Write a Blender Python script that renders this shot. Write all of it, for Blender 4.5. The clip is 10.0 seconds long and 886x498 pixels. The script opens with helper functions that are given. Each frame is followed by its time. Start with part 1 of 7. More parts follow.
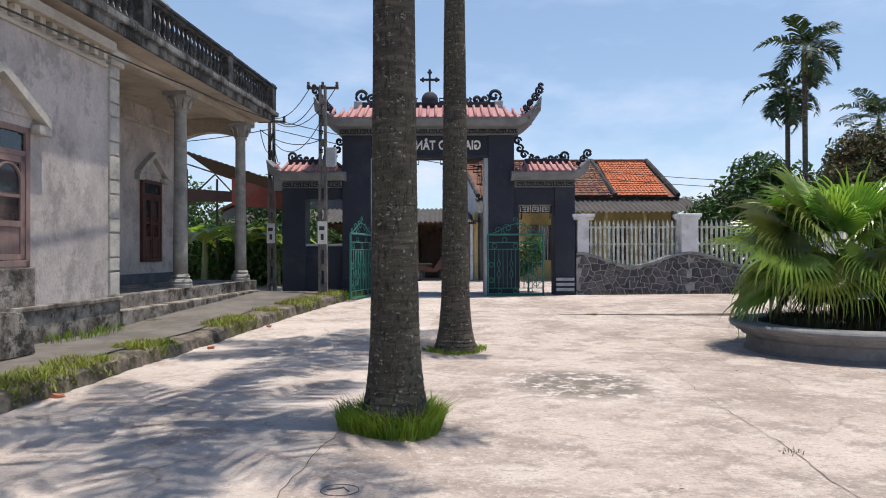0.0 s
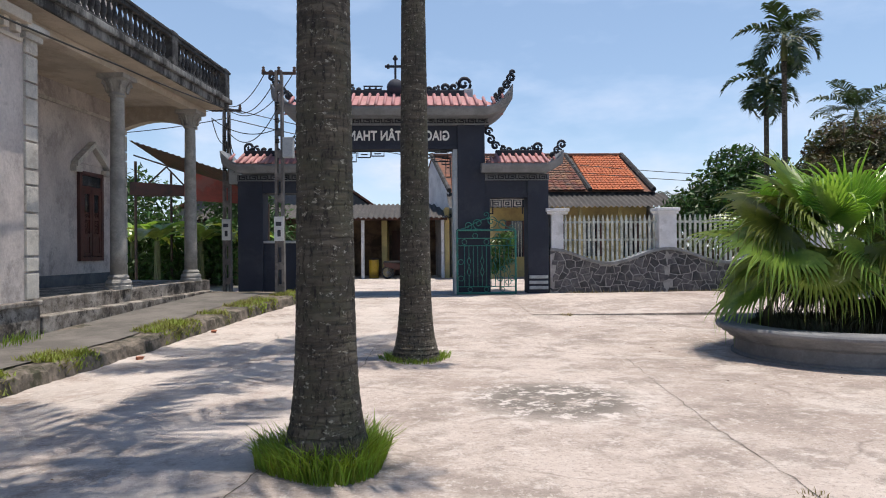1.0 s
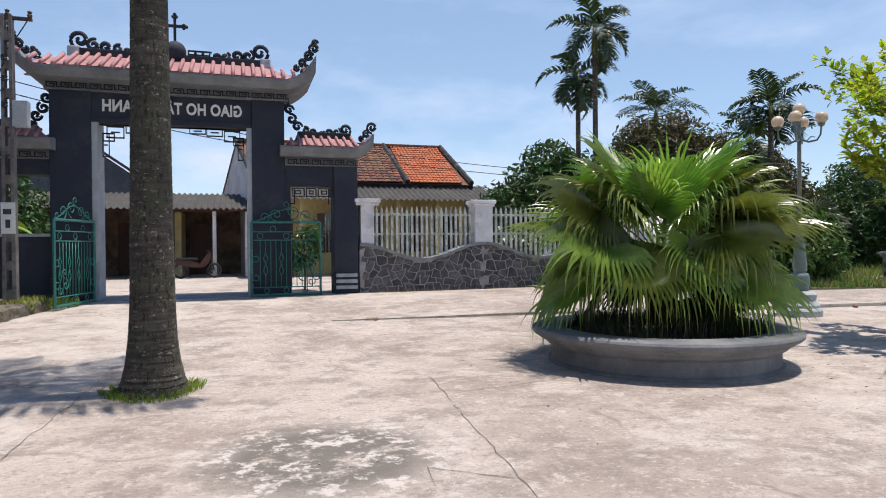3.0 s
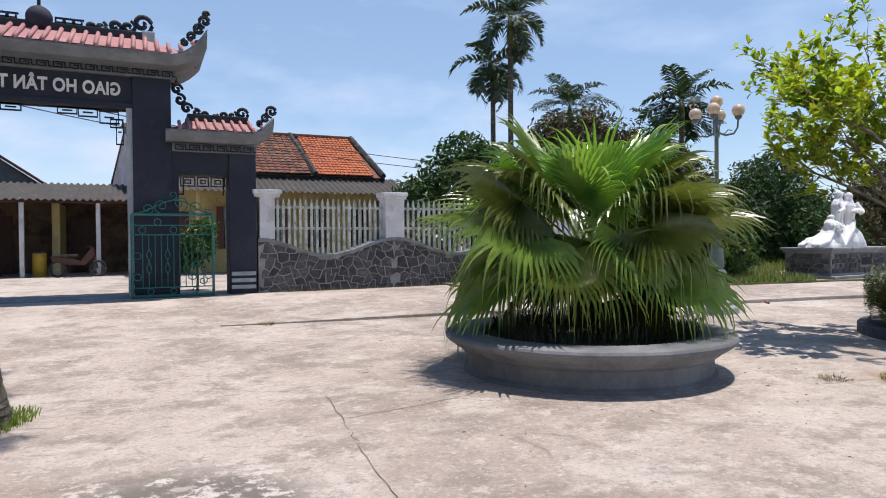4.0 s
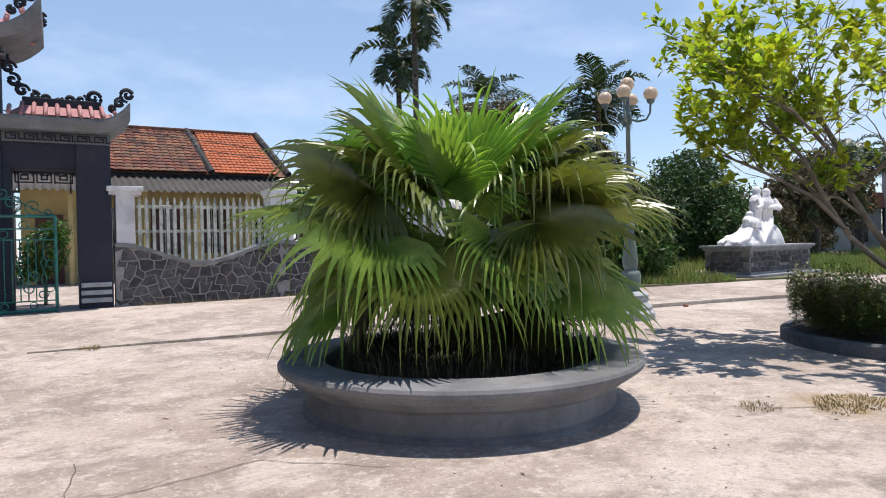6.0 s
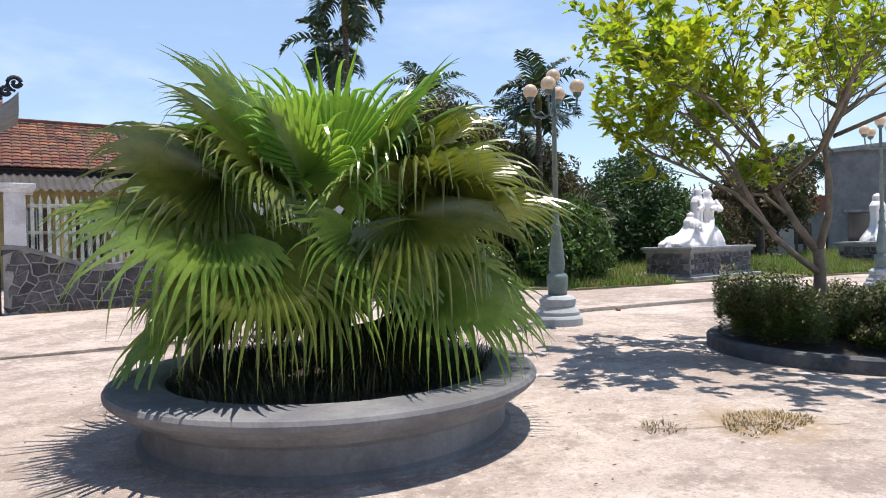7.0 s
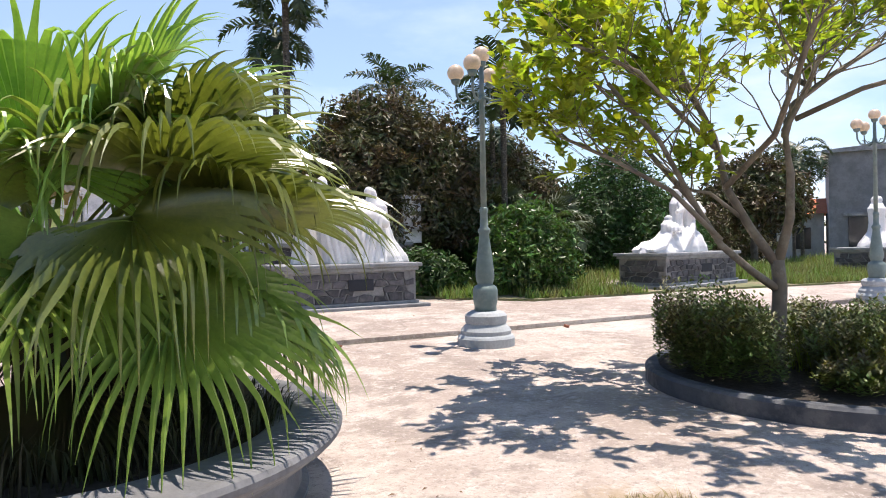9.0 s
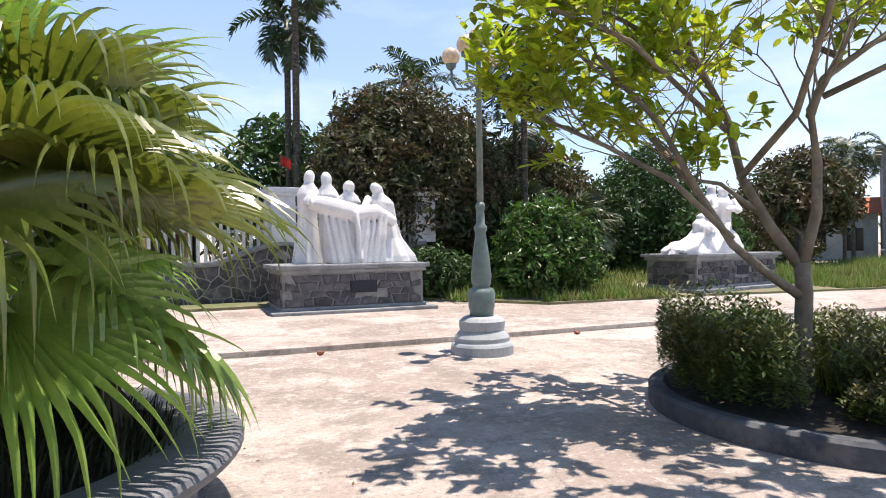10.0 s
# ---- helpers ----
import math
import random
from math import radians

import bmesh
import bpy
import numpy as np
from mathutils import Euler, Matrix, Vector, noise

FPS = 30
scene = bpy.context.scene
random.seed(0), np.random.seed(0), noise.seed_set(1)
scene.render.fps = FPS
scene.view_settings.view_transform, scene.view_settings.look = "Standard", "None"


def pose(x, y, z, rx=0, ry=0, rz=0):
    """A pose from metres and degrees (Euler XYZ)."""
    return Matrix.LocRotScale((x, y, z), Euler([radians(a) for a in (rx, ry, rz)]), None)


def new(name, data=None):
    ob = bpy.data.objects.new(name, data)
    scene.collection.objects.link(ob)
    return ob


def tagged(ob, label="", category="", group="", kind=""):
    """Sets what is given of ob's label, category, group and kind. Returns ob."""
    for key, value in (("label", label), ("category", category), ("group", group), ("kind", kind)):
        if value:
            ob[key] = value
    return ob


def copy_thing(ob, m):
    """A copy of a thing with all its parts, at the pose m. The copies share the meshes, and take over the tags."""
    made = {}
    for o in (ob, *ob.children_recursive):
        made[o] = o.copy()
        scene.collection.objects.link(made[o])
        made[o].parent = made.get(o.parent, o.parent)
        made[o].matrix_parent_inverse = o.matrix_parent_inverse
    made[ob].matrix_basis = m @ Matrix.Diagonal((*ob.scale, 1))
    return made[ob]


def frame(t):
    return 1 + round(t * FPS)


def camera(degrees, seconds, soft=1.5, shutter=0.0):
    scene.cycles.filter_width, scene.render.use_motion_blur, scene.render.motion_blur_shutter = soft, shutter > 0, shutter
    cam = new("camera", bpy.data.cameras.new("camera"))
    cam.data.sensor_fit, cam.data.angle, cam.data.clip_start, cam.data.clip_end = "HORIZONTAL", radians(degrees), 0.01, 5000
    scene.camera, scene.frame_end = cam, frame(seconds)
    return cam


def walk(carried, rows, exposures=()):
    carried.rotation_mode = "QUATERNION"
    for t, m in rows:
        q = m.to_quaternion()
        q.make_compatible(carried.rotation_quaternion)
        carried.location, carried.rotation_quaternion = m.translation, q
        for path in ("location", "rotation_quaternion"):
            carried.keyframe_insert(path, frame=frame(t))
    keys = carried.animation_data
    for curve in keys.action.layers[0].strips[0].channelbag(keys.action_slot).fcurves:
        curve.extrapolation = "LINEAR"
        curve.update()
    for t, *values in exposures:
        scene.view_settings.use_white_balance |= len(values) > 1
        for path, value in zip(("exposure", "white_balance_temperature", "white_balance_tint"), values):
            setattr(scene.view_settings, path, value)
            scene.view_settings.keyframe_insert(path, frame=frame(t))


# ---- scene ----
cam = camera(67.9, 10.0, soft=1.0)
METRES, EYE, TILT, LEAN, TURN = 10.067, 1.5, 0.0, 0.0, 0.0
ROWS = [
    (0.0, 0.0, 0.0, 0.0, 0.0, 0.37, 0.19),
    (0.5, 0.0104, 0.0498, 0.0005, -0.28, 0.19, 0.4),
    (1.0, 0.0237, 0.1039, -0.0004, -2.12, 0.09, 0.46),
    (1.5, 0.0453, 0.1537, -0.0019, -4.85, -0.01, 0.62),
    (2.0, 0.0634, 0.1998, -0.0024, -9.61, -0.1, 0.52),
    (2.5, 0.0829, 0.2447, -0.0028, -13.91, -0.33, 0.63),
    (3.0, 0.1037, 0.2876, -0.0018, -17.14, -0.44, 0.51),
    (4.5, 0.1749, 0.4213, -0.0034, -26.6, -0.96, 0.7),
    (5.0, 0.2078, 0.4487, -0.0035, -26.89, -0.85, 0.9),
    (5.5, 0.2496, 0.4713, -0.0047, -28.11, -0.76, 1.1),
    (7.0, 0.3969, 0.5149, -0.0116, -33.5, -0.49, 1.28),
    (7.5, 0.4442, 0.5255, -0.0093, -33.68, -0.45, 1.32),
    (8.0, 0.4946, 0.5414, -0.0097, -33.56, -0.52, 1.19),
    (8.5, 0.5468, 0.5547, -0.0082, -33.25, -0.55, 1.18),
    (9.0, 0.5904, 0.5682, -0.0089, -32.97, -0.26, 1.05),
    (9.5, 0.6395, 0.582, -0.009, -31.14, -0.38, 1.03),
    (10.0, 0.6815, 0.5973, -0.0112, -29.37, -0.21, 0.79),
]
walk(cam, [(t, pose(0, 0, EYE, TILT, LEAN, TURN) @ pose(METRES * x, METRES * y, METRES * z, 90 + pitch, roll, yaw)) for t, x, y, z, yaw, pitch, roll in ROWS],
     [(0.0, 0.18, 6800, 12), (3.0, 0.16, 6700, 12), (5.0, 0.10, 6600, 13), (5.5, 0.14, 6650, 13), (7.0, 0.44, 6800, 14), (10.0, 0.64, 7000, 16)])

# ---- world and sun ----
world = bpy.data.worlds.new("world")
scene.world = world
world.use_nodes = True
_n = world.node_tree.nodes
_sky = _n.new("ShaderNodeTexSky")
_sky.sky_type, _sky.sun_disc = "NISHITA", False
SUN_DIR = Vector((0.175, -0.012, 1.0)).normalized()
_sky.sun_elevation = math.asin(SUN_DIR.z)
_sky.sun_rotation = math.atan2(SUN_DIR.x, SUN_DIR.y)
_sky.air_density, _sky.dust_density, _sky.ozone_density = 1.0, 0.0, 2.6
world.node_tree.links.new(_sky.outputs[0], _n["Background"].inputs[0])
_n["Background"].inputs[1].default_value = 0.118
sun = new("sun", bpy.data.lights.new("sun", "SUN"))
sun.data.energy, sun.data.angle, sun.data.color = 4.5, radians(0.53), (1.0, 0.95, 0.88)
sun.matrix_world = Matrix.Translation((0, 0, 40)) @ SUN_DIR.to_track_quat("Z", "Y").to_matrix().to_4x4()


# ---- distant clouds and added sky glow ----
def cloud_backdrop():
    """A far glowing ring above the horizon: thin fair-weather cloud over added blue brightness."""
    m = bpy.data.materials.new("thin_cloud_and_sky_glow")
    m.use_nodes = True
    N, L = m.node_tree.nodes, m.node_tree.links
    N.remove(N["Principled BSDF"])
    geo = N.new("ShaderNodeNewGeometry")
    mp = N.new("ShaderNodeMapping")
    mp.inputs["Scale"].default_value = (0.0016, 0.0016, 0.0042)
    L.new(geo.outputs["Position"], mp.inputs[0])
    t = N.new("ShaderNodeTexNoise")
    t.inputs["Scale"].default_value, t.inputs["Detail"].default_value, t.inputs["Roughness"].default_value = 1.6, 8, 0.55
    L.new(mp.outputs[0], t.inputs["Vector"])
    r = N.new("ShaderNodeMapRange")
    r.inputs["From Min"].default_value, r.inputs["From Max"].default_value = 0.45, 0.78
    L.new(t.outputs["Fac"], r.inputs["Value"])
    sep = N.new("ShaderNodeSeparateXYZ")
    L.new(geo.outputs["Position"], sep.inputs[0])
    h = N.new("ShaderNodeMapRange")
    h.inputs["From Min"].default_value, h.inputs["From Max"].default_value = 900, 150
    L.new(sep.outputs[2], h.inputs["Value"])
    k = N.new("ShaderNodeMath")
    k.operation = "MULTIPLY"
    L.new(r.outputs["Result"], k.inputs[0])
    L.new(h.outputs["Result"], k.inputs[1])
    # even blue emission over the whole ring lifts the low sky, white cloud on it
    sky_glow = N.new("ShaderNodeMath")
    sky_glow.operation = "MULTIPLY_ADD"
    sky_glow.inputs[1].default_value, sky_glow.inputs[2].default_value = 0.72, 0.28
    L.new(k.outputs[0], sky_glow.inputs[0])
    tint = N.new("ShaderNodeMix")
    tint.data_type = "RGBA"
    tint.inputs[6].default_value, tint.inputs[7].default_value = (0.52, 0.76, 1.12, 1), (0.80, 0.82, 0.92, 1)
    L.new(k.outputs[0], tint.inputs["Factor"])
    em, tr, mx = N.new("ShaderNodeEmission"), N.new("ShaderNodeBsdfTransparent"), N.new("ShaderNodeMixShader")
    em.inputs[1].default_value = 1.0
    L.new(tint.outputs[2], em.inputs[0])
    L.new(sky_glow.outputs[0], mx.inputs[0])
    L.new(tr.outputs[0], mx.inputs[1])
    L.new(em.outputs[0], mx.inputs[2])
    L.new(mx.outputs[0], N["Material Output"].inputs[0])
    n, R = 96, 1500.0
    V = [(R * math.cos(2 * math.pi * i / n), R * math.sin(2 * math.pi * i / n), z) for i in range(n) for z in (0, 900)]
    F = [(2 * i, 2 * ((i + 1) % n), 2 * ((i + 1) % n) + 1, 2 * i + 1) for i in range(n)]
    me = bpy.data.meshes.new("backdrop")
    me.from_pydata(V, [], F)
    me.materials.append(m)
    tagged(new("backdrop", me), "thin white fair-weather cloud over an added blue glow low in the sky", "sky", kind="structure")


cloud_backdrop()


# ---- materials ----
def material(name, colour, colour2=None, scale=3.0, rough=0.8, metal=0.0, bump=0.15, fine=40.0, stain=None, stain_scale=0.5,
             stain_amount=0.5, vary=0.0, translucent=0.0, spec=0.5, per="object", streak=1.0):
    """A noise-mottled surface: two colours at one scale, fine grain at another, and an optional third colour in stains."""
    m = bpy.data.materials.new(name)
    m.use_nodes = True
    nt = m.node_tree
    N, L = nt.nodes, nt.links
    b = N["Principled BSDF"]
    tc = N.new("ShaderNodeTexCoord")
    geo = N.new("ShaderNodeNewGeometry")
    mp = N.new("ShaderNodeMapping")
    mp.inputs["Scale"].default_value = (1, 1, 1 / streak)
    L.new(geo.outputs["Position"], mp.inputs[0])

    def noise_at(s, detail=5.0, r=0.55):
        t = N.new("ShaderNodeTexNoise")
        t.inputs["Scale"].default_value, t.inputs["Detail"].default_value, t.inputs["Roughness"].default_value = s, detail, r
        L.new(mp.outputs[0], t.inputs["Vector"])
        return t.outputs["Fac"]

    def ramp(sock, a, c):
        t = N.new("ShaderNodeMapRange")
        t.inputs["From Min"].default_value, t.inputs["From Max"].default_value = a, c
        L.new(sock, t.inputs["Value"])
        return t.outputs["Result"]

    def mix(fac, a, c, kind="MIX"):
        t = N.new("ShaderNodeMix")
        t.data_type, t.blend_type = "RGBA", kind
        for sock, v in ((t.inputs["Factor"], fac), (t.inputs[6], a), (t.inputs[7], c)):
            if isinstance(v, (float, int)):
                sock.default_value = v
            elif isinstance(v, tuple):
                sock.default_value = (*v, 1)
            else:
                L.new(v, sock)
        return t.outputs[2]

    c2 = colour2 or tuple(x * 0.75 for x in colour)
    col = mix(ramp(noise_at(scale, 9.0, 0.66), 0.40, 0.60), colour, c2)
    grain = noise_at(fine, 3.0)
    g = N.new("ShaderNodeMapRange")
    g.inputs["To Min"].default_value, g.inputs["To Max"].default_value = 0.78, 1.22
    L.new(grain, g.inputs["Value"])
    gm = N.new("ShaderNodeCombineColor")
    for i in range(3):
        L.new(g.outputs[0], gm.inputs[i])
    col = mix(1.0, col, gm.outputs[0], "MULTIPLY")
    if stain:
        s = ramp(noise_at(stain_scale, 12.0, 0.74), 0.51, 0.60)
        k = N.new("ShaderNodeMath")
        k.operation = "MULTIPLY"
        k.inputs[1].default_value = stain_amount
        L.new(s, k.inputs[0])
        col = mix(k.outputs[0], col, stain)
    if vary:
        src = N.new("ShaderNodeObjectInfo").outputs["Random"] if per == "object" else geo.outputs["Random Per Island"]
        h = N.new("ShaderNodeHueSaturation")
        v = N.new("ShaderNodeMapRange")
        v.inputs["To Min"].default_value, v.inputs["To Max"].default_value = 1 - vary, 1 + vary
        L.new(src, v.inputs["Value"])
        L.new(v.outputs[0], h.inputs["Value"])
        w = N.new("ShaderNodeMapRange")
        w.inputs["To Min"].default_value, w.inputs["To Max"].default_value = 0.5 - vary * 0.06, 0.5 + vary * 0.06
        L.new(src, w.inputs["Value"])
        L.new(w.outputs[0], h.inputs["Hue"])
        L.new(col, h.inputs["Color"])
        col = h.outputs[0]
    L.new(col, b.inputs["Base Color"])
    b.inputs["Roughness"].default_value, b.inputs["Metallic"].default_value = rough, metal
    b.inputs["Specular IOR Level"].default_value = spec
    if bump:
        bp = N.new("ShaderNodeBump")
        bp.inputs["Strength"].default_value, bp.inputs["Distance"].default_value = bump, 0.02
        L.new(noise_at(fine * 0.5, 6.0), bp.inputs["Height"])
        L.new(bp.outputs[0], b.inputs["Normal"])
    if translucent:
        tr = N.new("ShaderNodeBsdfTranslucent")
        bright = mix(1.0, col, (1.0, 1.0, 0.55), "MULTIPLY")
        L.new(bright, tr.inputs[0])
        ms = N.new("ShaderNodeMixShader")
        ms.inputs[0].default_value = translucent
        L.new(b.outputs[0], ms.inputs[1])
        L.new(tr.outputs[0], ms.inputs[2])
        L.new(ms.outputs[0], N["Material Output"].inputs[0])
    return m



def concrete_material():
    """Sun-bleached concrete: broad mottling, blotchy dirt, pale flakes, a worn patch and fine crazing."""
    m = bpy.data.materials.new("courtyard_concrete")
    m.use_nodes = True
    N, L = m.node_tree.nodes, m.node_tree.links
    b = N["Principled BSDF"]
    geo = N.new("ShaderNodeNewGeometry")
    pos = geo.outputs["Position"]

    def fac(scale, detail, rough, lo, hi, vec=None):
        t = N.new("ShaderNodeTexNoise")
        t.inputs["Scale"].default_value, t.inputs["Detail"].default_value, t.inputs["Roughness"].default_value = scale, detail, rough
        L.new(vec or pos, t.inputs["Vector"])
        r = N.new("ShaderNodeMapRange")
        r.inputs["From Min"].default_value, r.inputs["From Max"].default_value = lo, hi
        L.new(t.outputs["Fac"], r.inputs["Value"])
        return r.outputs["Result"]

    def times(a, k):
        t = N.new("ShaderNodeMath")
        t.operation = "MULTIPLY"
        L.new(a, t.inputs[0])
        if isinstance(k, float):
            t.inputs[1].default_value = k
        else:
            L.new(k, t.inputs[1])
        return t.outputs[0]

    def mix(f, a, c):
        t = N.new("ShaderNodeMix")
        t.data_type = "RGBA"
        L.new(f, t.inputs["Factor"])
        for sock, v in ((t.inputs[6], a), (t.inputs[7], c)):
            if isinstance(v, tuple):
                sock.default_value = (*v, 1)
            else:
                L.new(v, sock)
        return t.outputs[2]

    stretch = N.new("ShaderNodeMapping")
    stretch.inputs["Rotation"].default_value = (0, 0, 0.5)
    stretch.inputs["Scale"].default_value = (0.8, 1.1, 1)
    L.new(pos, stretch.inputs[0])
    col = mix(fac(0.35, 10, 0.7, 0.43, 0.57), (0.53, 0.455, 0.405), (0.37, 0.305, 0.265))
    col = mix(times(fac(1.1, 12, 0.74, 0.50, 0.57), 0.72), col, (0.27, 0.225, 0.195))
    col = mix(times(fac(0.8, 11, 0.74, 0.52, 0.62, stretch.outputs[0]), 0.75), col, (0.60, 0.535, 0.485))
    col = mix(times(fac(4.5, 12, 0.78, 0.54, 0.60), 0.6), col, (0.64, 0.58, 0.535))
    col = mix(times(fac(6.0, 12, 0.78, 0.55, 0.61, stretch.outputs[0]), 0.62), col, (0.26, 0.215, 0.19))
    col = mix(times(fac(26.0, 8, 0.8, 0.53, 0.60), 0.6), col, (0.22, 0.185, 0.165))
    col = mix(times(fac(19.0, 8, 0.8, 0.55, 0.62), 0.6), col, (0.68, 0.62, 0.575))
    # older, paler slab on the house side of the long joint
    ax = N.new("ShaderNodeSeparateXYZ")
    L.new(pos, ax.inputs[0])
    side = N.new("ShaderNodeMath")
    side.operation = "MULTIPLY_ADD"
    side.inputs[1].default_value = -0.085
    L.new(ax.outputs[1], side.inputs[0])
    L.new(ax.outputs[0], side.inputs[2])
    slab = N.new("ShaderNodeMapRange")
    slab.inputs["From Min"].default_value, slab.inputs["From Max"].default_value = -1.36, -1.40
    L.new(side.outputs[0], slab.inputs["Value"])
    col = mix(times(times(slab.outputs["Result"], fac(1.7, 10, 0.72, 0.42, 0.56)), 0.5), col, (0.60, 0.55, 0.505))
    # worn, flaking patch
    d = N.new("ShaderNodeVectorMath")
    d.operation = "DISTANCE"
    d.inputs[1].default_value = (1.6, 7.55, 0)
    L.new(pos, d.inputs[0])
    near = N.new("ShaderNodeMapRange")
    near.inputs["From Min"].default_value, near.inputs["From Max"].default_value = 1.0, 0.55
    L.new(d.outputs["Value"], near.inputs["Value"])
    col = mix(times(near.outputs["Result"], fac(2.6, 12, 0.74, 0.40, 0.47)), col, (0.185, 0.165, 0.145))
    near2 = N.new("ShaderNodeMapRange")
    near2.inputs["From Min"].default_value, near2.inputs["From Max"].default_value = 1.3, 0.75
    L.new(d.outputs["Value"], near2.inputs["Value"])
    col = mix(times(near2.outputs["Result"], fac(4.0, 12, 0.76, 0.52, 0.57)), col, (0.62, 0.56, 0.52))
    # sandy grit where weeds have rooted
    g = N.new("ShaderNodeVectorMath")
    g.operation = "DISTANCE"
    g.inputs[1].default_value = (8.65, 7.95, 0)
    L.new(pos, g.inputs[0])
    grit = N.new("ShaderNodeMapRange")
    grit.inputs["From Min"].default_value, grit.inputs["From Max"].default_value = 0.62, 0.25
    L.new(g.outputs["Value"], grit.inputs["Value"])
    col = mix(times(grit.outputs["Result"], fac(5.0, 10, 0.7, 0.42, 0.52)), col, (0.36, 0.27, 0.17))
    # fine crazing
    warp = N.new("ShaderNodeTexNoise")
    warp.inputs["Scale"].default_value, warp.inputs["Detail"].default_value = 1.2, 5
    L.new(pos, warp.inputs["Vector"])
    add = N.new("ShaderNodeMix")
    add.data_type = "VECTOR"
    add.inputs["Factor"].default_value = 0.35
    L.new(pos, add.inputs[4])
    L.new(warp.outputs["Color"], add.inputs[5])
    vor = N.new("ShaderNodeTexVoronoi")
    vor.feature = "DISTANCE_TO_EDGE"
    vor.inputs["Scale"].default_value = 0.75
    L.new(add.outputs[1], vor.inputs["Vector"])
    line = N.new("ShaderNodeMapRange")
    line.inputs["From Min"].default_value, line.inputs["From Max"].default_value = 0.012, 0.0
    L.new(vor.outputs["Distance"], line.inputs["Value"])
    col = mix(times(times(line.outputs["Result"], fac(0.8, 4, 0.6, 0.5, 0.6)), 0.6), col, (0.2, 0.165, 0.14))
    L.new(col, b.inputs["Base Color"])
    b.inputs["Roughness"].default_value = 0.9
    b.inputs["Specular IOR Level"].default_value = 0.3
    bp = N.new("ShaderNodeBump")
    bp.inputs["Strength"].default_value, bp.inputs["Distance"].default_value = 0.6, 0.03
    L.new(fac(14.0, 10, 0.7, 0.2, 0.8), bp.inputs["Height"])
    L.new(bp.outputs[0], b.inputs["Normal"])
    return m


def bark_material():
    """Grey palm bark: ring scars, short upright fissures, pale lichen flecks."""
    m = bpy.data.materials.new("ringed_palm_bark")
    m.use_nodes = True
    N, L = m.node_tree.nodes, m.node_tree.links
    b = N["Principled BSDF"]
    geo = N.new("ShaderNodeNewGeometry")

    def fac(scale, stretch, detail, lo, hi):
        mp = N.new("ShaderNodeMapping")
        mp.inputs["Scale"].default_value = (1, 1, stretch)
        L.new(geo.outputs["Position"], mp.inputs[0])
        t = N.new("ShaderNodeTexNoise")
        t.inputs["Scale"].default_value, t.inputs["Detail"].default_value, t.inputs["Roughness"].default_value = scale, detail, 0.72
        L.new(mp.outputs[0], t.inputs["Vector"])
        r = N.new("ShaderNodeMapRange")
        r.inputs["From Min"].default_value, r.inputs["From Max"].default_value = lo, hi
        L.new(t.outputs["Fac"], r.inputs["Value"])
        return r.outputs["Result"]

    def mix(f, a, c):
        t = N.new("ShaderNodeMix")
        t.data_type = "RGBA"
        L.new(f, t.inputs["Factor"])
        for sock, v in ((t.inputs[6], a), (t.inputs[7], c)):
            if isinstance(v, tuple):
                sock.default_value = (*v, 1)
            else:
                L.new(v, sock)
        return t.outputs[2]

    rings = fac(3.0, 7.0, 8, 0.44, 0.56)
    fissures = fac(34.0, 0.28, 6, 0.52, 0.62)
    col = mix(rings, (0.115, 0.100, 0.076), (0.062, 0.053, 0.042))
    col = mix(fac(2.2, 1.0, 9, 0.48, 0.6), col, (0.085, 0.083, 0.055))
    col = mix(fissures, col, (0.030, 0.025, 0.020))
    col = mix(fac(16.0, 1.6, 10, 0.585, 0.63), col, (0.34, 0.325, 0.27))
    L.new(col, b.inputs["Base Color"])
    b.inputs["Roughness"].default_value = 0.95
    add = N.new("ShaderNodeMath")
    L.new(rings, add.inputs[0])
    L.new(fissures, add.inputs[1])
    bp = N.new("ShaderNodeBump")
    bp.invert = True
    bp.inputs["Strength"].default_value, bp.inputs["Distance"].default_value = 0.8, 0.012
    L.new(add.outputs[0], bp.inputs["Height"])
    L.new(bp.outputs[0], b.inputs["Normal"])
    return m


CONCRETE = concrete_material()
DARK_JOINT = material("dark_joint", (0.10, 0.09, 0.07), (0.16, 0.14, 0.11), 8, 0.95)
OLD_CEMENT = material("weathered_cement", (0.36, 0.33, 0.29), (0.13, 0.11, 0.092), 3.4, 0.92, bump=0.6, stain=(0.03, 0.025, 0.021), stain_scale=2.4, stain_amount=0.95)
MOSSY = material("mossy_kerb_cement", (0.21, 0.175, 0.14), (0.075, 0.065, 0.05), 5.0, 0.95, bump=0.9, fine=22, stain=(0.035, 0.036, 0.018), stain_scale=2.6, stain_amount=0.9)
HOUSE_WALL = material("weathered_render_wall", (0.56, 0.51, 0.475), (0.40, 0.36, 0.34), 1.3, 0.92, bump=0.6, fine=24, stain=(0.24, 0.215, 0.20), stain_scale=2.2, stain_amount=0.6, streak=1.3)
HOUSE_TRIM = material("pale_render_trim", (0.56, 0.53, 0.47), (0.42, 0.40, 0.36), 3.0, 0.9, bump=0.2, stain=(0.2, 0.19, 0.17), stain_scale=2.0, stain_amount=0.5)
SOFFIT = material("cream_soffit", (0.52, 0.46, 0.38), (0.43, 0.38, 0.31), 1.5, 0.9, stain=(0.3, 0.25, 0.19), stain_scale=0.9)
BLACK_MOULD = material("mould_blackened_cement", (0.018, 0.018, 0.019), (0.045, 0.045, 0.046), 5.0, 0.9, bump=0.4, stain=(0.16, 0.16, 0.155), stain_scale=3.0, stain_amount=0.4)
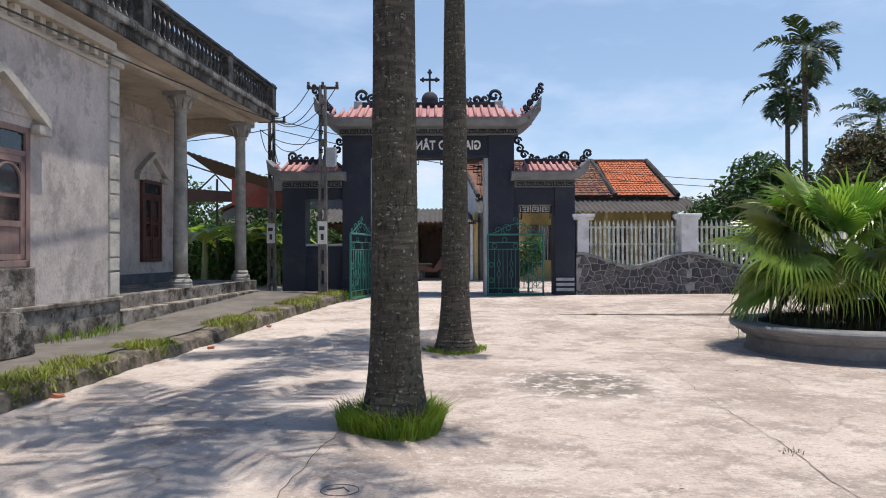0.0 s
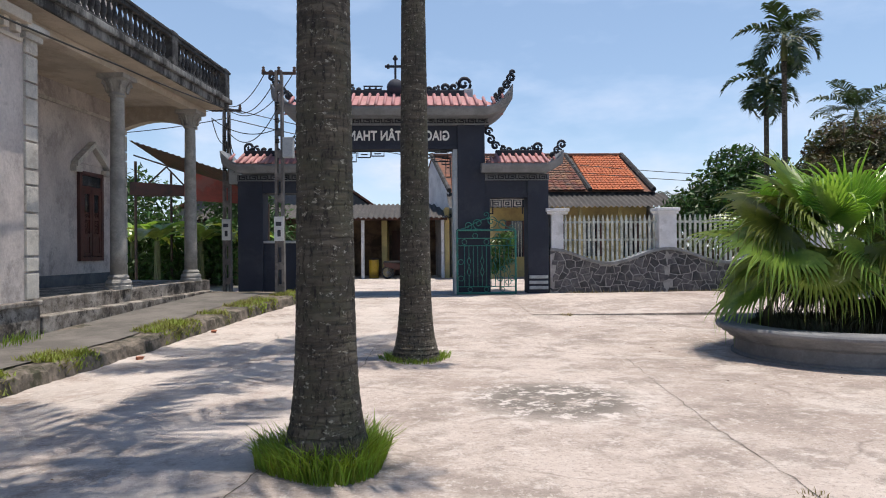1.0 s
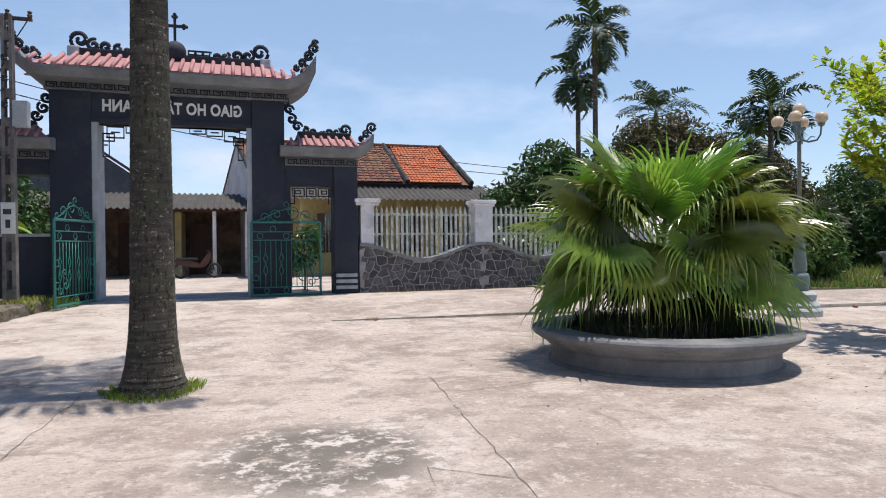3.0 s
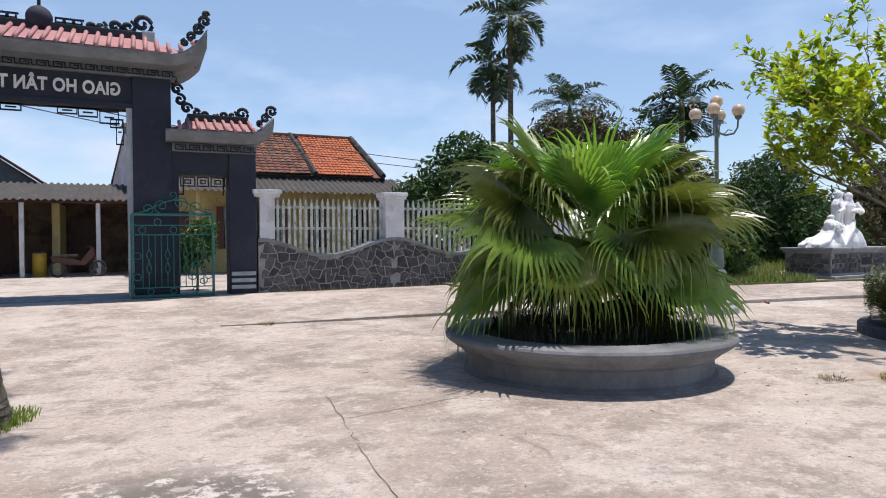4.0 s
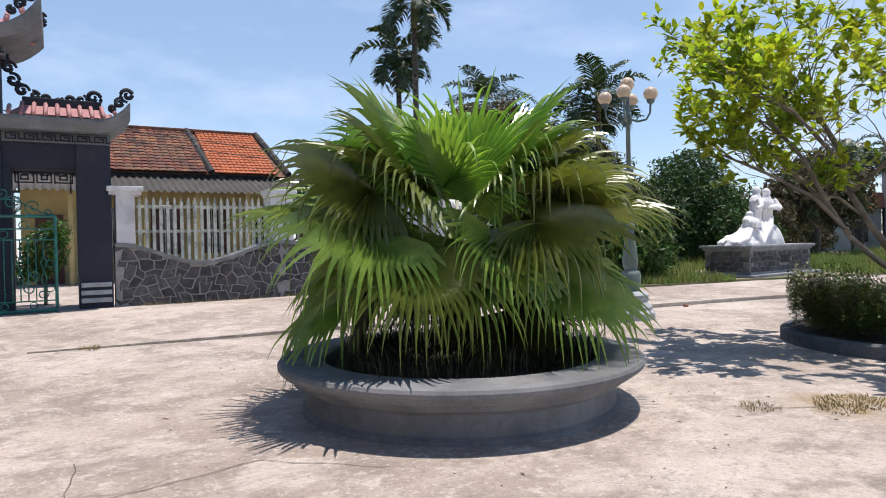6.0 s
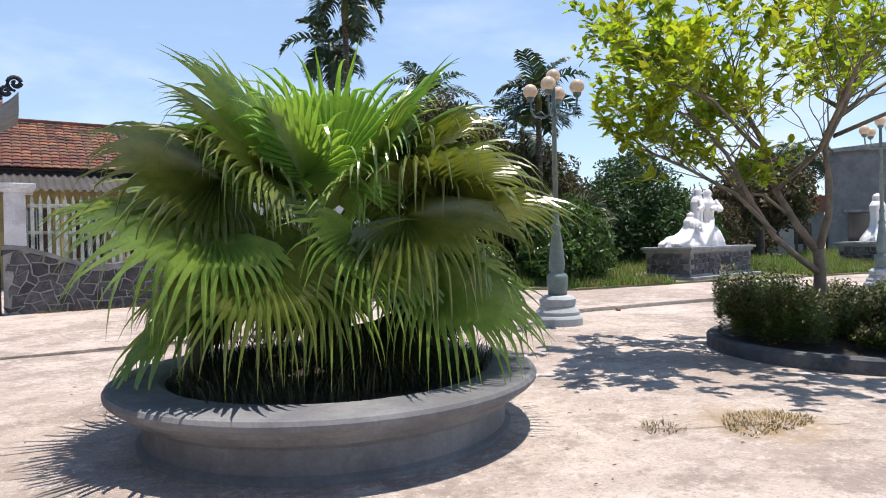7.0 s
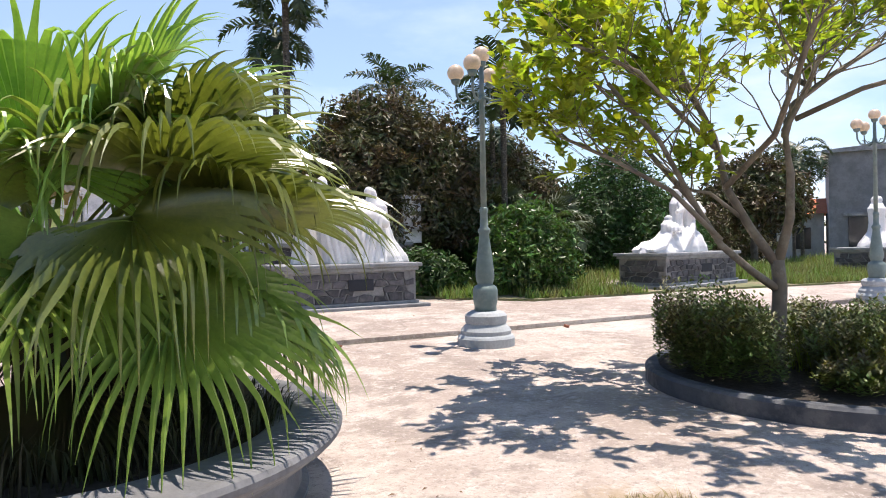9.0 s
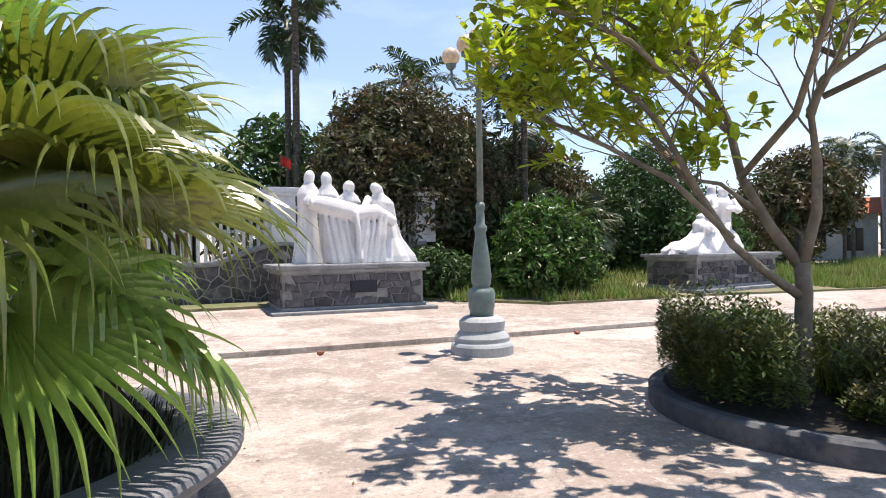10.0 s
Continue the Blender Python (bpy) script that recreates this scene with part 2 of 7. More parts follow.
SLAB_EDGE = material("stained_slab_edge", (0.24, 0.24, 0.23), (0.06, 0.06, 0.06), 4.0, 0.9, bump=0.4, stain=(0.02, 0.02, 0.02), stain_scale=2.2, stain_amount=0.95, streak=2.5)
COLUMN = material("grey_column_cement", (0.35, 0.34, 0.31), (0.25, 0.24, 0.225), 3.0, 0.85, bump=0.2, stain=(0.15, 0.15, 0.14), stain_scale=1.6)
BROWN_WOOD = material("brown_painted_wood", (0.30, 0.195, 0.175), (0.21, 0.135, 0.12), 5.0, 0.6, bump=0.15, stain=(0.3, 0.25, 0.22), stain_scale=3.0, stain_amount=0.4, streak=4)
DARK_WOOD = material("dark_red_wood", (0.10, 0.035, 0.025), (0.06, 0.025, 0.02), 5.0, 0.55, streak=4)
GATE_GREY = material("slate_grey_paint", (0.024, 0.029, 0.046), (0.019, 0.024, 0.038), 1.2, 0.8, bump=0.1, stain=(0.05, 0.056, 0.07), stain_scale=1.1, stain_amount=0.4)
GATE_PALE = material("pale_grey_paint", (0.42, 0.45, 0.47), (0.34, 0.37, 0.39), 2.0, 0.75, bump=0.1, stain=(0.2, 0.21, 0.22), stain_scale=1.5, stain_amount=0.4)
EAVE_GREY = material("mid_grey_eave_paint", (0.21, 0.225, 0.245), (0.15, 0.165, 0.18), 2.0, 0.8, bump=0.1, stain=(0.12, 0.13, 0.14), stain_scale=1.5, stain_amount=0.5)
WALKWAY = material("dark_stained_walkway_cement", (0.17, 0.155, 0.138), (0.105, 0.096, 0.086), 1.4, 0.92, bump=0.3, stain=(0.09, 0.085, 0.075), stain_scale=1.0, stain_amount=0.8)
ORNAMENT = material("dark_grey_ornament", (0.020, 0.024, 0.035), (0.014, 0.017, 0.024), 6.0, 0.75, bump=0.2)
PINK_TILE = material("pink_red_roof_tile", (0.44, 0.215, 0.215), (0.36, 0.16, 0.16), 4.0, 0.65, bump=0.15, stain=(0.5, 0.33, 0.3), stain_scale=2.0, stain_amount=0.5, vary=0.1)
LETTER_WHITE = material("white_letter_paint", (0.80, 0.80, 0.78), (0.74, 0.74, 0.72), 5.0, 0.6, bump=0.05)
GREEN_IRON = material("turquoise_green_iron_paint", (0.02, 0.20, 0.16), (0.015, 0.14, 0.12), 8.0, 0.45, bump=0.1, stain=(0.05, 0.10, 0.08), stain_scale=6.0, stain_amount=0.5)
STONE = material("grey_rubble_stone", (0.10, 0.097, 0.105), (0.055, 0.055, 0.06), 6.0, 0.85, bump=0.4, fine=50, stain=(0.2, 0.185, 0.18), stain_scale=4.0, stain_amount=0.5, vary=0.35)
PED_MORTAR = material("grey_pedestal_mortar", (0.27, 0.265, 0.26), (0.18, 0.18, 0.18), 4.0, 0.95, bump=0.3, stain=(0.1, 0.1, 0.1), stain_scale=2.0)
MORTAR = material("pale_mortar", (0.34, 0.33, 0.325), (0.22, 0.215, 0.21), 4.0, 0.95, bump=0.3)
WALL_CAP = material("grey_wall_capping", (0.30, 0.31, 0.32), (0.22, 0.23, 0.24), 3.0, 0.9, stain=(0.12, 0.12, 0.12), stain_scale=2.0)
WHITE_PILLAR = material("off_white_pillar_paint", (0.74, 0.74, 0.75), (0.62, 0.62, 0.63), 2.0, 0.85, stain=(0.33, 0.32, 0.3), stain_scale=1.5, stain_amount=0.45)
PICKET = material("grey_white_picket_paint", (0.56, 0.58, 0.52), (0.42, 0.44, 0.39), 4.0, 0.8, stain=(0.2, 0.2, 0.16), stain_scale=4.0, stain_amount=0.6)
PALM_BARK = bark_material()
FAN_LEAF = material("fan_palm_leaf", (0.30, 0.41, 0.085), (0.18, 0.28, 0.055), 3.0, 0.29, bump=0.03, vary=0.45, translucent=0.42, spec=1.0)
# undergrowth greens set nearly black to stand in for shade beneath the fan palm
UNDERGROWTH = material("shade_darkened_undergrowth_leaf", (0.022, 0.034, 0.012), (0.03, 0.028, 0.012), 3.0, 0.6, bump=0, vary=0.4, per="island")
DUSTY_FAN_LEAF = material("dusty_fan_palm_leaf", (0.075, 0.10, 0.045), (0.05, 0.07, 0.03), 3.0, 0.4, bump=0.03, vary=0.3, translucent=0.2)
BUSH_LEAF = material("glossy_bush_leaf", (0.085, 0.17, 0.032), (0.05, 0.105, 0.024), 2.0, 0.38, bump=0, vary=0.5, translucent=0.3, per="island")
OLD_FAN_LEAF = material("old_fan_palm_leaf", (0.045, 0.055, 0.018), (0.055, 0.045, 0.02), 3.0, 0.5, bump=0.05, vary=0.35, translucent=0.15)
FAN_STALK = material("fan_palm_stalk", (0.10, 0.13, 0.04), (0.08, 0.08, 0.03), 6.0, 0.5)
FIBRE = material("brown_palm_fibre", (0.07, 0.05, 0.03), (0.04, 0.03, 0.02), 8.0, 0.95, bump=0.6)
PALM_LEAF = material("feather_palm_leaf", (0.04, 0.07, 0.024), (0.025, 0.048, 0.017), 3.0, 0.45, bump=0, vary=0.3, translucent=0.25, per="island")
GRASS = material("bright_grass", (0.26, 0.36, 0.04), (0.16, 0.26, 0.03), 4.0, 0.6, bump=0, vary=0.35, translucent=0.35, per="island")
DRY_GRASS = material("dry_weeds", (0.31, 0.24, 0.13), (0.20, 0.17, 0.08), 4.0, 0.8, bump=0, vary=0.3, translucent=0.25, per="island")
PLANTER = material("blue_grey_planter_cement", (0.205, 0.208, 0.215), (0.135, 0.14, 0.15), 2.2, 0.85, bump=0.25, stain=(0.12, 0.12, 0.115), stain_scale=1.6, stain_amount=0.5)
KERB_BLUE = material("dark_blue_grey_kerb_cement", (0.085, 0.092, 0.105), (0.05, 0.055, 0.065), 2.5, 0.85, bump=0.3, stain=(0.2, 0.2, 0.2), stain_scale=2.0, stain_amount=0.4)
SOIL = material("dark_soil", (0.05, 0.04, 0.03), (0.03, 0.025, 0.02), 8.0, 0.98, bump=0.8)
YELLOW_WALL = material("yellow_limewash", (0.55, 0.45, 0.20), (0.46, 0.37, 0.17), 1.5, 0.9, stain=(0.30, 0.24, 0.13), stain_scale=0.9)
TERRACOTTA = material("terracotta_roof_tile", (0.48, 0.14, 0.055), (0.38, 0.10, 0.045), 3.0, 0.8, bump=0.3, stain=(0.3, 0.1, 0.05), stain_scale=1.0, vary=0.2, per="island")
OLD_TILE = material("dark_weathered_roof_tile", (0.22, 0.085, 0.05), (0.12, 0.06, 0.045), 2.5, 0.9, bump=0.3, stain=(0.08, 0.06, 0.05), stain_scale=1.2, stain_amount=0.7, vary=0.3, per="island")
FIBRE_CEMENT = material("grey_corrugated_fibre_cement", (0.085, 0.078, 0.073), (0.042, 0.038, 0.036), 1.5, 0.9, stain=(0.09, 0.085, 0.08), stain_scale=1.5, stain_amount=0.6)
WHITEWASH = material("whitewashed_gable", (0.66, 0.66, 0.66), (0.52, 0.52, 0.53), 1.2, 0.9, stain=(0.35, 0.35, 0.36), stain_scale=1.0)
GREY_WALL = material("dark_grey_render", (0.13, 0.135, 0.145), (0.09, 0.095, 0.10), 1.0, 0.9, stain=(0.2, 0.2, 0.2), stain_scale=0.9)
WHITE_STATUE = material("white_painted_plaster", (0.78, 0.77, 0.76), (0.70, 0.69, 0.69), 2.0, 0.6, bump=0.1, stain=(0.58, 0.57, 0.55), stain_scale=2.5, stain_amount=0.3)
LAMP_GREEN = material("grey_green_cast_iron_paint", (0.16, 0.22, 0.215), (0.12, 0.17, 0.165), 5.0, 0.5, bump=0.1, stain=(0.25, 0.27, 0.25), stain_scale=4.0, stain_amount=0.4)
GLOBE = material("cream_frosted_globe", (0.80, 0.66, 0.56), (0.74, 0.60, 0.50), 3.0, 0.35, bump=0, translucent=0.3)
BARK = material("smooth_grey_bark", (0.20, 0.165, 0.125), (0.12, 0.10, 0.08), 5.0, 0.9, bump=0.4, stain=(0.27, 0.25, 0.2), stain_scale=6.0, stain_amount=0.5)
YELLOW_LEAF = material("yellow_green_leaf", (0.44, 0.50, 0.045), (0.24, 0.35, 0.035), 1.6, 0.4, bump=0, vary=0.35, translucent=0.58, per="island")
DARK_LEAF = material("dark_tree_leaf", (0.055, 0.08, 0.026), (0.095, 0.062, 0.03), 1.2, 0.5, bump=0, vary=0.45, translucent=0.2, per="island")
MID_LEAF = material("mid_green_leaf", (0.05, 0.115, 0.025), (0.035, 0.075, 0.02), 1.5, 0.5, bump=0, vary=0.4, translucent=0.28, per="island")
POLE = material("grey_concrete_pole", (0.17, 0.155, 0.145), (0.11, 0.10, 0.095), 4.0, 0.9, bump=0.3, stain=(0.3, 0.28, 0.26), stain_scale=3.0, stain_amount=0.4)
CABLE = material("black_cable", (0.02, 0.02, 0.02), None, 5.0, 0.6, bump=0)
PAPER = material("white_notice_board", (0.7, 0.7, 0.68), (0.6, 0.6, 0.58), 5.0, 0.7, bump=0)
INK = material("dark_ink", (0.04, 0.04, 0.05), None, 5.0, 0.7, bump=0)
RED_SHEET = material("faded_red_sheet", (0.30, 0.06, 0.04), (0.2, 0.05, 0.035), 2.0, 0.7, stain=(0.2, 0.12, 0.1), stain_scale=1.5)
DARK_METAL = material("dark_rusty_steel", (0.06, 0.05, 0.045), (0.10, 0.06, 0.045), 6.0, 0.7, metal=0.3)
GLASS_DARK = material("dim_window_glass", (0.03, 0.035, 0.04), None, 3.0, 0.08, bump=0, spec=0.8)


# ---- building helpers ----
def part(name, bm, mat, parent=None, label="", smooth=False, m=None):
    """Links a bmesh as one mesh object under a thing or part."""
    me = bpy.data.meshes.new(name)
    bm.to_mesh(me)
    bm.free()
    me.materials.append(mat)
    if smooth:
        me.polygons.foreach_set("use_smooth", [True] * len(me.polygons))
    return piece(name, me, parent, m, label)


def piece(name, me, parent=None, m=None, label=""):
    ob = new(name, me)
    if parent is not None:
        ob.parent = parent
    if m is not None:
        ob.matrix_basis = m
    if label:
        ob["label"] = label
    return ob


def raw(name, verts, faces, mat, parent=None, label="", smooth=False, m=None):
    me = bpy.data.meshes.new(name)
    me.from_pydata([tuple(v) for v in verts], [], [tuple(f) for f in faces])
    me.materials.append(mat)
    if smooth:
        me.polygons.foreach_set("use_smooth", [True] * len(me.polygons))
    return piece(name, me, parent, m, label)


def thing(name, label, category, m=None, group="", kind=""):
    ob = new(name)
    ob.empty_display_size = 0.2
    if m is not None:
        ob.matrix_basis = m
    return tagged(ob, label, category, group, kind)


def box(bm, x0, x1, y0, y1, z0, z1, bevel=0.0):
    r = bmesh.ops.create_cube(bm, size=1.0, matrix=Matrix.LocRotScale(((x0 + x1) / 2, (y0 + y1) / 2, (z0 + z1) / 2), None, (x1 - x0, y1 - y0, z1 - z0)))
    if bevel:
        edges = list({e for v in r["verts"] for e in v.link_edges})
        bmesh.ops.bevel(bm, geom=edges, offset=bevel, segments=2, affect="EDGES", profile=0.6)
    return bm


def boxed(x0, x1, y0, y1, z0, z1, bevel=0.01):
    return box(bmesh.new(), x0, x1, y0, y1, z0, z1, bevel)


def lathe(bm, profile, segs=24, centre=(0, 0), cap=True):
    """Turns (radius, height) pairs round the upright axis at centre."""
    rings = []
    for r, z in profile:
        rings.append([bm.verts.new((centre[0] + r * math.cos(2 * math.pi * i / segs), centre[1] + r * math.sin(2 * math.pi * i / segs), z)) for i in range(segs)])
    for a, b in zip(rings, rings[1:]):
        for i in range(segs):
            j = (i + 1) % segs
            bm.faces.new((a[i], a[j], b[j], b[i]))
    if cap:
        bm.faces.new(rings[0][::-1])
        bm.faces.new(rings[-1])
    return bm


def tube(bm, pts, radii, segs=6):
    """A tube along points, with one radius or one for each point."""
    pts = [Vector(p) for p in pts]
    if isinstance(radii, (int, float)):
        radii = [radii] * len(pts)
    rings = []
    up = Vector((0.03, 0.05, 1))
    for i, p in enumerate(pts):
        d = (pts[min(i + 1, len(pts) - 1)] - pts[max(i - 1, 0)]).normalized()
        a = d.cross(up)
        if a.length < 0.05:
            a = d.cross(Vector((1, 0, 0)))
        a.normalize()
        b = d.cross(a)
        rings.append([bm.verts.new(p + radii[i] * (math.cos(2 * math.pi * k / segs) * a + math.sin(2 * math.pi * k / segs) * b)) for k in range(segs)])
    for r0, r1 in zip(rings, rings[1:]):
        for k in range(segs):
            j = (k + 1) % segs
            bm.faces.new((r0[k], r0[j], r1[j], r1[k]))
    bm.faces.new(rings[0][::-1])
    bm.faces.new(rings[-1])
    return bm


def prism(bm, outline, y0, y1):
    """An outline of (x, z) pairs pulled from y0 to y1."""
    a = [bm.verts.new((x, y0, z)) for x, z in outline]
    b = [bm.verts.new((x, y1, z)) for x, z in outline]
    n = len(outline)
    bm.faces.new(a)
    bm.faces.new(b[::-1])
    for i in range(n):
        j = (i + 1) % n
        bm.faces.new((a[j], a[i], b[i], b[j]))
    bmesh.ops.recalc_face_normals(bm, faces=bm.faces[:])
    return bm


def spiral(cx, cz, r, turns, start, sign=1, y=0.0, n=22, inner=0.12):
    """Points of a flat scroll in the upright x-z plane, from its outer end inwards."""
    return [(cx + r * (1 - (1 - inner) * i / n) * math.cos(start + sign * turns * 2 * math.pi * i / n), y,
             cz + r * (1 - (1 - inner) * i / n) * math.sin(start + sign * turns * 2 * math.pi * i / n)) for i in range(n + 1)]


def rise(y):
    """The height of the ground: level in the court, climbing gently to the street."""
    return 0.0 if y < 11 else min(0.27, 0.032 * (y - 11))


# ---- ground ----
def build_ground():
    xs = [-500, -60, -25, -12, -6, 0, 6, 12, 18, 25, 40, 70, 500]
    ys = [-500, -60, -10, -4, 0, 4, 8, 11, 13, 15, 17, 19.4, 22, 30, 45, 80, 900]
    v = [(x, y, rise(y)) for y in ys for x in xs]
    n = len(xs)
    f = [(j * n + i, j * n + i + 1, (j + 1) * n + i + 1, (j + 1) * n + i) for j in range(len(ys) - 1) for i in range(n - 1)]
    g = raw("ground", v, f, CONCRETE)
    tagged(g, "pale sun-bleached cracked concrete courtyard ground", "ground", kind="structure")
    # raised paving with a broken edge
    edge = [(2.6, 14.75), (4.4, 14.6), (6.25, 14.5), (8.68, 14.05), (12, 13.75), (14.8, 13.55), (20.2, 12.8), (30, 11.4), (44, 9.4)]
    bm = bmesh.new()
    top, low, back = [], [], []
    for i, (x, y) in enumerate(edge):
        h = 0.012 + 0.05 * min(1, i / 3)
        top.append(bm.verts.new((x, y, rise(y) + h)))
        low.append(bm.verts.new((x, y - 0.01, rise(y) - 0.05)))
        back.append([bm.verts.new((x, yy, rise(yy) + h * 0.8)) for yy in (15.6, 17.2, 19.0)] if i else [bm.verts.new((x, yy, rise(yy) + 0.008)) for yy in (15.6, 17.2, 19.0)])
    for i in range(len(edge) - 1):
        bm.faces.new((low[i], low[i + 1], top[i + 1], top[i]))
        chain0, chain1 = [top[i]] + back[i], [top[i + 1]] + back[i + 1]
        for k in range(3):
            bm.faces.new((chain0[k], chain1[k], chain1[k + 1], chain0[k + 1]))
    p = part("pavement", bm, CONCRETE)
    tagged(p, "slightly raised pale concrete paving with a broken edge", "pavement", kind="structure")
    # dark open joint in front of the paving
    rnd = random.Random(4)
    bm = bmesh.new()
    line = []
    for (x0, y0), (x1, y1) in zip(edge, edge[1:]):
        k = max(2, int((x1 - x0) / 0.35))
        line += [(x0 + (x1 - x0) * i / k, y0 + (y1 - y0) * i / k - 0.02) for i in range(k)]
    prev = None
    for x, y in line:
        w = 0.02 + rnd.random() * 0.03
        cur = (bm.verts.new((x, y - w, rise(y) + 0.004)), bm.verts.new((x, y + 0.02, rise(y) + 0.004)))
        if prev:
            bm.faces.new((prev[0], cur[0], cur[1], prev[1]))
        prev = cur
    tagged(part("pavement_joint", bm, DARK_JOINT, p), "dark dirty joint along the paving edge")


def crack(name, pts, width, seed):
    rnd = random.Random(seed)
    bm = bmesh.new()
    line = []
    for (x0, y0), (x1, y1) in zip(pts, pts[1:]):
        k = max(2, int(math.hypot(x1 - x0, y1 - y0) / 0.12))
        line += [(x0 + (x1 - x0) * i / k + rnd.uniform(-0.018, 0.018), y0 + (y1 - y0) * i / k + rnd.uniform(-0.018, 0.018)) for i in range(k)]
    prev = None
    for i, (x, y) in enumerate(line):
        w = width * rnd.uniform(0.3, 1.2) * min(1, (len(line) - i) / 4)
        j = min(i + 1, len(line) - 1)
        d = Vector((line[j][0] - line[max(i - 1, 0)][0], line[j][1] - line[max(i - 1, 0)][1])).normalized()
        cur = (bm.verts.new((x - d.y * w, y + d.x * w, rise(y) + 0.005)), bm.verts.new((x + d.y * w, y - d.x * w, rise(y) + 0.005)))
        if prev:
            bm.faces.new((prev[0], prev[1], cur[1], cur[0]))
        prev = cur
    return tagged(part(name, bm, DARK_JOINT), "dark hairline crack across the concrete", "crack", "cracks in the concrete", "structure")


build_ground()
crack("crack", [(3.05, 9.9), (2.96, 9.07), (2.7, 6.6), (2.64, 5.1), (2.52, 4.2), (2.5, 2.6)], 0.0045, 1)
crack("crack", [(2.96, 9.07), (3.4, 9.15), (4.1, 9.3), (5.0, 8.5)], 0.004, 2)
crack("crack", [(2.7, 6.7), (2.2, 7.1), (2.15, 6.6)], 0.004, 3)
crack("crack", [(-1.2, 2.2), (-0.95, 5.0), (-0.62, 7.4), (-0.5, 9.6), (-0.45, 11.5)], 0.005, 5)
crack("crack", [(7.9, 8.3), (8.6, 7.9), (9.3, 7.4)], 0.006, 8)


# ---- gate ----
GZ = 0.26
gate = thing("gateway", "slate-grey painted gateway with curved pink tiled roofs", "gateway", pose(-0.42, 19.3, 0))


def key_band(parent, x0, x1, y, z, h, name="key_frieze"):
    """A fretwork band of small square meanders."""
    bm = bmesh.new()
    step = h * 2.3
    n = int((x1 - x0) / step)
    t = h * 0.17
    for i in range(n):
        x = x0 + (i + 0.5) * (x1 - x0) / n
        w = step * 0.40
        for a, b, c, d in ((-w, w, h - t, h), (-w, -w + t, 0, h), (-w, w * 0.55, 0, t), (w * 0.55 - t, w * 0.55, 0, h * 0.6), (-w * 0.35, w * 0.55, h * 0.5, h * 0.5 + t), (w - t, w + step * 0.2, 0, t), (w - t, w, 0, h)):
            box(bm, x + a, x + b, y - 0.03, y, z + c, z + d)
    return part(name, bm, ORNAMENT, parent, "dark meander fretwork band")


def scroll_crest(parent, pieces, y, thick=0.045, name="roof_scroll"):
    """Cloud and dragon scrolls on a roof, as round bars; pieces are (x, z, radius, turns, start, sign)."""
    for cx, cz, r, turns, start, sign in pieces:
        pts = spiral(cx, cz, r, turns, start, sign, y)
        bm = bmesh.new()
        tube(bm, pts, [thick * (0.8 + 0.5 * math.sin(3.1 * i / len(pts))) for i in range(len(pts))], 6)
        part(name, bm, ORNAMENT, parent, "dark carved cloud scroll", smooth=True)


